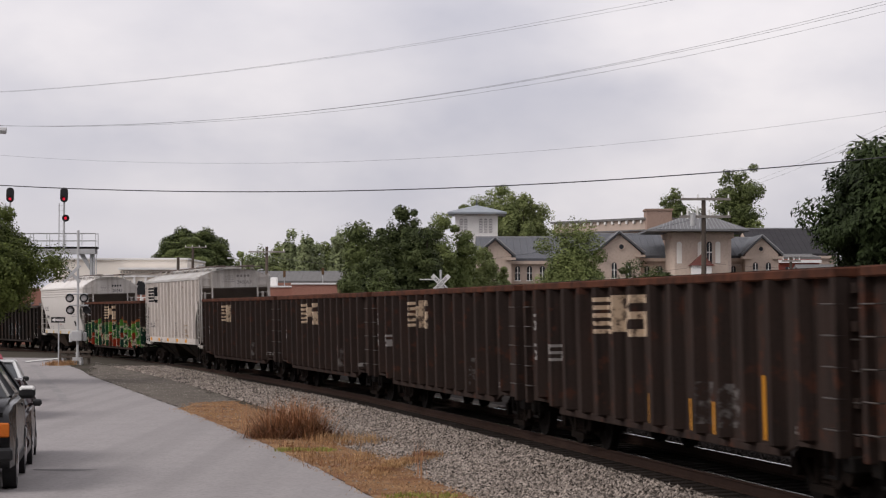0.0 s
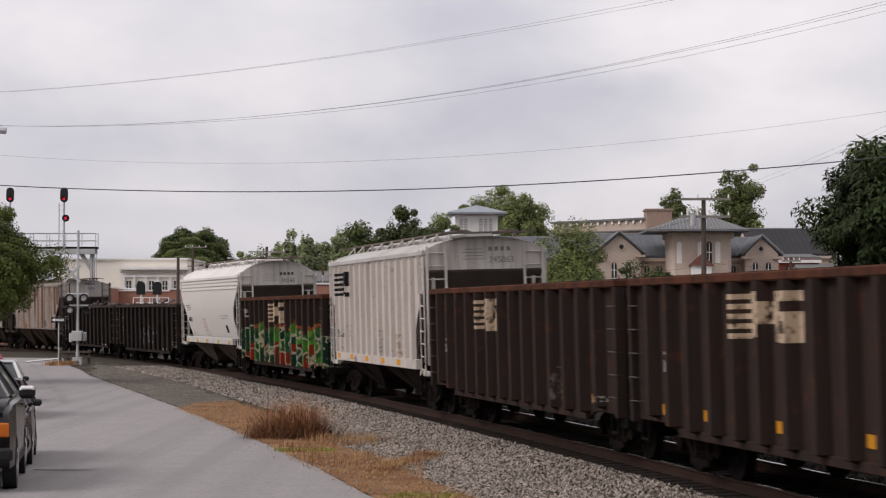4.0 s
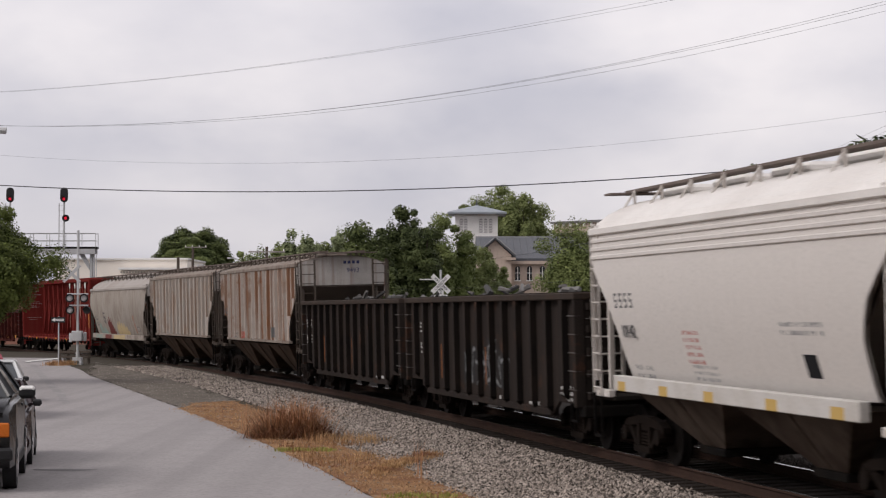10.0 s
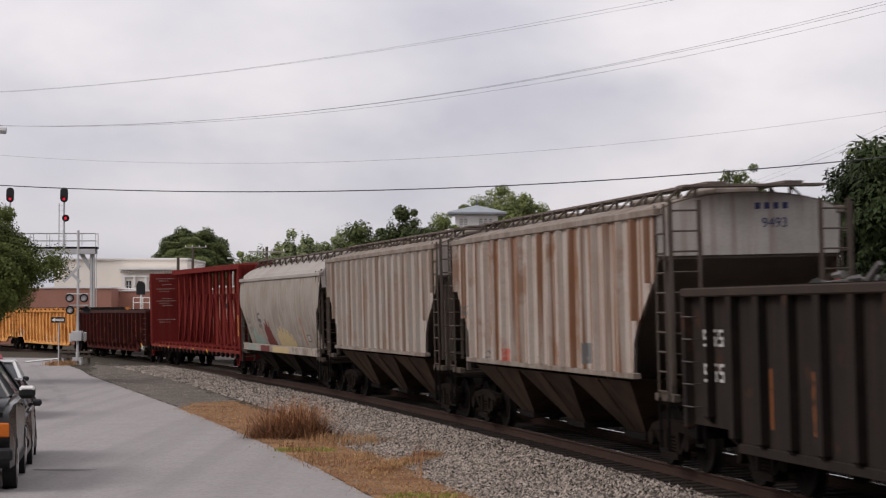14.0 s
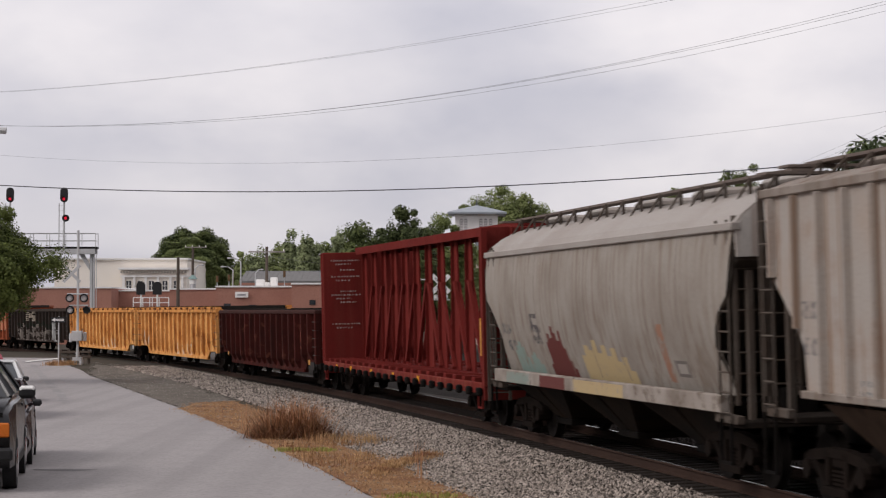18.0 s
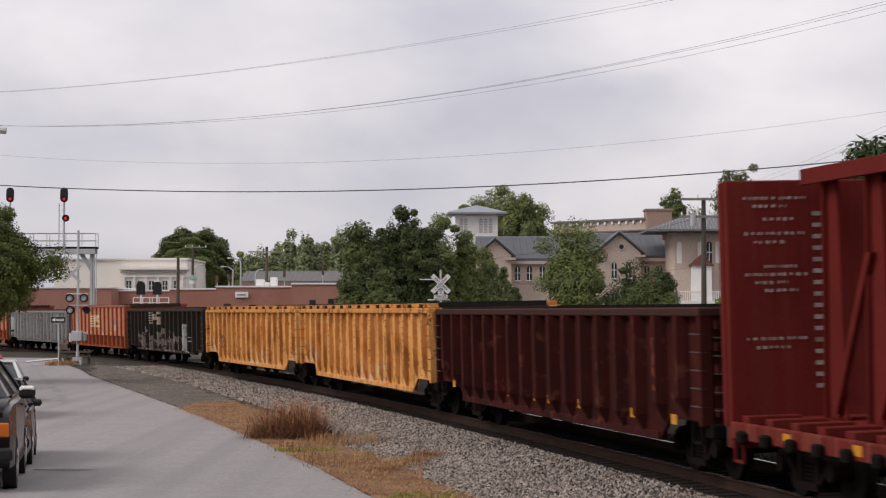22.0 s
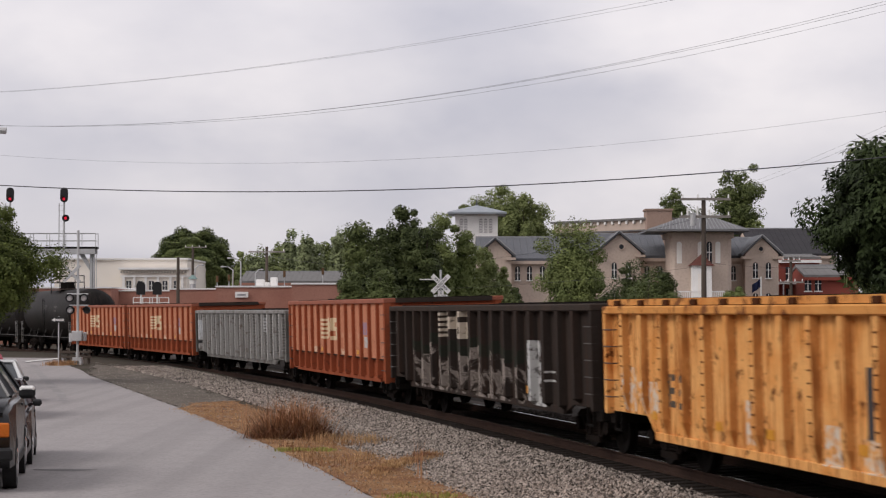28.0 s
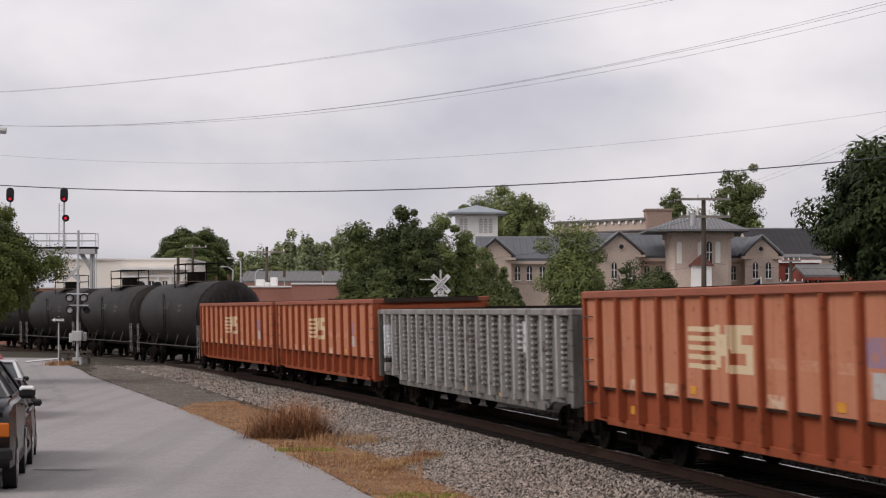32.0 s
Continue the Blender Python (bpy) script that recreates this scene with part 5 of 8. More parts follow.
white_end = paint("white_hopper_end", (0.64, 0.60, 0.56), second=(0.52, 0.48, 0.44), streak=DIRT, streak_amount=0.5)
white_roof = mat("white_hopper_roof", (0.50, 0.49, 0.47), 0.7, second=(0.36, 0.33, 0.29), blotch=0.8, amount=0.7)
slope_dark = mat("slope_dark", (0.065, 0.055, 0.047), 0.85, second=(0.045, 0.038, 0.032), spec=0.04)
covered_hopper(**span(5), sill=1.30, eave=3.90, peak=4.28, xe=[(1.1, 5.35), (2.2, 5.35), (3.1, 6.35), (3.95, 6.4)], body=white_ribbed, roof=white_roof, end_paint=white_end,
               slope=M["slope_inner"], ribs=16, rib_w=0.05, bay_paint=M["grime_shade"], bays=2, number="245063", ink=M["stencil_grey"], label="dirty white ribbed covered hopper with a black striped mark", posts=10)

# brown gondola with sprayed letters
graffiti = paint("sprayed_gondola", rects=crest(-1.7, 2.10, 2.4, 0.70, CREAM, 0.25) + stencil(-6.6, 2.3, 2, 1, 0.3, 0.3, WHITE, 0.45),
                 letters=(1.95, 0.70, [(0.010, 0.040, 0.026), (0.070, 0.215, 0.030), (0.12, 0.30, 0.05), (0.018, 0.060, 0.035), (0.035, 0.13, 0.040), (0.085, 0.25, 0.035), (0.025, 0.095, 0.035), (0.17, 0.34, 0.07)], (0.54, 0.47, 0.36), 3.3, -7.6, 7.6), low_tint=(0.26, 0.030, 0.014), **BROWN)
gondola(**span(6), top=3.02, low=0.62, high=0.80, ribs=14, body=graffiti, chord=M["rust_chord"], cut=1.6, spoon=0.06, rib=(0.25, 0.22, 0.15), corner=1.05, reflectors=[(k, 1.05, 1.22, 0.30) for k in (0, 4, 7, 9, 12)], label="brown gondola covered in green, white and red sprayed letters")

# smooth white hopper
smooth_white = paint("smooth_white_hopper", (0.62, 0.585, 0.55), sum((figure(-4.95 + 0.28 * k, 2.55, 0.17, 0.24, (0.13, 0.13, 0.13), 0.0) for k in range(4)), []) + stencil(-1.7, 2.15, 1, 5, 0.75, 0.06, (0.40, 0.16, 0.14), 0.3) + stencil(2.4, 2.3, 1, 2, 1.5, 0.06, (0.25, 0.25, 0.25), 0.35)
                     + [(3.0, 3.45, 1.65, 1.95, BLACK, 0.1)] + stencil(-4.6, 1.55, 2, 2, 0.4, 0.08, (0.25, 0.25, 0.25), 0.3) + stencil(-1.6, 1.65, 1, 3, 1.1, 0.05, (0.3, 0.3, 0.3), 0.4), second=(0.60, 0.57, 0.535), amount=0.35, blotch=0.7, streak=(0.50, 0.47, 0.43), streak_amount=0.12)
white_sill = paint("white_sill", (0.55, 0.53, 0.50), [(x, x + 0.42, 1.20, 1.36, (0.50, 0.34, 0.12), 0.1) for x in (-4.8, -2.6, -0.5, 2.0, 4.2)], second=(0.42, 0.38, 0.33))
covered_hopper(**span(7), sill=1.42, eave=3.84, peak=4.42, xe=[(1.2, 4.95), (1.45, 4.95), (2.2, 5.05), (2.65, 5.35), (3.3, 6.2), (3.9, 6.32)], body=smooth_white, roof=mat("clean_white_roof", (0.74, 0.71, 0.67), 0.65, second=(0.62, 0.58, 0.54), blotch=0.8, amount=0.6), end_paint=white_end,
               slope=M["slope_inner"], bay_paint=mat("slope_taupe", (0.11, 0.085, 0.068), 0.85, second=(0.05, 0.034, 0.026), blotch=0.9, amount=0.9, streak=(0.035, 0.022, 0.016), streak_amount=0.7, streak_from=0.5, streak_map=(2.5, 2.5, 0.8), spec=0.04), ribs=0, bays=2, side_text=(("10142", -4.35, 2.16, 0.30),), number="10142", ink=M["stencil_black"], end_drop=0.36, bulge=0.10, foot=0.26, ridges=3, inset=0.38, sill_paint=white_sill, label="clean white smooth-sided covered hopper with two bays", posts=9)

# black gondolas with scrap
BLACKISH = dict(base=(0.026, 0.0215, 0.0195), second=(0.036, 0.027, 0.0225), streak=(0.050, 0.036, 0.028), streak_amount=0.35, spots=((0.075, 0.036, 0.022), 1.6, 0.60, 0.5))
for i in (8, 9):
    body = paint("black_gondola", rects=figure(-6.4, 2.0, 0.2, 0.24, WHITE) + figure(-6.1, 2.0, 0.2, 0.24, WHITE) + figure(-6.4, 1.5, 0.2, 0.26, WHITE) + figure(-6.1, 1.5, 0.2, 0.26, WHITE) + [(x, x + 0.45, 0.72, 0.79, WHITE, 0.35) for x in (-6.9, 1.5, 4.2)] + stencil(6.6, 1.1, 1, 4, 0.4, 0.06, WHITE, 0.35)
                 + [(x, x + 0.10, 0.95, 1.75, (0.20, 0.075, 0.03), 0.45) for x in (-4.1, -2.6, 0.3, 2.9)], letters=(1.75, 0.95, [(0.03, 0.03, 0.03), (0.028, 0.026, 0.025), (0.05, 0.048, 0.045)], (0.22, 0.225, 0.23), 0.9, -1.4, 2.4) if i == 8 else None, **BLACKISH)
    # near-black flanks hold the shade between the ribs
    gondola(**span(i), top=2.83, low=0.60, high=0.86, ribs=13, body=body, chord=M["dark_chord"], cut=1.5, spoon=0.10, rib=(0.24, 0.20, 0.12), flank=M["soot_shade"], load="grey tangle of scrap metal", label="black steel gondola heaped with scrap metal")

M["dull_roof"] = mat("dull_roof", (0.27, 0.235, 0.205), 0.8, second=(0.16, 0.125, 0.10), blotch=1.5, amount=0.8, streak=(0.14, 0.07, 0.04), streak_amount=0.5, spec=0.05)
M["stencil_blue"] = mat("stencil_blue", (0.05, 0.055, 0.14), 0.8, bump=0)
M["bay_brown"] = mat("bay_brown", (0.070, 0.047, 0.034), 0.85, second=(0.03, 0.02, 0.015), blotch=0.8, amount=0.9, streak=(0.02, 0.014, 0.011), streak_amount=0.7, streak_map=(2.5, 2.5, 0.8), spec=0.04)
M["hopper_gear"] = mat("hopper_gear", (0.10, 0.083, 0.07), 0.85, second=(0.075, 0.05, 0.037), blotch=3, spec=0.05)
# two rust-streaked ribbed hoppers
RUST = (0.19, 0.075, 0.028)
for i, amount in ((10, 0.85), (11, 0.7)):
    body = paint("rust_streaked_hopper", (0.42, 0.372, 0.334) if i == 10 else (0.365, 0.33, 0.298), stencil(-6.4, 2.4, 3, 1, 0.22, 0.22, (0.15, 0.14, 0.14), 0.4) + stencil(-6.4, 1.95, 3, 1, 0.22, 0.22, (0.15, 0.14, 0.14), 0.45) + stencil(-4.3, 1.62, 1, 2, 0.4, 0.07, (0.2, 0.2, 0.2), 0.3)
                 + [(-2.6, -2.2, 1.5, 1.75, (0.42, 0.13, 0.10), 0.35), (3.3, 3.6, 1.6, 1.95, (0.16, 0.16, 0.16), 0.3)] + stencil(-1.7, 1.65, 1, 3, 0.4, 0.06, (0.2, 0.2, 0.2), 0.35) + stencil(-0.2, 1.6, 1, 3, 0.5, 0.06, (0.2, 0.2, 0.2), 0.35),
                 second=(0.36, 0.29, 0.24), amount=0.7, streak=RUST if i == 10 else (0.20, 0.115, 0.065), streak_amount=amount, streak_from=0.50 if i == 10 else 0.535, streak_soft=0.09, streak_map=(8.5, 8.5, 0.13), spots=((0.20, 0.085, 0.035), 0.6, 0.54, 0.6 if i == 10 else 0.25))
    end = paint("grey_hopper_end", (0.52, 0.49, 0.455), second=(0.30, 0.27, 0.24), streak=RUST, streak_amount=0.35)
    covered_hopper(**span(i), sill=1.48, eave=4.02, peak=4.32, xe=[(1.2, 5.95), (2.1, 6.05), (3.0, 7.2), (4.1, 7.35)], body=body, roof=M["dull_roof"], end_paint=end, sill_paint=M["dull_roof"],
                   slope=M["slope_inner"], ribs=20 if i == 10 else 18, bays=3, end_drop=0.68, gear=M["hopper_gear"], number="9493" if i == 10 else "", ink=M["stencil_blue"], bay_paint=M["bay_brown"], posts=18, sill_h=0.07,
                   label="grey ribbed covered hopper streaked with rust" if i == 10 else "grey-white ribbed covered hopper with brown stains")

# round-sided grey hopper with faded colour patches
grey_round = paint("grey_round_hopper", (0.315, 0.283, 0.248), stencil(-6.3, 2.05, 2, 1, 0.3, 0.2, (0.12, 0.12, 0.12), 0.4) + stencil(-6.1, 1.72, 2, 1, 0.3, 0.2, (0.12, 0.12, 0.12), 0.45) + stencil(-4.0, 2.1, 3, 2, 0.2, 0.12, (0.09, 0.09, 0.09), 0.45)
                   + daub(-5.7, 0.19, 1.3, (0.42, 0.52, 0.60, 0.50, 0.30, 0.16, 0.34, 0.40, 0.28, 0.18), (0.23, 0.30, 0.265), 0.30) + daub(-3.2, 0.16, 1.3, (0.20, 0.62, 0.78, 0.70, 0.92, 0.80, 0.66, 0.84, 0.52, 0.30, 0.16), (0.135, 0.045, 0.04), 0.0)
                   + daub(-0.8, 0.27, 1.3, (0.42, 0.60, 0.52, 0.70, 0.48, 0.62, 0.44, 0.58, 0.36, 0.44, 0.22), (0.44, 0.34, 0.19), 0.26) + [(4.4, 5.0, 1.5, 1.75, (0.16, 0.14, 0.13), 0.3), (4.48, 4.92, 1.55, 1.70, (0.33, 0.30, 0.27), 0.2), (3.9, 4.2, 1.4, 2.3, (0.30, 0.16, 0.11), 0.45)]
                   + figure(-3.9, 1.95, 0.5, 0.5, (0.10, 0.09, 0.09), 0.4) + [(x, x + 0.035, 1.35, 3.6, (0.20, 0.165, 0.14), 0.25) for x in (-5.1, -3.4, -1.7, 0.0, 1.7, 3.4, 5.1)],
                   second=(0.235, 0.20, 0.17), amount=0.8, blotch=0.8, streak=(0.17, 0.115, 0.08), streak_amount=0.6)
grey_sill = paint("grey_sill", (0.33, 0.29, 0.255), [(-5.8, -4.0, 1.05, 1.3, (0.22, 0.26, 0.23), 0.42), (-3.2, -1.4, 1.05, 1.3, (0.135, 0.05, 0.045), 0.15), (-0.8, 2.2, 1.05, 1.3, (0.42, 0.32, 0.18), 0.3)], second=(0.17, 0.135, 0.11), amount=0.8, spots=((0.10, 0.07, 0.05), 3.0, 0.56, 0.7))
covered_hopper(**span(12), sill=1.30, eave=3.66, peak=4.28, xe=[(1.0, 6.75), (1.35, 6.75), (2.0, 6.5), (2.4, 6.75), (2.75, 7.35), (3.7, 7.5)], body=grey_round, roof=mat("grey_roof", (0.33, 0.297, 0.268), 0.7, second=(0.27, 0.23, 0.20), blotch=0.7, amount=0.8),
               end_paint=end, slope=slope_dark, ribs=0, bays=3, bay_paint=M["grime_shade"], bulge=0.12, foot=0.28, gear=M["hopper_gear"], sill_paint=grey_sill, posts=15, label="grey round-sided covered hopper with faded colour patches")

red_paint = paint("red_centerbeam", (0.150, 0.0215, 0.018), second=(0.105, 0.016, 0.0135), streak=(0.17, 0.04, 0.03), streak_amount=0.3)
M["amber_strip"] = mat("amber_strip", AMBER, 0.5, bump=0)
cb = centerbeam(**span(13), body=red_paint, label="empty dark-red centerbeam flat car with end bulkheads")

maroon = paint("maroon_gondola", (0.062, 0.0145, 0.012), figure(-8.0, 2.0, 0.2, 0.28, WHITE, 0.05) + figure(-7.72, 2.0, 0.2, 0.28, WHITE, 0.05) + figure(-8.0, 1.46, 0.2, 0.30, WHITE, 0.05) + figure(-7.72, 1.46, 0.2, 0.30, WHITE, 0.05) + figure(-6.75, 1.46, 0.24, 0.28, (0.25, 0.2, 0.2), 0.45) + figure(-5.7, 1.45, 0.24, 0.28, (0.25, 0.2, 0.2), 0.45) + [(6.6, 7.3, 1.3, 2.1, (0.20, 0.055, 0.035), 0.62)],
               second=(0.034, 0.012, 0.010), amount=0.8, blotch=0.9, streak=(0.022, 0.012, 0.010), streak_amount=0.6, spots=((0.13, 0.045, 0.030), 2.6, 0.58, 0.6))
M["maroon_chord"] = mat("maroon_chord", (0.060, 0.027, 0.023), 0.85, second=(0.04, 0.024, 0.021), spec=0.05)
gondola(**span(14), top=2.55, low=0.56, high=0.90, ribs=17, body=maroon, chord=M["maroon_chord"], cut=1.75, rib=(0.26, 0.18, 0.19), reflectors=[(k, 0.80, 0.95, 0.26) for k in (0, 3, 5, 7, 8, 10, 13, 15)], label="dark maroon mill gondola with amber reflectors")

YELLOW = dict(base=(0.75, 0.385, 0.135), second=(0.64, 0.255, 0.065), blotch=1.8, streak=(0.30, 0.088, 0.020), streak_amount=0.85, streak_from=0.54, streak_soft=0.09, streak_map=(11.0, 11.0, 0.75), amount=0.8, spots=((0.10, 0.032, 0.013), 4.6, 0.59, 0.9, 18.0))
M["yellow_chord"] = paint("yellow_chord", (0.62, 0.29, 0.09), second=(0.50, 0.19, 0.05), blotch=2.2, amount=0.8, spots=((0.15, 0.055, 0.025), 4.0, 0.54, 0.9))
for i in (15, 16):
    at = 1.9 if i == 15 else -6.0
    body = paint("yellow_gondola", rects=([(1.5 if i == 16 else 3.5, 1.85 if i == 16 else 4.0, 1.0, 1.85, (0.06, 0.055, 0.055), 0.0)] + [(at + d + p, at + d + q, 1.05 + r, 1.05 + t, (0.09, 0.075, 0.06), 0.3) for d in ((0.0, 0.62) if i == 16 else ()) for p, q, r, t in ((0, 0.1, 0, 0.5), (0.1, 0.34, 0, 0.1), (0.1, 0.30, 0.2, 0.3), (0.1, 0.34, 0.4, 0.5))]) + [(x, x + w, z, z + h, (0.60, 0.52, 0.42), 0.60) for x, w, z, h in ((-8.2, 0.5, 0.9, 0.7), (-7.2, 0.9, 0.9, 0.5), (-2.6, 0.4, 0.7, 0.6), (0.2, 0.5, 0.62, 0.5), (1.4, 0.7, 0.62, 0.4), (3.0, 0.5, 0.62, 0.5))] + stencil(3.9, 1.7, 2, 4, 0.4, 0.2, (0.58, 0.24, 0.05), 0.45), **YELLOW)
    # flanks hold rust and the shade between the ribs
    gondola(**span(i), top=2.58, low=0.54, high=0.86, ribs=17, body=body, chord=M["yellow_chord"], cut=1.9, lip=0.11, rivets=(9, 0.03, 0.03, 0.02), rib=(0.24, 0.18, 0.11), flank=M["rust_shade_flank"], slots=9, reflectors=[(k, 0.82, 0.95, 0.26) for k in (1, 4, 6, 9, 11, 14)], label="rusty yellow gondola with riveted side ribs")

ghost = paint("ghost_lettered_gondola", rects=crest(-3.6, 1.90, 2.9, 0.60, (0.44, 0.38, 0.31), 0.30) + stencil(-8.3, 2.0, 1, 2, 0.2, 0.25, WHITE, 0.4) + stencil(-7.4, 1.75, 1, 1, 0.2, 0.22, WHITE, 0.4) + [(4.4, 5.0, 1.5, 1.75, (0.46, 0.46, 0.45), 0.50), (4.7, 5.4, 1.2, 1.95, (0.46, 0.46, 0.45), 0.50), (4.9, 5.8, 0.72, 1.3, (0.44, 0.44, 0.43), 0.50), (6.1, 6.5, 1.2, 1.24, WHITE, 0.3), (6.1, 6.5, 1.36, 1.40, WHITE, 0.3)],
              ghosts=(-6.6, 4.2, 0.70, 1.60, (0.25, 0.215, 0.19), (0.012, 0.035, 0.022)), base=(0.034, 0.027, 0.0235), second=(0.044, 0.033, 0.028), streak=(0.060, 0.032, 0.022), streak_amount=0.4)
gondola(**span(17), top=2.63, low=0.68, high=0.84, ribs=17, body=ghost, chord=M["dark_chord"], cut=1.6, spoon=0.08, rib=(0.25, 0.21, 0.15), corner=1.1, reflectors=[(0, 1.0, 1.16, 0.3), (12, 0.92, 1.06, 0.26)], label="dark brown gondola with ghostly grey-white sprayed letters")

ORANGE = dict(base=(0.30, 0.080, 0.038), second=(0.21, 0.052, 0.026), streak=(0.24, 0.075, 0.04), streak_amount=0.5, streak_from=0.48, spots=((0.14, 0.05, 0.03), 4.5, 0.59, 0.75))
SALMON = dict(base=(0.50, 0.215, 0.13), second=(0.42, 0.155, 0.085), streak=(0.33, 0.11, 0.055), streak_amount=0.5, streak_from=0.48, spots=((0.16, 0.06, 0.04), 5.0, 0.61, 0.6))
M["orange_chord"] = mat("orange_chord", (0.30, 0.095, 0.055), 0.8, second=(0.20, 0.07, 0.04), blotch=2)
PALE = (0.62, 0.50, 0.33)
for i in (18, 20, 21):
    panel_marks = (crest(-2.0, 1.65, 2.7, 0.66, PALE, 0.15) + stencil(-6.3, 1.9, 2, 1, 0.5, 0.2, (0.42, 0.20, 0.13), 0.5) + [(x, x + 0.6, 1.25, 1.42, (0.58, 0.42, 0.30), 0.5) for x in (-5.0, -3.2, 1.2)] + stencil(1.2, 1.75, 3, 1, 0.9, 0.14, (0.52, 0.28, 0.18), 0.45) + [(4.6, 5.1, 1.5, 1.8, WHITE, 0.35), (4.3, 5.0, 1.85, 2.2, (0.30, 0.20, 0.26), 0.45)])
    body = paint("orange_gondola", rects=panel_marks[:13], **ORANGE)
    skin = paint("salmon_panel", rects=panel_marks, **SALMON)
    gondola(**span(i), top=2.84, low=0.64, high=0.66, ribs=13, body=body, chord=M["orange_chord"], cut=0.5, lower_band=1.24, rib=(0.15, 0.12, 0.15), spoon=0.04, panel=skin, reflectors=[(4, 1.30, 1.42, 0.26), (9, 1.30, 1.42, 0.26), (1, 0.85, 0.98, 0.2)], label="faded orange ribbed gondola with a pale crest")

silver_marks = [(-8.9, -7.5, 1.35, 2.15, (0.62, 0.63, 0.64), 0.35), (-8.4, -7.7, 1.18, 1.3, (0.05, 0.05, 0.05), 0.2), (5.3, 6.2, 1.7, 2.3, (0.60, 0.60, 0.60), 0.4), (5.5, 6.1, 1.35, 1.6, (0.04, 0.04, 0.04), 0.2)]
# sheet behind the ribs darker: dirt, and shade of the gaps put into colour
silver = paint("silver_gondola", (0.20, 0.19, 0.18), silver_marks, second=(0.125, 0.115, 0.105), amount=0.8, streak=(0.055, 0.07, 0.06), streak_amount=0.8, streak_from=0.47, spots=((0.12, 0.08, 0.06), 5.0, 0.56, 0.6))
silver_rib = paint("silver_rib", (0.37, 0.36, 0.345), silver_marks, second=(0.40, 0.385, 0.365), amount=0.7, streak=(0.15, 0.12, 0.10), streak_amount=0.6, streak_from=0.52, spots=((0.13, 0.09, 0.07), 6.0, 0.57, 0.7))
M["silver_chord"] = mat("silver_chord", (0.25, 0.24, 0.23), 0.7, second=(0.11, 0.09, 0.075), blotch=2.5, amount=0.9)
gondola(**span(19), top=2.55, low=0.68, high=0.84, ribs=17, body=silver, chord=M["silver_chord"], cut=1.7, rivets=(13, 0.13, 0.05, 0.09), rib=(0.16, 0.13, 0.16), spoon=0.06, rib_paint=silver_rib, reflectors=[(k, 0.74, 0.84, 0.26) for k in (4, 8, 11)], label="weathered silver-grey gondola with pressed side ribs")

tank_black = paint("black_tank", (0.014, 0.0125, 0.012), stencil(-1.0, 2.6, 4, 1, 0.25, 0.3, (0.10, 0.095, 0.09), 0.35) + stencil(2.6, 2.7, 2, 2, 0.3, 0.12, (0.12, 0.11, 0.1), 0.4), second=(0.03, 0.025, 0.022), streak=(0.05, 0.04, 0.033), streak_amount=0.4, rough=0.55, spec=0.08)
for i in (22, 23, 24):
    tank_car(**span(i), body=tank_black, label="black tank car with a railed top platform")
tank_car(rear=GAPS[25] - 16.4, front=GAPS[25], body=tank_black, label="black tank car with a railed top platform")


# ---- trees ----
M["bark"] = mat("bark", (0.075, 0.058, 0.045), 0.95, second=(0.045, 0.036, 0.03), blotch=4, bump=0.6)


def leaf_mat(name, base, second):
    return mat(name, base, 0.6, second=second, blotch=0.5, amount=0.9, grain_amount=0, bump=0, island=0.22, spec=0.12)


M["leaf_dark"] = leaf_mat("leaf_dark", (0.125, 0.150, 0.052), (0.055, 0.074, 0.030))
M["leaf_mid"] = leaf_mat("leaf_mid", (0.19, 0.222, 0.075), (0.105, 0.135, 0.048))
M["leaf_light"] = leaf_mat("leaf_light", (0.205, 0.235, 0.09), (0.13, 0.16, 0.06))
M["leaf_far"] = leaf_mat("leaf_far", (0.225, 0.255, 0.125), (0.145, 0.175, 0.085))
M["leaf_near"] = leaf_mat("leaf_near", (0.040, 0.058, 0.020), (0.018, 0.027, 0.010))
M["leaf_corner"] = leaf_mat("leaf_corner", (0.115, 0.140, 0.036), (0.055, 0.072, 0.020))
M["leaf_deep"] = leaf_mat("leaf_deep", (0.078, 0.096, 0.034), (0.034, 0.046, 0.019))


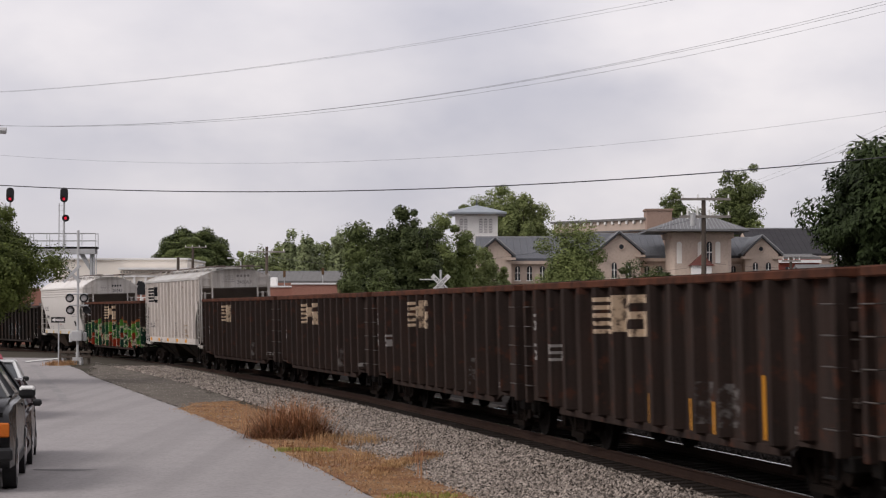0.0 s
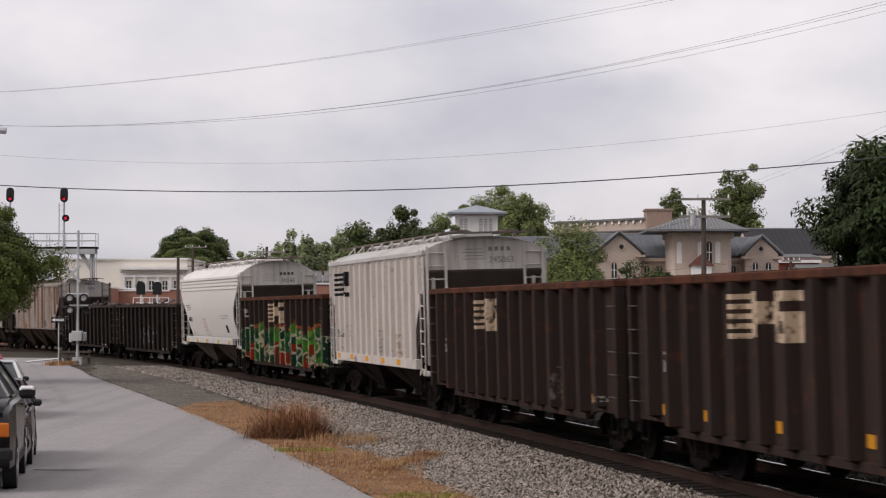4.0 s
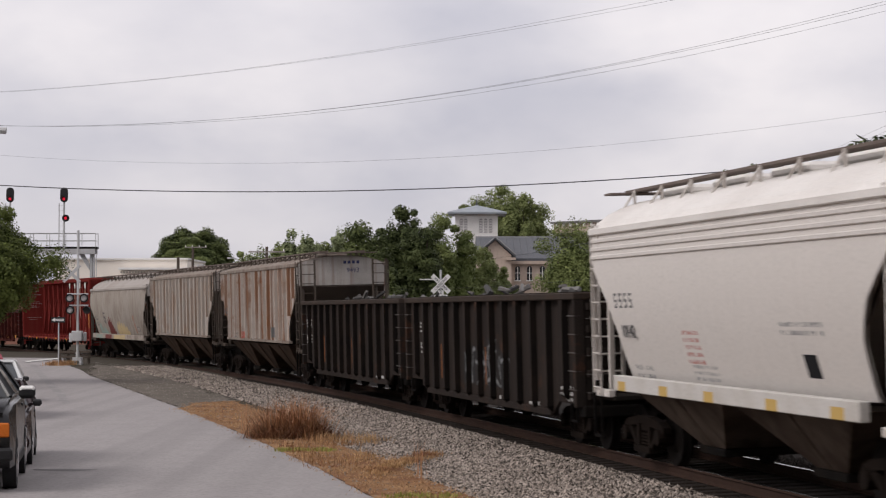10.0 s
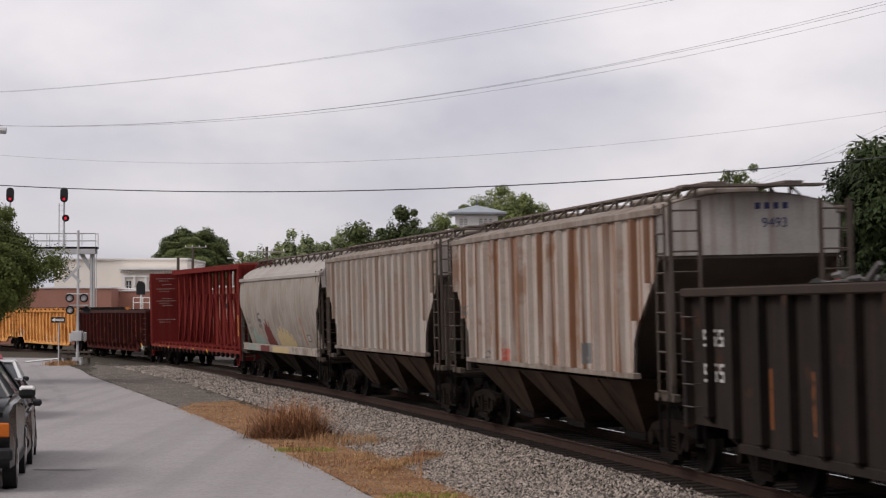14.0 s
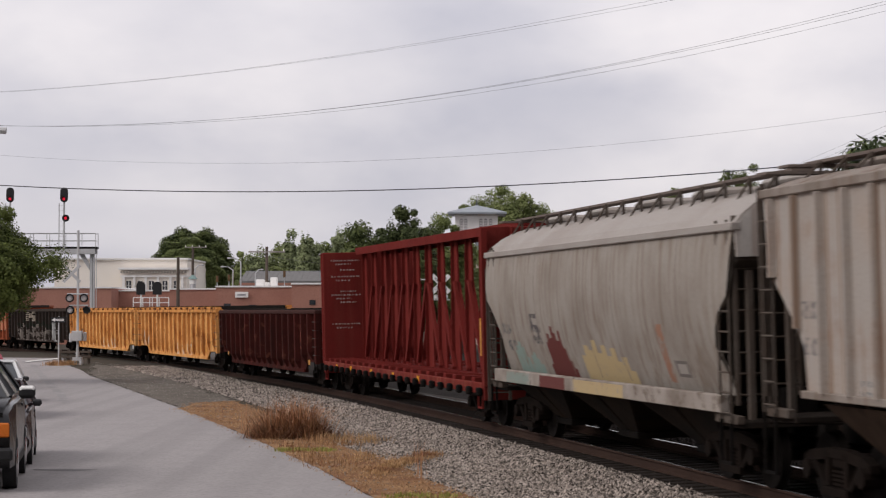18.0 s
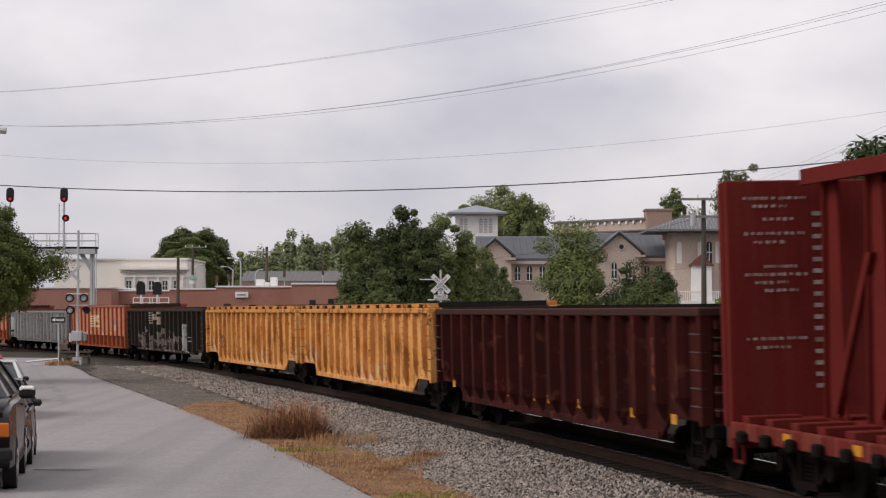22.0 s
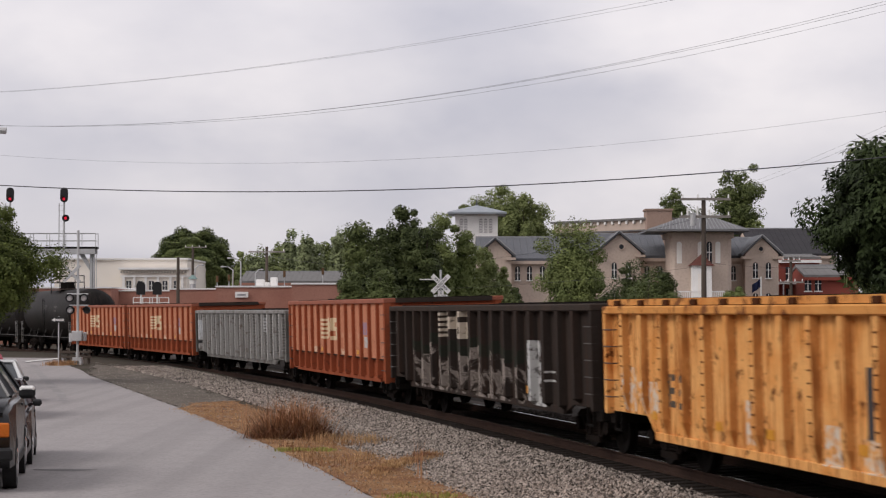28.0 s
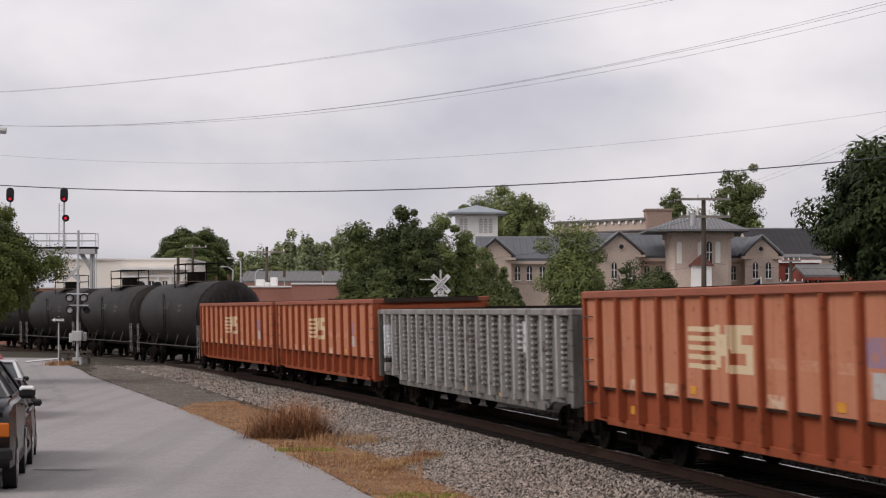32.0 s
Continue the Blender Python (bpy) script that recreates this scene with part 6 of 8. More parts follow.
def tree(x, y, height, crown, leaves, size, material, label, seed, base=0.25, clumps=46, long=1.5, droop=0.3, squash=1.0, ragged=0.3, trunk=None, low=None, fill=0.0):
    """A tapered trunk with limbs and a crown of many leaves in uneven clumps. crown: its half-widths (x, y)."""
    g = np.random.RandomState(seed)
    clumps, leaves, size, height = int(clumps * 2.0), int(leaves * 3.0), size * 0.60, height * 1.05
    z0 = ground_z(x, y)
    ob = thing("tree", label, "tree", m=Matrix.Translation((x, y, z0)))
    r = trunk or height * 0.022
    zc0 = height * base if low is None else low
    bm = bmesh.new()
    tube(bm, (0, 0, -0.1), (g.normal(0, 0.1), g.normal(0, 0.1), zc0 + 0.2 * height), r, 8, r * 0.7)
    tube(bm, (0, 0, zc0 + 0.15 * height), (g.normal(0, 0.3), g.normal(0, 0.3), height * 0.86), r * 0.7, 7, r * 0.15)
    cz, hz = (zc0 + height) / 2, (height - zc0) / 2
    centres = []
    while len(centres) < clumps:
        q = g.uniform(-1, 1, 3)
        d = np.linalg.norm(q)
        if 0.25 < d < 1.0:
            q = q * (0.84 + ragged * g.uniform(-0.45, 0.35))
            centres.append((q[0] * crown[0], q[1] * crown[1], cz + q[2] * hz * squash))
    centres = np.array(centres)
    for c in centres[::2]:
        start = np.array((0, 0, zc0 + (c[2] - zc0) * 0.45))
        tube(bm, tuple(start), tuple(start + (c - start) * 0.7), r * 0.28, 5, r * 0.05)
    part("trunk", bm, M["bark"], ob)
    cr = (crown[0] + crown[1] + hz) / 3
    w = g.randint(0, clumps, leaves)
    rad = cr * (0.13 + 0.24 * g.uniform(0, 1, clumps) ** 1.5)[w]
    dirs = g.normal(0, 1, (leaves, 3))
    dirs /= np.linalg.norm(dirs, axis=1)[:, None]
    p = centres[w] + dirs * (rad * g.uniform(0.2, 1.0, leaves) ** 0.5)[:, None] * np.array((1.0, 1.0, 0.8))
    p[:, 2] = np.maximum(p[:, 2], 0.15)
    if fill:
        k = int(leaves * fill)
        q = g.normal(0, 1, (k, 3))
        q /= np.linalg.norm(q, axis=1)[:, None]
        wave = 0.86 + 0.10 * np.sin(q[:, 0] * 9 + seed) * np.sin(q[:, 2] * 8) + 0.08 * np.sin(q[:, 1] * 15 + q[:, 2] * 17)
        q = q * (wave * g.uniform(0.55, 1.0, k) ** 0.5)[:, None]
        p = np.vstack([p, q * np.array((crown[0], crown[1], hz * squash)) + np.array((0, 0, cz))])
        leaves += k
    want = height / 1.05
    p[:, 2] = zc0 + (p[:, 2] - zc0) * (want - zc0) / (np.percentile(p[:, 2], 99.97) - zc0)
    for k in (0, 1):
        p[:, k] *= crown[k] / np.percentile(np.abs(p[:, k]), 99.7)
    p[:, 2] = np.maximum(p[:, 2], 0.15)
    face = np.vstack([dirs, q / (np.linalg.norm(q, axis=1)[:, None] + 1e-6)]) if fill else dirs
    face = face * 0.9 + np.array((0, 0, 0.45)) + g.normal(0, 0.42, (leaves, 3))
    u = g.normal(0, 1, (leaves, 3))
    u[:, 2] = u[:, 2] * 0.6 - droop
    u -= face * ((u * face).sum(axis=1) / (face * face).sum(axis=1))[:, None]
    u /= np.linalg.norm(u, axis=1)[:, None]
    v = np.cross(face, u)
    v /= np.linalg.norm(v, axis=1)[:, None] + 1e-6
    ln = (size * g.uniform(0.6, 1.3, leaves))[:, None]
    verts = np.stack([p - u * ln * 0.5 * long, p + v * ln * 0.42, p + u * ln * 0.5 * long, p - v * ln * 0.42], 1).reshape(-1, 3)
    k = np.arange(leaves) * 4
    me = raw("crown", verts.tolist(), np.column_stack([k, k + 1, k + 2, k + 3]).tolist(), material)
    part("crown", me, None, ob, kind="stuff")
    return ob


# the near tree beyond the track, with long drooping leaves
tree(13.0, 56, 7.5, (2.8, 2.3), 24000, 0.13, M["leaf_near"], "leafy dark green tree with long drooping leaves", 31, low=3.1, clumps=75, long=2.6, droop=0.9, ragged=0.95, fill=0.6)
tree(14.27, 61, 8.2, (2.6, 2.4), 4500, 0.30, M["leaf_dark"], "tall dark green tree behind the track", 32, clumps=50, long=2.4, droop=0.8)
tree(14.0, 63, 4.0, (1.4, 1.2), 5000, 0.16, M["leaf_near"], "dark green shrub behind the track", 34, low=0.2, clumps=30, fill=0.3)
tree(17.2, 67, 5.2, (2.7, 2.0), 7000, 0.18, M["leaf_near"], "dark green thicket behind the track", 35, low=0.2, clumps=40, fill=0.3)
tree(34.0, 150, 5.8, (4.6, 2.0), 6000, 0.22, M["leaf_deep"], "dark green hedge trees beyond the houses", 36, low=0.2, clumps=44, fill=0.4)
# the tree at the street corner
tree(-17.75, 76, 6.8, (3.3, 2.6), 28000, 0.12, M["leaf_corner"], "green street tree with a broad low crown", 33, base=0.28, clumps=64, ragged=0.75, fill=0.8)
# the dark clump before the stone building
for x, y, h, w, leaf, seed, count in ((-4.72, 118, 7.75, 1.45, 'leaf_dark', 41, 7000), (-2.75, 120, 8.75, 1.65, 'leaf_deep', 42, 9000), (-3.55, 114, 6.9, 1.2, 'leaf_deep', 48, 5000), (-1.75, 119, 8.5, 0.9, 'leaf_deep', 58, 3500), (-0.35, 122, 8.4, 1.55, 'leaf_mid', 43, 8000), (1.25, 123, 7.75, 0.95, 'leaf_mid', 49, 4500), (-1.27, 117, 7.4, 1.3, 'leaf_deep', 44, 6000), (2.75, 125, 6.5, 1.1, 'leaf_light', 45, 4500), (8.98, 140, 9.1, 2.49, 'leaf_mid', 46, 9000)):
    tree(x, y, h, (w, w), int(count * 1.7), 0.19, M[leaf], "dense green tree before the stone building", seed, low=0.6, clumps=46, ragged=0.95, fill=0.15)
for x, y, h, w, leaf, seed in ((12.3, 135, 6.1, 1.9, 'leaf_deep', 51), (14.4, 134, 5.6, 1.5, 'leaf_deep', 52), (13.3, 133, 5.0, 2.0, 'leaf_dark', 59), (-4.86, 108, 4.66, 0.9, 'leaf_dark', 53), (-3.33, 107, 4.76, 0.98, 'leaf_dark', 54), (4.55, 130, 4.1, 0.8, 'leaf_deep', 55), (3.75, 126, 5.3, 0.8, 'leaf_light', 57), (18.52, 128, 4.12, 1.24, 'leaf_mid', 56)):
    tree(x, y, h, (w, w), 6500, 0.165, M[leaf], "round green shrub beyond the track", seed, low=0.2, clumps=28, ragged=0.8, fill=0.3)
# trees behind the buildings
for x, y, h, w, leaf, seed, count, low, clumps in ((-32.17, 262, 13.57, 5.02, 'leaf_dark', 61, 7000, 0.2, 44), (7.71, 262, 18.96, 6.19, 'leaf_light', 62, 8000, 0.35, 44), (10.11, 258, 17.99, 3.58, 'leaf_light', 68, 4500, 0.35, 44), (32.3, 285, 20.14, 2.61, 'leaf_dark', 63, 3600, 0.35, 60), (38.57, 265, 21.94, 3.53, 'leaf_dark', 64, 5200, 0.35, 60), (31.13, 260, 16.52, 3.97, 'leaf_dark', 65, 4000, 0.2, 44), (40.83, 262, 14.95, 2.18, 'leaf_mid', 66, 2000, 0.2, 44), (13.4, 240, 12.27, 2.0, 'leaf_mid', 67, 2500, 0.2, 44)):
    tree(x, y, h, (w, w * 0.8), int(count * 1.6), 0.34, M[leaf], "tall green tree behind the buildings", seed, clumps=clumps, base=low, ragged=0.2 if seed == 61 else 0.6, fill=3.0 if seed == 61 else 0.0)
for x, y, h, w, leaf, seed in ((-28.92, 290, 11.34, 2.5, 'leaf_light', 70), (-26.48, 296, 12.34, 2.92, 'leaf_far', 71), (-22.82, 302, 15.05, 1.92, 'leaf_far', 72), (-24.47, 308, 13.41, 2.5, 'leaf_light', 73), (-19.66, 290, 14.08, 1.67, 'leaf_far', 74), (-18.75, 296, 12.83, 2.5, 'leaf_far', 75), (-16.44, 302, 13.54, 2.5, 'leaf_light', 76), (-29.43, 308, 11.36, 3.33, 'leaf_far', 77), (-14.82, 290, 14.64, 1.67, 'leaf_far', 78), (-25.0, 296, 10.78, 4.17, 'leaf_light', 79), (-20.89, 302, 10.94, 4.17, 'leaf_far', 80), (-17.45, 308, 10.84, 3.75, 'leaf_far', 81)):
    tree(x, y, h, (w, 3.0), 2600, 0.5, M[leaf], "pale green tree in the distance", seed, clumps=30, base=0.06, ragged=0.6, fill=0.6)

# ---- the stone building with its tower ----
M["stucco"] = mat("stucco", (0.56, 0.45, 0.375), 0.9, second=(0.47, 0.375, 0.31), blotch=0.5, amount=0.6, grain=6)
M["slate"] = mat("slate", (0.10, 0.104, 0.115), 0.7, second=(0.07, 0.073, 0.082), blotch=1.0, streak=(0.17, 0.175, 0.185), streak_amount=0.5)
M["tower_slate"] = mat("tower_slate", (0.165, 0.165, 0.17), 0.7, second=(0.12, 0.12, 0.125), blotch=1.0, streak=(0.21, 0.21, 0.215), streak_amount=0.5)
M["roof_line"] = mat("roof_line", (0.30, 0.30, 0.305), 0.7, second=(0.22, 0.22, 0.225))
M["window_dark"] = mat("window_dark", (0.03, 0.034, 0.04), 0.12, second=(0.05, 0.055, 0.06), bump=0, spec=0.6)
M["red_tile"] = mat("red_tile", (0.20, 0.075, 0.06), 0.8)
M["brick"] = mat("brick", (0.36, 0.175, 0.13), 0.9, second=(0.29, 0.135, 0.10), blotch=0.7, grain=7)
M["red_brick"] = mat("red_brick", (0.27, 0.065, 0.045), 0.9, second=(0.20, 0.05, 0.04), blotch=0.7)
M["brown_brick"] = mat("brown_brick", (0.33, 0.235, 0.185), 0.9, second=(0.26, 0.18, 0.14), blotch=0.6)
M["cream_wall"] = mat("cream_wall", (0.87, 0.81, 0.725), 0.85, second=(0.79, 0.73, 0.65), blotch=0.3, amount=0.5)
M["roof_grey"] = mat("roof_grey", (0.17, 0.165, 0.16), 0.9, second=(0.12, 0.115, 0.11))


def window(parent, x, y, z, w, h, arched=False, shutter=False, frame=True):
    """A window on a wall that faces the track: a reveal, a frame and a dark pane, or white shutters."""
    out = [(x - w / 2, z), (x + w / 2, z), (x + w / 2, z + h)]
    if arched:
        out = out[:2] + [(x + w / 2 * math.cos(a), z + h - w / 2 + w / 2 * math.sin(a)) for a in np.linspace(0, math.pi, 9)]
    else:
        out.append((x - w / 2, z + h))
    win = part("window", extrude(bmesh.new(), out, "y", y - 0.05, y + 0.02), M["white_paint"] if shutter else M["window_dark"], parent, "white louvred shutters" if shutter else "")
    if shutter:
        bm = bmesh.new()
        for k in range(10):
            box(bm, x - w * 0.42, x + w * 0.42, y - 0.075, y - 0.052, z + h * (0.06 + 0.085 * k), z + h * (0.10 + 0.085 * k))
        part("louvre", bm, M["cream_wall"], win)
    elif frame:
        part("window_bar", boxes((x - 0.035, x + 0.035, y - 0.07, y - 0.052, z, z + h * 0.95), (x - w / 2, x + w / 2, y - 0.071, y - 0.053, z + h * 0.48, z + h * 0.53)), M["white_paint"], win)
        part("window_sill", boxes((x - w / 2 - 0.08, x + w / 2 + 0.08, y - 0.14, y + 0.02, z - 0.10, z - 0.004)), M["white_paint"], win)
    return win


def gabled_block(parent, x0, x1, y0, y1, z_eave, z_ridge, wall, roof, ridge_axis="x", over=0.35):
    """Walls with a pitched roof. ridge_axis x: the eave faces the track; y: the gable does."""
    g = ground_z((x0 + x1) / 2, y0)
    if ridge_axis == "x":
        part("wall", boxes((x0, x1, y0, y1, g, z_eave)), wall, parent)
        ym = (y0 + y1) / 2
        bm = bmesh.new()
        extrude(bm, [(y0 - over, z_eave - 0.05), (ym, z_ridge), (y1 + over, z_eave - 0.05), (y1 + over, z_eave + 0.15), (ym, z_ridge + 0.2), (y0 - over, z_eave + 0.15)], "x", x0 - 0.1, x1 + 0.1)
        slab = part("roof", bm, roof, parent)
        for x in np.arange(x0 + 0.3, x1, 0.55):
            part("roof_seam", tubes([((x, y0 - over, z_eave + 0.16), (x, ym, z_ridge + 0.21))], 0.022, 4), roof, slab)
        part("ridge_cap", boxes((x0 - 0.1, x1 + 0.1, ym - 0.12, ym + 0.12, z_ridge + 0.15, z_ridge + 0.27)), M["roof_line"], slab)
        bm = bmesh.new()
        extrude(bm, [(y0, z_eave), (y1, z_eave), (ym, z_ridge - 0.02)], "x", x0, x1)
        part("gable_wall", bm, wall, parent)
    else:
        xm = (x0 + x1) / 2
        bm = bmesh.new()
        extrude(bm, [(x0, g), (x1, g), (x1, z_eave), (xm, z_ridge - 0.05), (x0, z_eave)], "y", y0, y1)
        part("wall", bm, wall, parent)
        bm = bmesh.new()
        extrude(bm, [(x0 - over, z_eave - 0.18), (xm, z_ridge), (x1 + over, z_eave - 0.18), (x1 + over, z_eave + 0.05), (xm, z_ridge + 0.22), (x0 - over, z_eave + 0.05)], "y", y0 - over, y1)
        part("roof", bm, roof, parent)
    if ridge_axis == "y":
        xm = (x0 + x1) / 2
        bm = bmesh.new()
        for xe_ in (x0 - over, x1 + over):
            tube(bm, (xe_, y0 - over - 0.01, z_eave + 0.02), (xm, y0 - over - 0.01, z_ridge + 0.19), 0.05, 5)
        part("gable_trim", bm, M["roof_line"], parent)
    if ridge_axis == "x":
        part("eave_trim", boxes((x0 - 0.1, x1 + 0.1, y0 - over - 0.02, y0 - over + 0.12, z_eave - 0.32, z_eave - 0.07)), wall, parent)
    else:
        for xa, xb in ((x0 - over, x0 + 0.5), (x1 - 0.5, x1 + over)):
            part("eave_return", boxes((xa, xb, y0 - over - 0.02, y0 - 0.02, z_eave - 0.4, z_eave - 0.2)), wall, parent)


def oculus(parent, x, y, z, r):
    bm = bmesh.new()
    tube(bm, (x, y - 0.06, z), (x, y + 0.02, z), r, 16)
    w = part("round_window", bm, M["window_dark"], parent)
    bm = bmesh.new()
    for k in range(16):
        a, b = 2 * math.pi * k / 16, 2 * math.pi * (k + 1) / 16
        tube(bm, (x + r * math.cos(a), y - 0.07, z + r * math.sin(a)), (x + r * math.cos(b), y - 0.07, z + r * math.sin(b)), 0.05, 5)
    part("window_rim", bm, M["stucco"], w)


hall = thing("stone_hall", "tan stucco hall with slate roofs and an eight-sided tower", "building")
gabled_block(hall, 2.87, 11.84, 166.5, 178, 6.66, 8.57, M["stucco"], M["slate"])
gabled_block(hall, 2.93, 5.55, 165.0, 173, 7.04, 8.32, M["stucco"], M["slate"], "y")
gabled_block(hall, 11.84, 18.32, 166.5, 178, 6.89, 8.86, M["stucco"], M["slate"])
gabled_block(hall, 12.56, 16.04, 165.0, 173, 7.27, 8.82, M["stucco"], M["slate"], "y")
gabled_block(hall, 23.1, 27.3, 166.5, 178, 6.89, 8.52, M["stucco"], M["slate"])
gabled_block(hall, 24.52, 27.23, 165.0, 173, 7.13, 8.5, M["stucco"], M["slate"], "y")
oculus(hall, 14.48, 165.0, 7.72, 0.24)
oculus(hall, 25.8, 165.0, 7.54, 0.22)
for x in (6.11, 7.08, 8.14, 16.7, 17.76, 23.77):
    window(hall, x, 166.5, 5.04, 0.40, 1.15, True)
for x in (13.89, 15.03, 25.35, 26.4):
    window(hall, x, 165.0, 5.2, 0.40, 1.25, True)
    window(hall, x, 165.0, 3, 0.40, 0.95, True)

# the tower: eight walls, a wide hipped roof, shuttered arched windows and a porch
tx, ty, tr = 20.62, 164.6, 2.42
tz0, tz1, tz2 = -0.34, 8.88, 10.29
octo = [(tx + a * tr, ty + b * tr) for a, b in ((1, 0.88), (0.88, 1), (-0.88, 1), (-1, 0.88), (-1, -0.88), (-0.88, -1), (0.88, -1), (1, -0.88))]
part("tower_wall", extrude(bmesh.new(), octo, "z", tz0, tz1), M["stucco"], hall)
bm = bmesh.new()
wide = [(tx - 0.35 + a * 4.1, ty + b * 4.1) for a, b in ((1, 0.8), (0.8, 1), (-0.8, 1), (-1, 0.8), (-1, -0.8), (-0.8, -1), (0.8, -1), (1, -0.8))]
lo, hi = [bm.verts.new((x, y, tz1 - 0.05)) for x, y in wide], [bm.verts.new((x, y, tz1 + 0.10)) for x, y in wide]
cap = [bm.verts.new((tx + (x - tx) * 0.16, ty + (y - ty) * 0.16, tz2)) for x, y in wide]
for k in range(8):
    q = (k + 1) % 8
    bm.faces.new((lo[k], lo[q], hi[q], hi[k])), bm.faces.new((hi[k], hi[q], cap[q], cap[k]))
bm.faces.new(cap), bm.faces.new(lo[::-1])
tower_roof = part("tower_roof", bm, M["tower_slate"], hall)
for x in np.arange(-3.0, 3.01, 0.3):
    y0, k = ty - 4.1, max(0.16, abs(x) / 4.1 * 1.0)
    part("roof_seam", tubes([((tx - 0.35 + x, y0 - 0.01, tz1 + 0.12), (tx - 0.35 + x * 0.9 if abs(x) > 0.6 else tx + x, ty - 4.1 * k, tz1 + 0.12 + (tz2 - tz1 - 0.10) * (1 - k) / 0.84))], 0.03, 4), M["roof_line"], tower_roof)
part("roof_cap", boxes((tx - 0.9, tx + 0.6, ty - 0.75, ty + 0.7, tz2 - 0.02, tz2 + 0.10)), M["roof_line"], tower_roof)
for px_, h in ((-1.0, 0.5), (-0.2, 0.62), (0.75, 0.35)):
    part("roof_vent", tubes([((tx + px_, ty - 1.6, tz2 - 0.6), (tx + px_, ty - 1.6, tz2 + h))], 0.08, 8), M["white_paint"], tower_roof)
part("tower_cornice", extrude(bmesh.new(), [(tx + (x - tx) * 1.08, ty + (y - ty) * 1.08) for x, y in octo], "z", tz1 - 0.55, tz1 - 0.10), M["stucco"], hall)
yf = ty - tr
for x, sh in ((20.52, True), (21.24, False), (21.93, True), (18.85, True)):
    window(hall, x, yf, 6.3, 0.40 if sh else 0.42, 1.75, True, sh)
bm = bmesh.new()
px0, px1 = 19.75, 21.3
extrude(bm, [(px0 - 0.2, 6.11), (px1 + 0.2, 6.11), ((px0 + px1) / 2, 7)], "y", yf - 1.2, yf - 0.01)
part("porch_roof", bm, M["red_tile"], hall)
part("porch_wall", boxes((px0, px1, yf - 1.0, yf - 0.02, -0.34, 6.11)), M["white_paint"], hall)
window(hall, (px0 + px1) / 2, yf - 1.0, 3.34, 0.75, 2.4, True, True)
bm = bmesh.new()
for k in range(24):
    x = 18.29 + (22 - 18.29) * k / 23
    box(bm, x - 0.03, x + 0.03, 158.97, 159.03, 3.31, 4.0)
box(bm, 18.29, 22, 158.95, 159.05, 3.97, 4.08)
part("balustrade", bm, M["white_paint"], hall, "white railing", kind="stuff")
part("terrace", boxes((18.2, 22.08, 158.9, 161.5, -0.34, 3.31)), M["white_paint"], hall)

belfry = thing("belfry", "white louvred belfry with a low hipped roof", "tower")
bx0, bx1, by = 1.22, 5.39, 200.0
part("wall", boxes((bx0, bx1, by, by + 4.2, -0.34, 12.06)), M["white_paint"], belfry)
bm = bmesh.new()
ex0, ex1, ez, az = 0.44, 6.25, 12.18, 13.06
lo = [bm.verts.new(v) for v in ((ex0, by - 0.9, ez - 0.12), (ex1, by - 0.9, ez - 0.12), (ex1, by + 5.1, ez - 0.12), (ex0, by + 5.1, ez - 0.12))]
hi = [bm.verts.new((v.co.x, v.co.y, ez + 0.06)) for v in lo]
ap = bm.verts.new(((ex0 + ex1) / 2, by + 2.1, az))
for k in range(4):
    bm.faces.new((lo[k], lo[(k + 1) % 4], hi[(k + 1) % 4], hi[k])), bm.faces.new((hi[k], hi[(k + 1) % 4], ap))
bm.faces.new(lo[::-1])
part("roof", bm, mat("pale_slate", (0.30, 0.33, 0.36), 0.6, second=(0.24, 0.26, 0.29)), belfry)
bm = bmesh.new()
tube(bm, ((ex0 + ex1) / 2, by + 2.1, az - 0.1), ((ex0 + ex1) / 2, by + 2.1, az + 0.55), 0.12, 8, 0.03)
part("finial", bm, M["slate"], belfry)
M["louvre_grey"] = mat("louvre_grey", (0.40, 0.385, 0.38), 0.8, second=(0.28, 0.27, 0.27), blotch=4)
for x in (1.80, 2.22, 3.72, 4.20, 4.68):
    win = part("window", extrude(bmesh.new(), [(x - 0.17, 10.2), (x + 0.17, 10.2)] + [(x + 0.17 * math.cos(a), 11.45 + 0.17 * math.sin(a)) for a in np.linspace(0, math.pi, 7)], "y", by - 0.03, by + 0.02), M["louvre_grey"], belfry, "grey louvred opening")
    part("louvre", boxes(*[(x - 0.15, x + 0.15, by - 0.06, by - 0.033, 10.28 + 0.16 * k, 10.34 + 0.16 * k) for k in range(8)]), M["white_paint"], win)
for z in (9.75, 11.85):
    part("string_course", boxes((bx0 - 0.08, bx1 + 0.08, by - 0.08, by - 0.004, z, z + 0.12)), M["white_paint"], belfry)
for x in (bx0 + 0.12, 2.98, bx1 - 0.12):
    part("pilaster", boxes((x - 0.12, x + 0.12, by - 0.05, by - 0.003, 8.0, 11.84)), M["white_paint"], belfry)

# ---- lesser buildings ----
flat = thing("flat_brick_block", "brown brick block with a flat parapet roof and chimney", "building")
block = Matrix.Translation((12.1, 219, 0)) @ Matrix.Rotation(radians(-50), 4, "Z")
part("wall", boxes((0, 15.0, 0, 9, -0.34, 10.9)), M["brown_brick"], flat, m=block)
part("parapet", boxes((-0.1, 15.1, -0.12, 9, 10.904, 11.9)), mat("parapet_stone", (0.50, 0.40, 0.335), 0.9, second=(0.40, 0.32, 0.26), blotch=0.6), flat, m=block)
part("cornice", boxes((-0.35, 15.3, -0.4, 9.2, 11.904, 12.12), (-0.2, 15.2, -0.28, 9.1, 10.75, 10.9)), M["roof_grey"], flat, m=block)
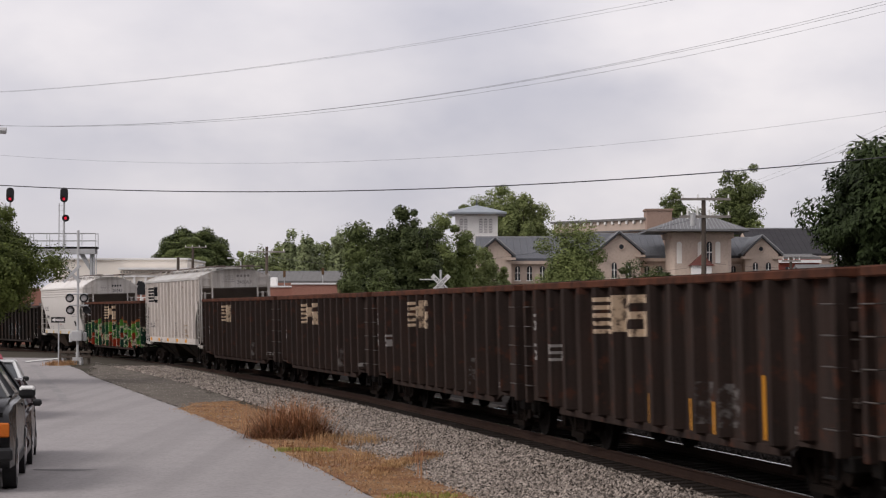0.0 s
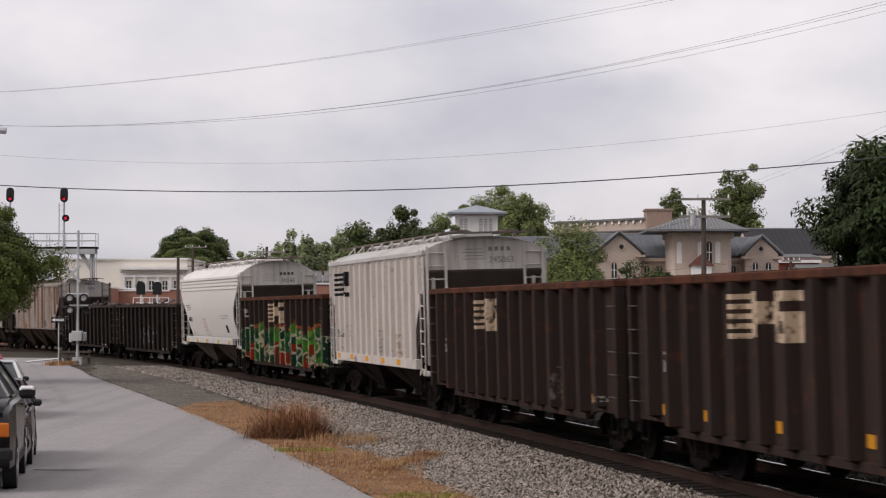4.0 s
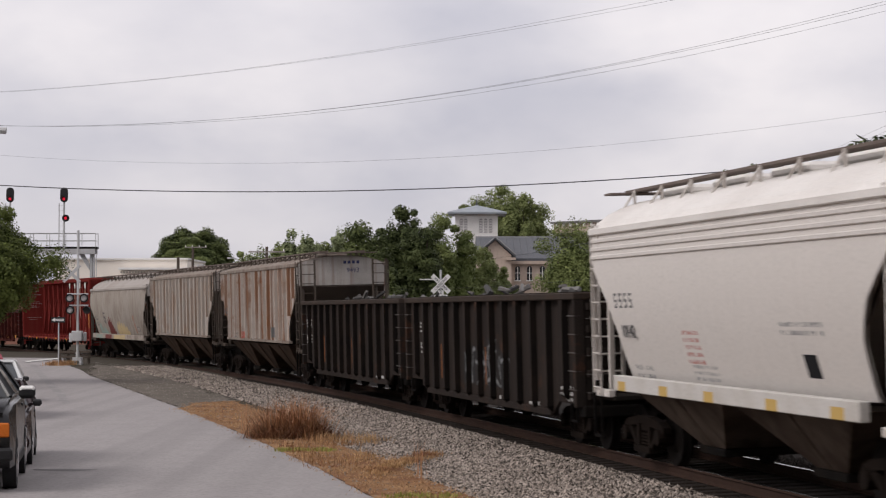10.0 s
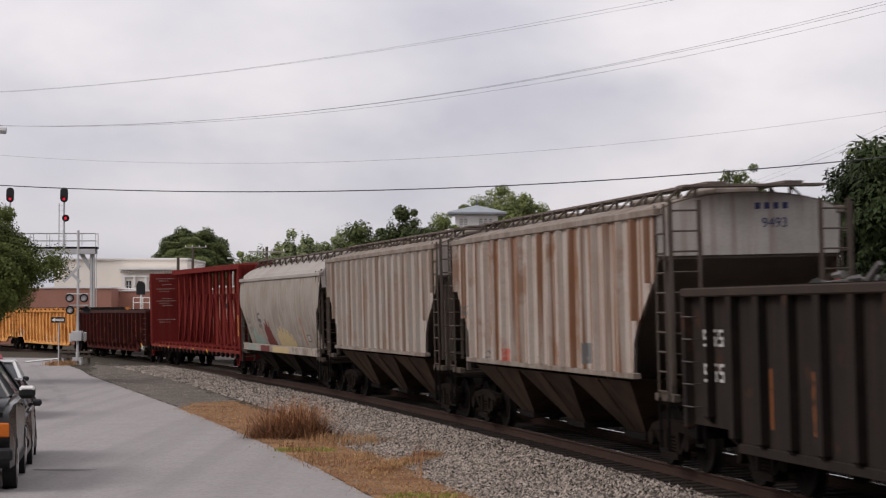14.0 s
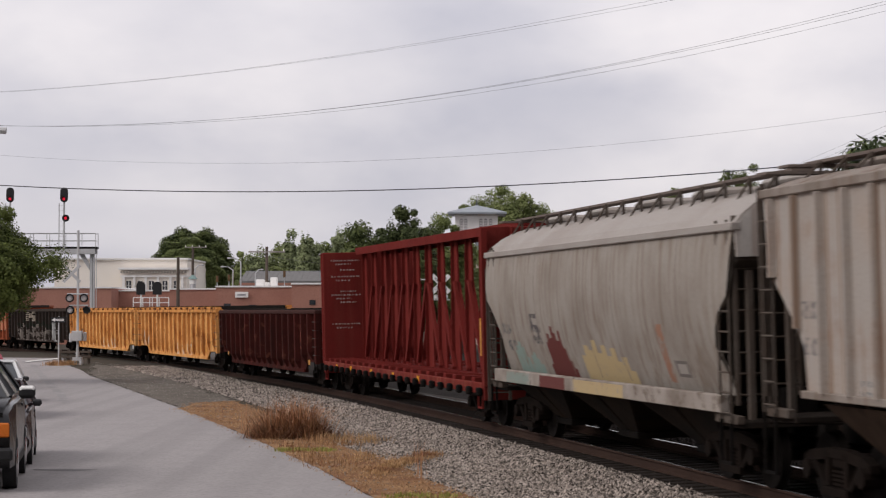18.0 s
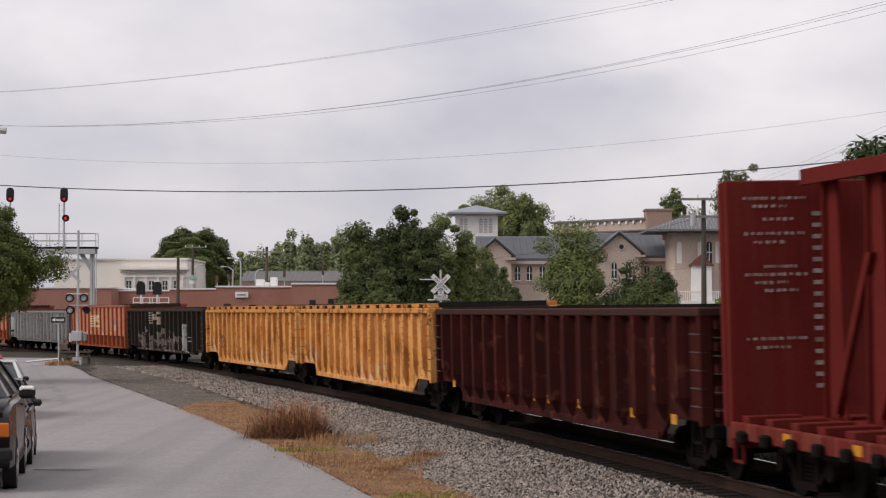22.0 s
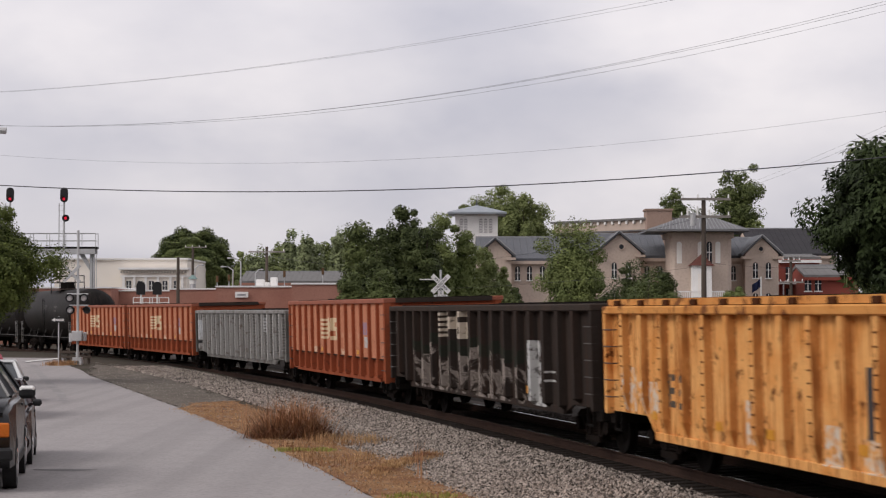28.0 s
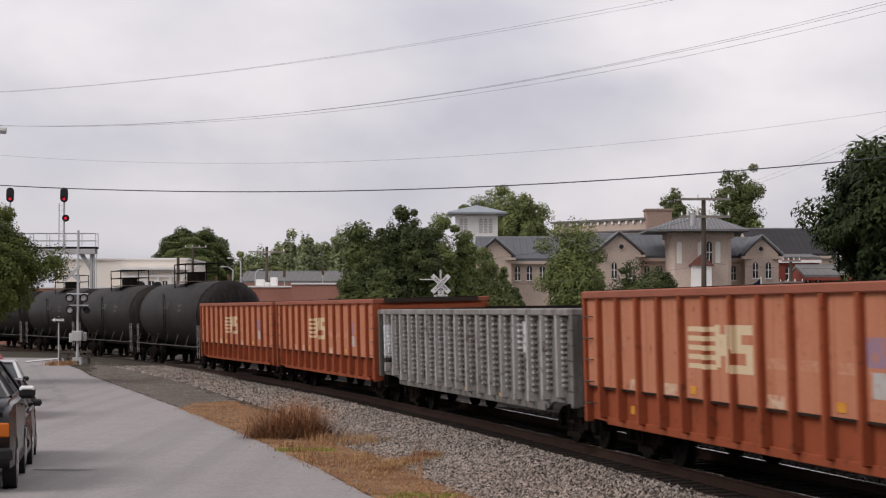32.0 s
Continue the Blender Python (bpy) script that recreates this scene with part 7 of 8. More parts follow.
for k in range(14):
    part("bracket", boxes((0.4 + k * 1.05, 0.65 + k * 1.05, -0.3, -0.125, 11.55, 11.89)), M["white_paint"], flat, m=block)
part("chimney", boxes((20.75, 23.35, 207, 210, -0.34, 12.75), bevel=0.05), mat("chimney_brick", (0.36, 0.255, 0.205), 0.9, second=(0.28, 0.19, 0.15), blotch=0.7, grain=5), flat)
part("chimney_cap", boxes((20.65, 23.45, 206.9, 210.1, 12.754, 12.95)), M["brown_brick"], flat)
M["old_slate"] = mat("old_slate", (0.048, 0.046, 0.05), 0.85, second=(0.032, 0.03, 0.034), blotch=0.8, streak=(0.07, 0.066, 0.068), streak_amount=0.4, spec=0.1)
slatehouse = thing("slate_roofed_house", "house with a broad dark slate roof", "house")
gabled_block(slatehouse, 29.85, 37.7, 195, 210, 7.87, 10.53, M["stucco"], M["old_slate"])
redhouse = thing("red_brick_house", "red brick house with white porch trim", "house")
gabled_block(redhouse, 29.42, 32.93, 178, 186, 7.1, 7.36, M["red_brick"], M["roof_grey"])
gabled_block(redhouse, 30.58, 35.16, 172, 180, 5.42, 6.27, M["red_brick"], M["roof_grey"])
for x, y, z in ((30.26, 178, 5.17), (31.05, 178, 5.17), (30.86, 172, 4.22), (31.72, 172, 4.22), (30.26, 178, 3.29)):
    window(redhouse, x, y, z, 0.55, 1.2)
part("cornice", boxes((29.3, 33.05, 177.5, 177.95, 6.72, 6.98)), M["white_paint"], redhouse)
part("porch", boxes((29.33, 31.09, 176, 177.9, 4.85, 5.04), (29.43, 29.53, 176, 176.15, -0.34, 4.85), (30.9, 31, 176, 176.15, -0.34, 4.85)), M["white_paint"], redhouse)

shops = thing("brick_shop_row", "low reddish-brick commercial row with white coping", "building")
for a, b, yy, zt in ((-19.21, -12.61, 172, 4.51), (-12.36, -7.93, 166, 4.67), (-23.66, -19.16, 176, 4.36), (-29.86, -23.63, 178, 4.23), (-40.5, -28.38, 174, 4.45)):
    part("wall", boxes((a, b, yy, yy + 14, -0.34, zt)), M["brick"], shops)
    part("coping", boxes((a - 0.05, b + 0.05, yy - 0.1, yy + 14, zt + 0.004, zt + 0.14)), M["white_paint"] if yy != 172 or a > -25 else M["roof_grey"], shops)
for x, y, z, w in ((-10.65, 166, 3.01, 0.5), (-16.1, 172, 2.64, 0.6), (-18.25, 172, 2.74, 0.6), (-9.13, 166, 3.1, 0.5)):
    window(shops, x, y, z, w, 0.4, frame=False)
sign = part("sign_board", boxes((-17.56, -16.46, 171.82, 171.94, 3.65, 4.13), bevel=0.01), M["white_paint"], shops, "white sign board")
part("sign_lettering", boxes((-17.37, -16.66, 171.80, 171.818, 3.82, 3.94)), mat("sign_grey", (0.28, 0.28, 0.30), 0.7), sign)
for x0, x1, y, z0, z1 in ((-16.0, -15.32, 174, 4.34, 5.21), (-14.77, -14.23, 174, 4.43, 5.4), (-15.45, -15.06, 176, 4.46, 5.0), (-9.4, -8.92, 170, 4.58, 4.86)):
    solid("roof_unit", boxes((x0, x1, y, y + 1.2, z0, z1), bevel=0.04), M["white_paint"], "white air-conditioning unit on the brick shop roof", "roof unit", "roof units")

bank_hall = thing("cream_commercial_building", "cream-coloured building with a corniced windowed front", "building")
part("wall", boxes((-45.87, -30.2, 240, 268, -0.2, 8.59)), M["cream_wall"], bank_hall)
part("parapet", boxes((-46, -30.07, 239.7, 268, 8.59 + 0.004, 8.79)), M["white_paint"], bank_hall)
part("front_bay", boxes((-37.68, -29.95, 238, 239.9, -0.2, 7.35)), M["cream_wall"], bank_hall)
part("cornice", boxes((-37.95, -29.75, 237.4, 239.8, 7.35 + 0.004, 7.61), (-37.75, -29.88, 237.8, 239.8, 6.49, 6.69)), M["white_paint"], bank_hall)
part("dentils", boxes(*[(x, x + 0.16, 237.6, 237.79, 6.98, 7.2) for x in np.arange(-37.7, -29.95, 0.34)]), mat("dentil_stone", (0.50, 0.46, 0.41), 0.85), bank_hall, kind="stuff")
for x in (-36.76, -35.44, -34.11, -32.53, -31.2):
    window(bank_hall, x, 238.0, 4.9, 0.56, 1.15)
for x in (-37.35, -36.1, -34.77, -33.32, -31.87, -30.48):
    part("pilaster", boxes((x - 0.13, x + 0.13, 237.7, 237.97, -0.2, 6.49)), M["white_paint"], bank_hall)
grey_roof = thing("grey_roofed_store", "long low store with a grey sloping roof", "building")
gabled_block(grey_roof, -21.44, -10.69, 215, 230, 5.56, 6.65, M["brick"], M["roof_grey"])


# ---- poles, wires and signals ----
M["pole_wood"] = mat("pole_wood", (0.10, 0.078, 0.062), 0.95, second=(0.07, 0.055, 0.045), streak=(0.13, 0.11, 0.09), streak_amount=0.5)
M["arm_wood"] = mat("arm_wood", (0.26, 0.235, 0.21), 0.95)
M["galvanised"] = mat("galvanised", (0.50, 0.50, 0.50), 0.5, 0.1, second=(0.40, 0.40, 0.40))
M["signal_black"] = mat("signal_black", (0.012, 0.012, 0.013), 0.6, second=(0.02, 0.02, 0.02))
M["red_glow"] = mat("red_glow", (0.4, 0.01, 0.02), 0.3, bump=0, grain_amount=0, emit=(1.0, 0.015, 0.05), emit_strength=0.5)
M["wire"] = mat("wire", (0.06, 0.06, 0.065), 0.6, bump=0)
M["lens_grey"] = mat("lens_grey", (0.62, 0.60, 0.60), 0.3, second=(0.40, 0.37, 0.37), blotch=4, bump=0)


def wire(a, b, sag, r, label="thin dark overhead wire"):
    """An overhead wire that hangs between two points."""
    bm = bmesh.new()
    a, b = Vector(a), Vector(b)
    pts = [a.lerp(b, t) - Vector((0, 0, 4 * sag * t * (1 - t))) for t in np.linspace(0, 1, 25)]
    for p, q in zip(pts, pts[1:]):
        tube(bm, p, q, r, 5)
    solid("overhead_wire", bm, M["wire"], label, "wire", "overhead wires", kind="structure")


# wires over the street and the track: ends beyond the view on both sides
wire((-14.54, 62, 6.368), (13.55, 48, 6.442), 0.628, 0.015, "thick dark overhead cable")
wire((-15.47, 66, 7.622), (12.72, 50, 7.655), 0.846, 0.0028)
wire((-14.07, 60, 7.978), (10.69, 42, 9.289), 0.941, 0.0036)
wire((-14.18, 60.5, 8.018), (10.94, 43, 9.376), 0.924, 0.0036)
wire((-14.3, 61, 8.082), (11.07, 43.5, 9.302), 0.951, 0.0033)
wire((-13.6, 58, 8.694), (5.73, 40, 8.932), 0.376, 0.0026)
wire((-13.74, 58.6, 8.732), (5.81, 40.5, 8.917), 0.339, 0.0026)
wire((12.83, 100, 8.01), (15.27, 60, 8.98), 0.2, 0.0035)
wire((13.28, 100, 8.01), (15.78, 62, 9), 0.2, 0.0035)
wire((12.83, 100, 7.12), (-15.35, 176, 7.34), 1.6, 0.008)
wire((12.94, 100, 4.73), (-6.13, 120, 3.79), 0.4, 0.006)
wire((12.94, 100, 4.84), (21.4, 90, 4.5), 0.2, 0.006)


def utility_pole(x, y, top, arms, label, r=0.15, base=None):
    ob = thing("utility_pole", label, "utility pole", "utility poles", m=Matrix.Translation((x, y, 0)))
    z0 = ground_z(x, y) if base is None else base
    bm = bmesh.new()
    tube(bm, (0, 0, z0 - 0.1), (0, 0, top), r, 10, r * 0.7)
    part("pole", bm, M["pole_wood"], ob)
    for z, a, b in arms:
        arm = part("crossarm", boxes((a, b, -0.22, -0.12, z - 0.06, z + 0.06)), M["arm_wood"], ob)
        for k in range(4):
            t = a + 0.1 + (b - a - 0.2) * k / 3
            bm = bmesh.new()
            tube(bm, (t, -0.17, z + 0.06), (t, -0.17, z + 0.24), 0.045, 6, 0.03)
            part("insulator", bm, M["white_paint"], arm)
    return ob


up = utility_pole(12.83, 100, 8.06, ((7.98, -1.15, 1.3), (7.12, -1.2, 1.3)), "dark wooden utility pole with two crossarms")
bm = bmesh.new()
tube(bm, (-0.55, -0.2, 6.67), (-0.55, -0.2, 7.23), 0.14, 10)
part("transformer", bm, M["galvanised"], up)
utility_pole(-15.43, 178, 8.14, ((7.69, -1.6, 1.6),), "wooden utility pole behind the brick shops", 0.17)
utility_pole(-22.15, 170, 7.03, (), "plain wooden pole beside the brick shops", 0.17)
utility_pole(-28.55, 232, 9.86, ((9.8, -0.9, 1.6),), "wooden utility pole in the distance", 0.2)
utility_pole(25.67, 150, 6.49, ((6.2, -0.7, 0.7), (4.62, -0.9, 0.9)), "wooden utility pole by the red houses", 0.14)


def street_lamp(x, y, top, reach):
    ob = thing("street_lamp", "grey street lamp on a curved arm", "street lamp", "street lamps", m=Matrix.Translation((x, y, 0)))
    bm = bmesh.new()
    tube(bm, (0, 0, -0.4), (0, 0, top - 0.3), 0.11, 8, 0.07)
    tube(bm, (0, 0, top - 0.35), (reach * 0.5, 0, top), 0.06, 6)
    tube(bm, (reach * 0.5, 0, top), (reach, 0, top + 0.05), 0.05, 6)
    part("post", bm, M["galvanised"], ob)
    part("lamp_head", boxes((min(reach, reach * 1.35), max(reach, reach * 1.35), -0.15, 0.15, top - 0.05, top + 0.12), bevel=0.03), M["galvanised"], ob)


street_lamp(-26.22, 215, 7.35, 0.7)
street_lamp(-20.39, 205, 7.81, -1.0)
street_lamp(-22.94, 222, 7.33, -1.0)
street_lamp(-19.37, 210, 6.77, 0.6)


def lantern():
    ob = thing("roof_lantern", "small green-roofed white lantern turret", "turret")
    x, y = -24.61, 200.0
    bm = bmesh.new()
    tube(bm, (x, y, -0.3), (x, y, 5.18), 0.3, 8)
    part("post", bm, M["galvanised"], ob)
    bm = bmesh.new()
    tube(bm, (x, y, 5.18), (x, y, 5.68), 0.34, 10)
    part("case", bm, M["white_paint"], ob)
    bm = bmesh.new()
    tube(bm, (x, y, 5.68), (x, y, 6.06), 0.5, 10, 0.12)
    part("cap", bm, mat("verdigris", (0.20, 0.30, 0.28), 0.7), ob)


lantern()
for x, z in ((-22.22, 5.68), (-21.06, 5.79), (-15.61, 6.18), (-11.83, 6.45)):
    yy = 200
    ob = thing("traffic_light", "dark traffic light head on a thin post", "traffic light", "far traffic lights")
    part("housing", boxes((x - 0.12, x + 0.12, yy, yy + 0.2, z - 0.34, z + 0.30), bevel=0.03), mat("signal_yellow", (0.13, 0.07, 0.03), 0.6), ob)
    bm = bmesh.new()
    tube(bm, (x, yy + 0.12, -0.35), (x, yy + 0.12, z - 0.33), 0.05, 6)
    part("post", bm, M["galvanised"], ob)

# the two dark signal heads with white railings beyond the crossing
for x in (-22.29, -21.08):
    y = 150.0
    ob = thing("rail_signal", "black hooded rail signal seen from behind", "signal", "signals beyond the crossing")
    bm = bmesh.new()
    extrude(bm, [(x - 0.33, 3.72), (x + 0.33, 3.72)] + [(x + 0.33 * math.cos(a), 4.42 + 0.24 * math.sin(a)) for a in np.linspace(0, math.pi, 9)], "y", y - 0.04, y + 0.04)
    box(bm, x - 0.22, x + 0.22, y + 0.05, y + 0.35, 3.7, 4.62)
    part("backplate", bm, M["signal_black"], ob)
    bm = bmesh.new()
    tube(bm, (x, y + 0.1, -0.3), (x, y + 0.1, 3.79), 0.07, 8)
    part("post", bm, M["white_paint"], ob)
    part("railing", tubes([((x - 0.5, y - 0.3, z), (x + 0.9, y - 0.3, z)) for z in (3.49, 3.12)] + [((x + t, y - 0.3, -0.3), (x + t, y - 0.3, 3.49)) for t in (-0.5, 0.2, 0.9)], 0.035), M["white_paint"], ob)

# the signal bridge over the track with red signals
gy = 138.0
bridge = thing("signal_bridge", "grey steel signal bridge with a railed walkway", "signal bridge")
gx = -23.8
bm = bmesh.new()
for a, b in ((-0.14, 0.03), (0.06, 0.15)):
    box(bm, gx + a, gx + b, gy - 0.2, gy + 0.2, -0.3, 6.71)
box(bm, gx - 0.02, gx + 0.12, gy - 0.04, gy + 0.04, -0.3, 6.71)
for k in range(7):
    box(bm, gx + 0.30, gx + 0.34, gy - 0.3 + 0.001 * k, gy - 0.26, -0.3 + 1.0 * k, 0.7 + 1.0 * k)
part("mast", bm, M["galvanised"], bridge)
wz = 6.71
part("walkway", boxes((-32.35, -23.46, gy - 0.5, gy + 0.5, wz, wz + 0.14)), M["underframe"], bridge)
part("girder", boxes((-32.35, -23.54, gy - 0.5, gy - 0.42, wz - 0.35, wz - 0.004), (-32.35, -23.54, gy + 0.42, gy + 0.5, wz - 0.35, wz - 0.004)), M["galvanised"], bridge)
bm = bmesh.new()
for k in range(9):
    x = -23.5 - k * 1.1
    for y in (gy - 0.5, gy + 0.5):
        tube(bm, (x, y, wz + 0.1), (x, y, wz + 1.05), 0.025, 5)
for z in (wz + 0.55, wz + 1.05):
    for y in (gy - 0.5, gy + 0.5):
        tube(bm, (-32.35, y, z), (-23.5, y, z), 0.024, 5)
part("guard_rail", bm, M["galvanised"], bridge)
bm = bmesh.new()
extrude(bm, [(gx - 0.9, wz - 0.35), (gx - 0.55, wz - 0.35), (gx - 0.2, wz - 1.0), (gx - 0.2, wz - 1.4)], "y", gy - 0.1, gy + 0.1)
part("knee_brace", bm, M["galvanised"], bridge)


def colour_light(parent, x, y, z, big=True):
    """A signal head: an oval black backplate with one lit red lamp under a hood."""
    w, h = (0.26, 0.50) if big else (0.24, 0.24)
    bm = bmesh.new()
    out = [(x + w * math.cos(a), z + math.copysign(h - w, math.sin(a)) + w * math.sin(a)) for a in np.linspace(0.01, 2 * math.pi + 0.01, 25)[:-1]]
    extrude(bm, out, "y", y - 0.03, y + 0.10)
    head = part("signal_head", bm, M["signal_black"], parent)
    lz = z - h * 0.55 if big else z
    bm = bmesh.new()
    tube(bm, (x, y - 0.06, lz), (x, y - 0.032, lz), 0.095 if big else 0.10, 14)
    part("red_lamp", bm, M["red_glow"], head, "lit red lamp")
    bm = bmesh.new()
    for a in np.linspace(0.2, math.pi - 0.2, 9)[:-1]:
        b = a + (math.pi - 0.4) / 8
        q = [bm.verts.new((x + 0.17 * math.cos(t), yy, lz + 0.17 * math.sin(t))) for yy, t in ((y - 0.03, a), (y - 0.03, b), (y - 0.30, b), (y - 0.30, a))]
        bm.faces.new(q)
    part("hood", bm, M["signal_black"], head)
    return head


for x in (-25.64, -29.29):
    colour_light(bridge, x, gy - 0.6, 10.35)
    if x > -27:
        colour_light(bridge, x + 0.12, gy - 0.6, 8.78, False)
    bm = bmesh.new()
    tube(bm, (x, gy - 0.5, wz), (x, gy - 0.5, 10.2), 0.06, 8)
    part("signal_mast", bm, M["galvanised"], bridge)
    part("mast_ladder", end_rungs(gy - 0.2, x - 0.4, x - 0.1, wz, 9.81, 9), M["galvanised"], bridge, m=Matrix(((0, 1, 0, 0), (1, 0, 0, 0), (0, 0, 1, 0), (0, 0, 0, 1))))


def crossbuck(parent, x, y, z, arm, words, face, half=0.115):
    for sgn in (1, -1):
        blade = part("blade", boxes((-arm, arm, -0.012, 0.012, -half, half), bevel=0.005), M["white_paint"] if words else M["galvanised"], parent, m=pose(x, y + 0.016 * (sgn - 1), z, 0, sgn * 45, 0))
        if words:
            me = text_mesh(words[0 if sgn > 0 else 1], 0.17, M["signal_black"])
            part("lettering", me, None, blade, m=pose(0, -0.018, 0, 90, 0, 0))


# crossing signal at the near side of the track
mx, my = -17.41, 97.0
mast = thing("crossing_signal", "silver level-crossing mast with round flashing lamps", "crossing signal")
gz0 = ground_z(mx, my)
bm = bmesh.new()
tube(bm, (mx, my, gz0), (mx, my, 6.33), 0.06, 10)
part("mast", bm, M["galvanised"], mast)
bm = bmesh.new()
for dx, dy in ((-0.28, -0.2), (0.28, -0.2), (-0.28, 0.2), (0.28, 0.2)):
    box(bm, mx + dx * 0.6 - 0.06, mx + dx * 0.6 + 0.06, my + dy - 0.06, my + dy + 0.06, gz0, gz0 + 0.25)
box(bm, mx - 0.2, mx + 0.2, my - 0.24, my + 0.24, gz0 + 0.2, gz0 + 0.36)
tube(bm, (mx, my, gz0 + 0.4), (mx, my, gz0 + 0.6), 0.09, 10)
part("base", bm, M["galvanised"], mast)
part("gate_mechanism", boxes((mx - 0.24, mx + 0.24, my - 0.32, my + 0.1, 1.05, 1.54), (mx - 0.40, mx - 0.26, my - 0.1, my + 0.1, 1, 1.43), (mx + 0.26, mx + 0.42, my - 0.1, my + 0.1, 1.05, 1.48), bevel=0.03), M["galvanised"], mast)
part("crossarm", tubes([((mx - 0.5, my - 0.05, 3.29), (mx + 0.5, my - 0.05, 3.29)), ((mx - 0.4, my - 0.05, 2.75), (mx + 0.5, my - 0.05, 2.75))], 0.035, 8), M["galvanised"], mast)
for x, z, fwd in ((-17.78, 3.1, True), (-17.11, 3.1, True), (-17.76, 2.53, True), (-16.97, 2.53, False)):
    bm = bmesh.new()
    tube(bm, (x, my - 0.10, z), (x, my - 0.06, z), 0.21 if fwd else 0.18, 18)
    tube(bm, (x, my - 0.06, z), (x, my + 0.12, z), 0.12, 10)
    lamp = part("flasher", bm, M["signal_black"], mast)
    if fwd:
        bm = bmesh.new()
        tube(bm, (x, my - 0.13, z), (x, my - 0.104, z), 0.135, 18)
        tube(bm, (x, my - 0.17, z), (x, my - 0.13, z), 0.07, 18, 0.135)
        part("lens", bm, M["lens_grey"], lamp)
    bm = bmesh.new()
    for a in np.linspace(0.1, math.pi - 0.1, 10)[:-1]:
        b = a + (math.pi - 0.2) / 9
        bm.faces.new([bm.verts.new((x + 0.18 * math.cos(t), yy, z + 0.18 * math.sin(t))) for yy, t in ((my - 0.1, a), (my - 0.1, b), (my - 0.27, b), (my - 0.27, a))])
    part("visor", bm, M["signal_black"], lamp)
crossbuck(mast, mx - 0.28, my - 0.1, 4.26, 0.56, (), 1, 0.07)

# crossbuck and track-count sign across the line
cb_x, cb_y = -0.11, 101.0
buck = thing("crossbuck_sign", "white crossbuck sign with black lettering on a post", "sign")
bm = bmesh.new()
tube(bm, (cb_x, cb_y, -0.3), (cb_x, cb_y, 4.53), 0.055, 8)
part("post", bm, M["galvanised"], buck)
crossbuck(buck, cb_x, cb_y - 0.10, 3.83, 0.60, ("RAILROAD", "CROSSING"), 1)
plate = part("track_count_plate", boxes((cb_x - 0.34, cb_x + 0.34, cb_y - 0.09, cb_y - 0.065, 3.1, 3.29), (cb_x - 0.15, cb_x + 0.15, cb_y - 0.09, cb_y - 0.065, 3.29, 3.52), bevel=0.006), M["white_paint"], buck)
part("numeral", text_mesh("2", 0.24, M["signal_black"]), None, plate, m=pose(cb_x, cb_y - 0.095, 3.41, 90, 0, 0))
part("lettering", text_mesh("TRACKS", 0.15, M["signal_black"]), None, plate, m=pose(cb_x, cb_y - 0.095, 3.2, 90, 0, 0))
part("side_arm", tubes([((cb_x - 1.05, cb_y, 4.05), (cb_x - 0.3, cb_y, 4.05)), ((cb_x - 0.65, cb_y, 3.04), (cb_x + 0.45, cb_y, 3.04))], 0.03), M["white_paint"], buck)

# one-way sign
ow_x, ow_y = -17.94, 95.0
oneway = thing("one_way_sign", "black and white one way arrow sign on a post", "sign")
bm = bmesh.new()
tube(bm, (ow_x, ow_y, ground_z(ow_x, ow_y)), (ow_x, ow_y, 2.24), 0.03, 6)
part("post", bm, M["galvanised"], oneway)
owp = part("plate", boxes((-18.29, -17.63, ow_y - 0.06, ow_y - 0.04, 1.94, 2.2), bevel=0.004), M["signal_black"], oneway)
bm = bmesh.new()
ax0, ax1, az = -18.26, -17.67, 2.07
extrude(bm, [(ax0, az), (ax0 + 0.16, az + 0.10), (ax0 + 0.16, az + 0.05), (ax1 - 0.02, az + 0.05), (ax1 - 0.02, az - 0.05), (ax0 + 0.16, az - 0.05), (ax0 + 0.16, az - 0.10)], "y", ow_y - 0.068, ow_y - 0.062)
arrow = part("arrow", bm, M["white_paint"], owp)
part("lettering", text_mesh("ONE WAY", 0.085, M["signal_black"], 0.002), None, arrow, m=pose((ax0 + ax1) / 2 + 0.06, ow_y - 0.071, az, 90, 0, 0))
guard = thing("guard_frame", "low dark rail guard beside the crossing mast", "barrier")
for k, x in enumerate((-18.43, -18.02, -17.04)):
    part("guard_post", boxes((x - 0.06, x + 0.06, 97.95, 98.05, ground_z(x, 98), 0.63)), M["pole_wood"], guard)
for z in (0.52, 0.27):
    part("guard_rail", boxes((-18.51, -16.9, 97.85, 97.94, z - 0.05, z + 0.05)), M["pole_wood"], guard)

# flagpole
flag = thing("flagpole", "white flagpole with a dark blue flag hanging slack", "flagpole")
fx, fy = 23.46, 150.0
bm = bmesh.new()
tube(bm, (fx, fy, -0.34), (fx, fy, 5.04), 0.05, 8)
part("pole", bm, M["white_paint"], flag)
bm = bmesh.new()
n = 10
rows = [[bm.verts.new((fx - 0.05 - 0.07 * k, fy - 0.03 + 0.06 * math.sin(k * 1.2), 4.87 - 0.05 * k - 0.62 * j + 0.02 * math.sin(k + j))) for j in range(2)] for k in range(n)]
for a, b in zip(rows, rows[1:]):
    bm.faces.new((a[0], a[1], b[1], b[0]))
bmesh.ops.solidify(bm, geom=bm.faces[:], thickness=0.01)
part("cloth", bm, mat("flag_blue", (0.02, 0.03, 0.085), 0.8), flag)
solid("lamp_globe", tube(bmesh.new(), (-13.03 - 0.4, 60, 7.83), (-12.92, 60, 7.8), 0.09, 8, 0.10), M["galvanised"], "grey end of a street lamp above the road", "street lamp", kind="structure")

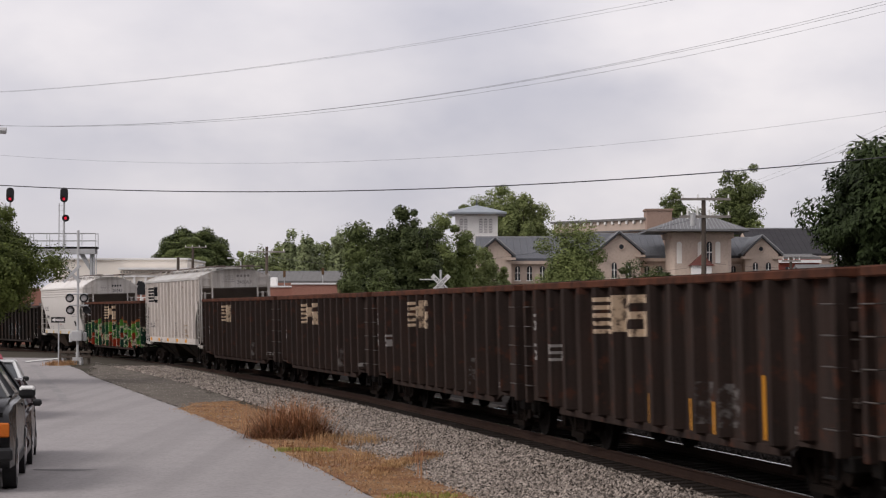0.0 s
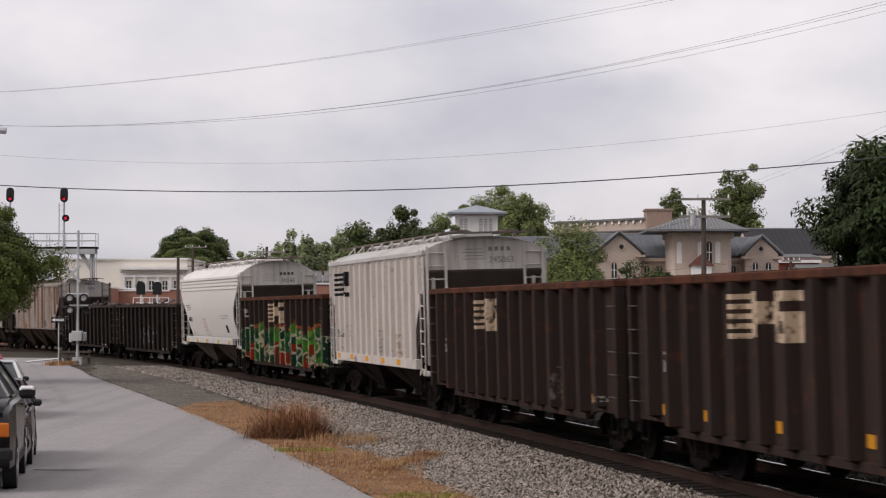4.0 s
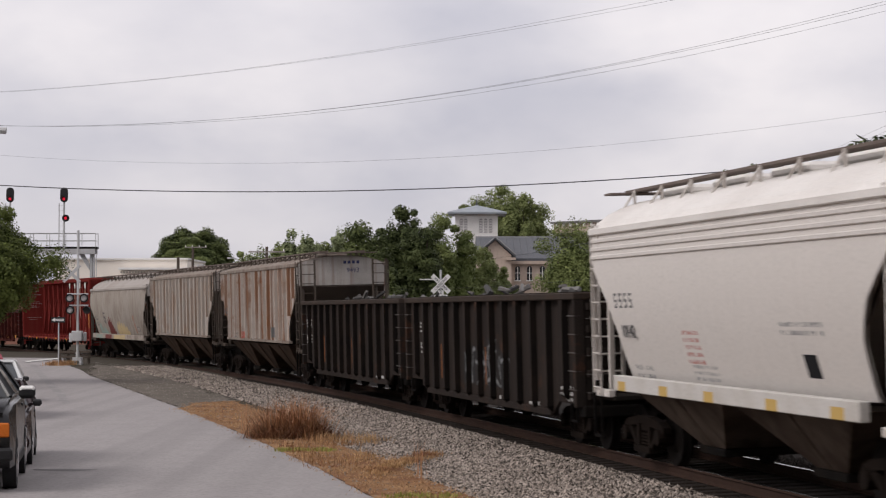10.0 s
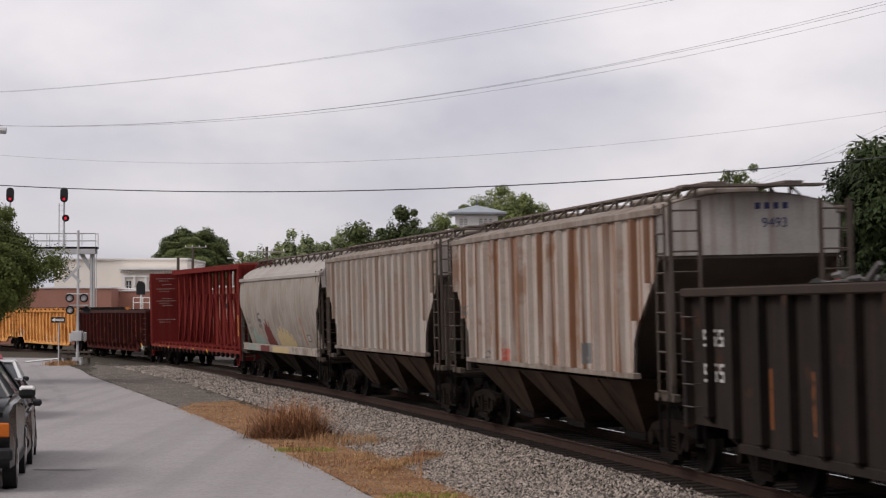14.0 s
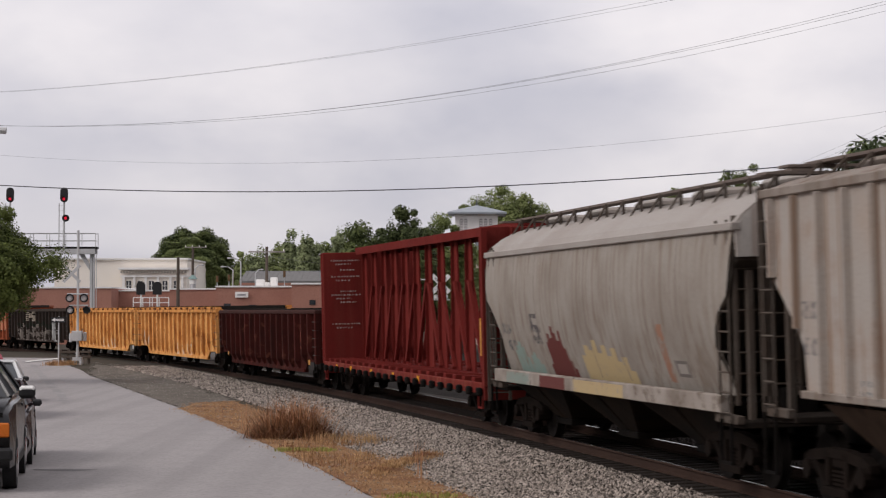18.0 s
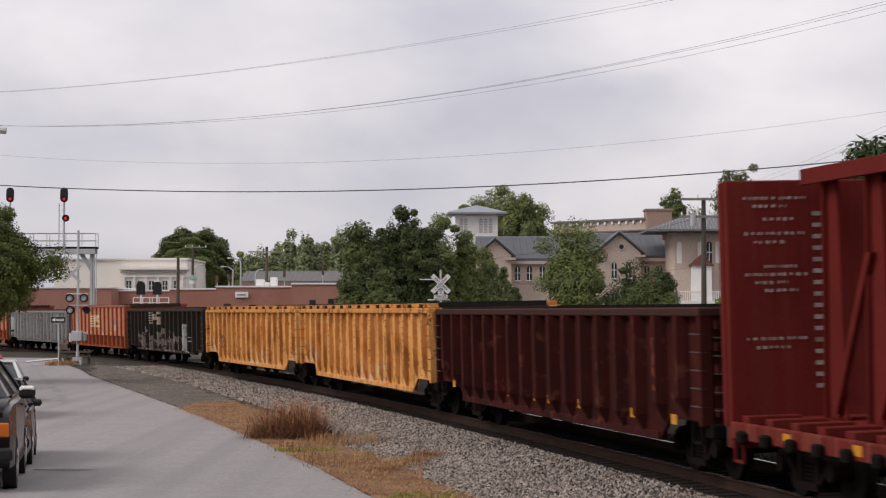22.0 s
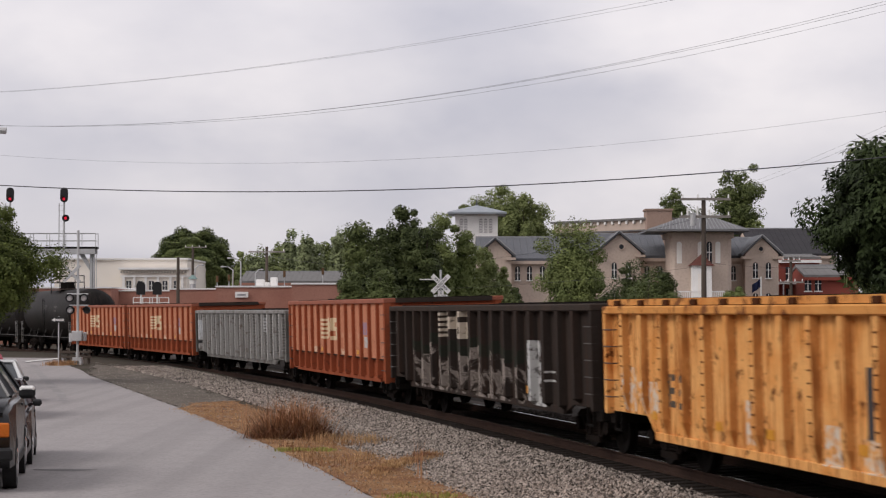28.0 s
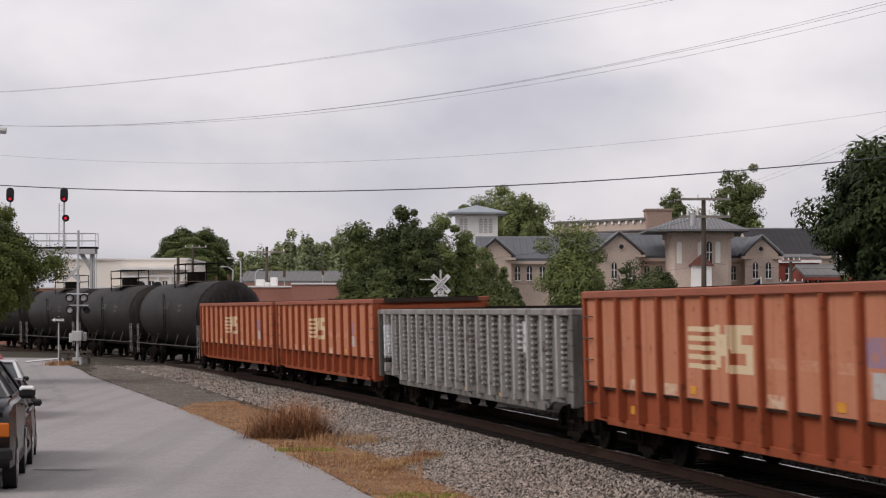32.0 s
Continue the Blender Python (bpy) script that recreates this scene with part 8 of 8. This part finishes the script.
# ---- parked vehicles ----
M["tyre"] = mat("tyre", (0.015, 0.015, 0.016), 0.85, second=(0.025, 0.024, 0.023))
M["glass"] = mat("glass", (0.02, 0.025, 0.028), 0.05, bump=0, grain_amount=0, spec=0.8, second=(0.03, 0.035, 0.04))
M["amber_lens"] = mat("amber_lens", (0.62, 0.16, 0.02), 0.25, bump=0, second=(0.5, 0.12, 0.02))
M["clear_lens"] = mat("clear_lens", (0.55, 0.56, 0.57), 0.15, bump=0)
M["chrome"] = mat("chrome", (0.5, 0.5, 0.51), 0.2, 0.9, bump=0)


def car_paint(name, base, rough=0.25):
    return mat(name, base, rough, 0.25, second=tuple(c * 0.85 for c in base), blotch=0.6, amount=0.4, grain_amount=0.0, bump=0.0, spec=0.5)


def vehicle(x, y, heading, paint_m, label, length=4.3, width=1.78, height=1.45, hood=0.95, boxy=False):
    """A parked car or utility vehicle: body with wheel arches, glasshouse, wheels, lamps, mirrors and bumpers. It faces along +x."""
    ob = thing("parked_car", label, "car", "parked vehicles", m=Matrix.Translation((x, y, ground_z(x, y) + 0.03)) @ Matrix.Rotation(radians(heading), 4, "Z"))
    L, W, H, B = length / 2, width / 2, height, hood
    clear, r = (0.36, 0.39) if boxy else (0.22, 0.31)
    ax = L - 0.82
    arch = lambda c: [(c + (r + 0.07) * math.cos(a), r + (r + 0.07) * math.sin(a)) for a in np.linspace(math.pi, 0, 9)]
    side = [(-L, clear + 0.15), (-L + 0.06, clear)] + arch(-ax) + arch(ax) + [(L - 0.06, clear), (L, clear + 0.18), (L, B - 0.20), (L - 0.10, B - 0.06), (L - 1.15, B + 0.06), (-L + 0.3, B + 0.06), (-L, B - 0.05)]
    bm = bmesh.new()
    extrude(bm, side, "y", -W, W)
    bmesh.ops.bevel(bm, geom=[e for e in bm.edges if min(v.co.z for v in e.verts) > B - 0.35 and (abs(e.verts[0].co.y - e.verts[1].co.y) < 0.01 or e.verts[0].co.x > L - 0.2)], offset=0.09, segments=4, affect="EDGES")
    for f in bm.faces:
        f.smooth = len(f.verts) == 4
    for v in bm.verts:
        if v.co.z > B - 0.3:
            v.co.y *= 0.965
        if abs(v.co.x) > L - 0.2:
            v.co.y *= 0.93
    bmesh.ops.triangulate(bm, faces=[f for f in bm.faces if len(f.verts) > 4])
    part("body", bm, paint_m, ob)
    top_f, top_r = (L - 1.75, -L + 0.35) if boxy else (L - 1.95, -L + 1.15)
    base_f, base_r = L - (1.32 if boxy else 1.15), (-L + 0.12 if boxy else -L + 0.55)
    tw, bw = (0.52, 0.86) if boxy else (0.72, 0.955)
    bm = bmesh.new()
    lo = [bm.verts.new(v) for v in ((base_f, -W * bw, B + 0.062), (base_f, W * bw, B + 0.062), (base_r, W * bw, B + 0.062), (base_r, -W * bw, B + 0.062))]
    hi = [bm.verts.new(v) for v in ((top_f, -W * tw, H), (top_f, W * tw, H), (top_r, W * tw, H), (top_r, -W * tw, H))]
    for k in range(4):
        bm.faces.new((lo[k], lo[(k + 1) % 4], hi[(k + 1) % 4], hi[k]))
    bm.faces.new(hi), bm.faces.new(lo[::-1])
    bmesh.ops.recalc_face_normals(bm, faces=bm.faces)
    part("glasshouse", bm, M["glass"], ob, "dark tinted glass")
    part("roof", boxes((top_r - 0.05, top_f + 0.05, -W * (tw + 0.01), W * (tw + 0.01), H - 0.01, H + 0.05), bevel=0.025), paint_m, ob)
    for s in (-1, 1):
        for p, q in (((base_f, s * W * (bw + 0.002), B + 0.06), (top_f, s * W * tw, H)), ((base_r, s * W * (bw + 0.002), B + 0.06), (top_r, s * W * tw, H)), ((0.0, s * W * (bw + 0.002), B + 0.06), (0.0, s * W * tw, H))):
            bm = bmesh.new()
            tube(bm, p, q, 0.045, 6)
            part("pillar", bm, paint_m, ob)
        mw = 1.0 if boxy else 0.62
        m = part("mirror", boxes((base_f - 0.30, base_f - 0.10, s * (W + 0.13 * mw) - 0.13 * mw, s * (W + 0.13 * mw) + 0.13 * mw, B + 0.03, B + 0.03 + 0.19 * mw), bevel=0.05 * mw), M["signal_black"], ob)
        if boxy:
            # white box stands for the sky's reflection on the dark mirror
            part("mirror_glint", boxes((base_f - 0.29, base_f - 0.11, s * (W + 0.13) - 0.12, s * (W + 0.13) + 0.12, B + 0.13, B + 0.232), bevel=0.03), M["white_paint"], m, "white cap for the sky reflected on the mirror")
        part("headlight", boxes((L - 0.02, L + 0.03, s * W * 0.50 - 0.16, s * W * 0.50 + 0.16, B - 0.48, B - 0.29), bevel=0.015), M["clear_lens"], ob)
        part("turn_lamp", boxes((L - 0.14, L + 0.025, s * W * 0.90 - 0.19, s * W * 0.90 + 0.02, B - 0.50, B - 0.28), bevel=0.02), M["amber_lens"] if boxy else M["clear_lens"], ob)
        part("door_handle", boxes((-0.35, -0.15, s * (W + 0.005) - 0.015, s * (W + 0.005) + 0.015, B - 0.12, B - 0.08)), M["signal_black"], ob)
        part("rocker_trim", boxes((-ax + r + 0.1, ax - r - 0.1, s * W - 0.02, s * W + 0.02, clear, clear + 0.14), bevel=0.008), M["signal_black"], ob)
        for c in (-ax, ax):
            bm = bmesh.new()
            tube(bm, (c, s * (W - 0.20), r), (c, s * (W + 0.01), r), r, 24)
            bmesh.ops.bevel(bm, geom=[e for e in bm.edges if len(e.link_faces) == 2 and abs(e.calc_face_angle(0)) > 1.2], offset=0.03, segments=2, affect="EDGES")
            wheel = part("wheel", bm, M["tyre"], ob)
            bm = bmesh.new()
            tube(bm, (c, s * (W + 0.011), r), (c, s * (W + 0.03), r), r * 0.62, 18, r * 0.5)
            part("rim", bm, M["chrome"], wheel)
    part("front_bumper", boxes((L - 0.08, L + 0.14, -W * 0.98, W * 0.98, clear + 0.12, clear + 0.32), bevel=0.04), M["signal_black"] if boxy else paint_m, ob)
    part("rear_bumper", boxes((-L - 0.12, -L + 0.08, -W * 0.97, W * 0.97, clear + 0.12, clear + 0.32), bevel=0.04), M["signal_black"] if boxy else paint_m, ob)
    grille = part("grille", boxes((L - 0.01, L + 0.02, -W * 0.40, W * 0.40, B - 0.37, B - 0.17), bevel=0.008), M["signal_black"], ob)
    for k in range(7):
        part("grille_bar", boxes((L + 0.021, L + 0.035, -W * 0.36 + k * W * 0.12 - 0.02, -W * 0.36 + k * W * 0.12 + 0.02, B - 0.35, B - 0.19)), M["chrome"], grille)
    part("plate", boxes((L + 0.142, L + 0.15, -0.15, 0.15, clear + 0.15, clear + 0.29)), M["white_paint"], ob)
    return ob


vehicle(-7.84, 33.3, -80.8, car_paint("black_paint", (0.006, 0.006, 0.007)), "glossy black tall utility vehicle parked at the kerb", 4.6, 1.85, 1.88, 1.34, True)
vehicle(-8.51, 38.06, -80.2, car_paint("dark_red_paint", (0.020, 0.007, 0.008)), "dark maroon car parked at the kerb", 4.1, 1.70, 1.44, 1.0)
vehicle(-12.02, 54.0, -80, car_paint("white_car_paint", (0.70, 0.70, 0.69)), "white sedan parked at the kerb", 4.4, 1.76, 1.42, 0.92)
vehicle(-14.25, 62.5, -77, car_paint("rose_paint", (0.30, 0.05, 0.07)), "rose-red car parked at the kerb", 4.3, 1.76, 1.42, 0.92)
silver_car = vehicle(-16.3, 71.0, -76, car_paint("silver_paint", (0.42, 0.45, 0.50)), "pale silver-blue car with a roof rack at the kerb", 4.3, 1.76, 1.44, 0.92)
for s in (-1, 1):
    part("roof_rack", boxes((-1.0, 0.3, s * 0.52 - 0.03, s * 0.52 + 0.03, 1.485, 1.56), bevel=0.01), M["signal_black"], silver_car)


# ---- what moves ----
VT, VV = (0.0, 6.0, 12.0, 18.0, 25.0, 32.0), (9.636, 9.579, 9.181, 8.908, 8.68, 8.327)
TT = np.arange(0.0, 32.01, 0.1)
SPEED = np.interp(TT, VT, VV)
WAY = np.concatenate([[0], np.cumsum((SPEED[1:] + SPEED[:-1]) / 2 * 0.1)])


def way(t):
    """How far the train has rolled at t seconds."""
    return float(np.interp(t, TT, WAY))


def on_track(s, half):
    """The pose of a car whose trucks stand half a metre distance before and behind s."""
    a, b = rail_point(s + half, 0, 0, 0), rail_point(s - half, 0, 0, 0)
    d = a - b
    return Matrix.Translation((a + b) / 2) @ Matrix.Rotation(math.atan2(d.y, d.x), 4, "Z") @ Matrix.Rotation(BANK, 4, "X")


def motions():
    for car, s, half in CARS:
        walk(car, [(t, on_track(s + way(t), half)) for t in np.linspace(0.0, 32.0, 33)])
    # the wheels roll without slipping, at most 81 degrees from row to row
    times = [k / 15 for k in range(481)]
    for w, x, car in WHEELS:
        walk(w, [(t, pose(x, 0, WR, 0, math.degrees(way(t) / WR), 0)) for t in times])


motions()
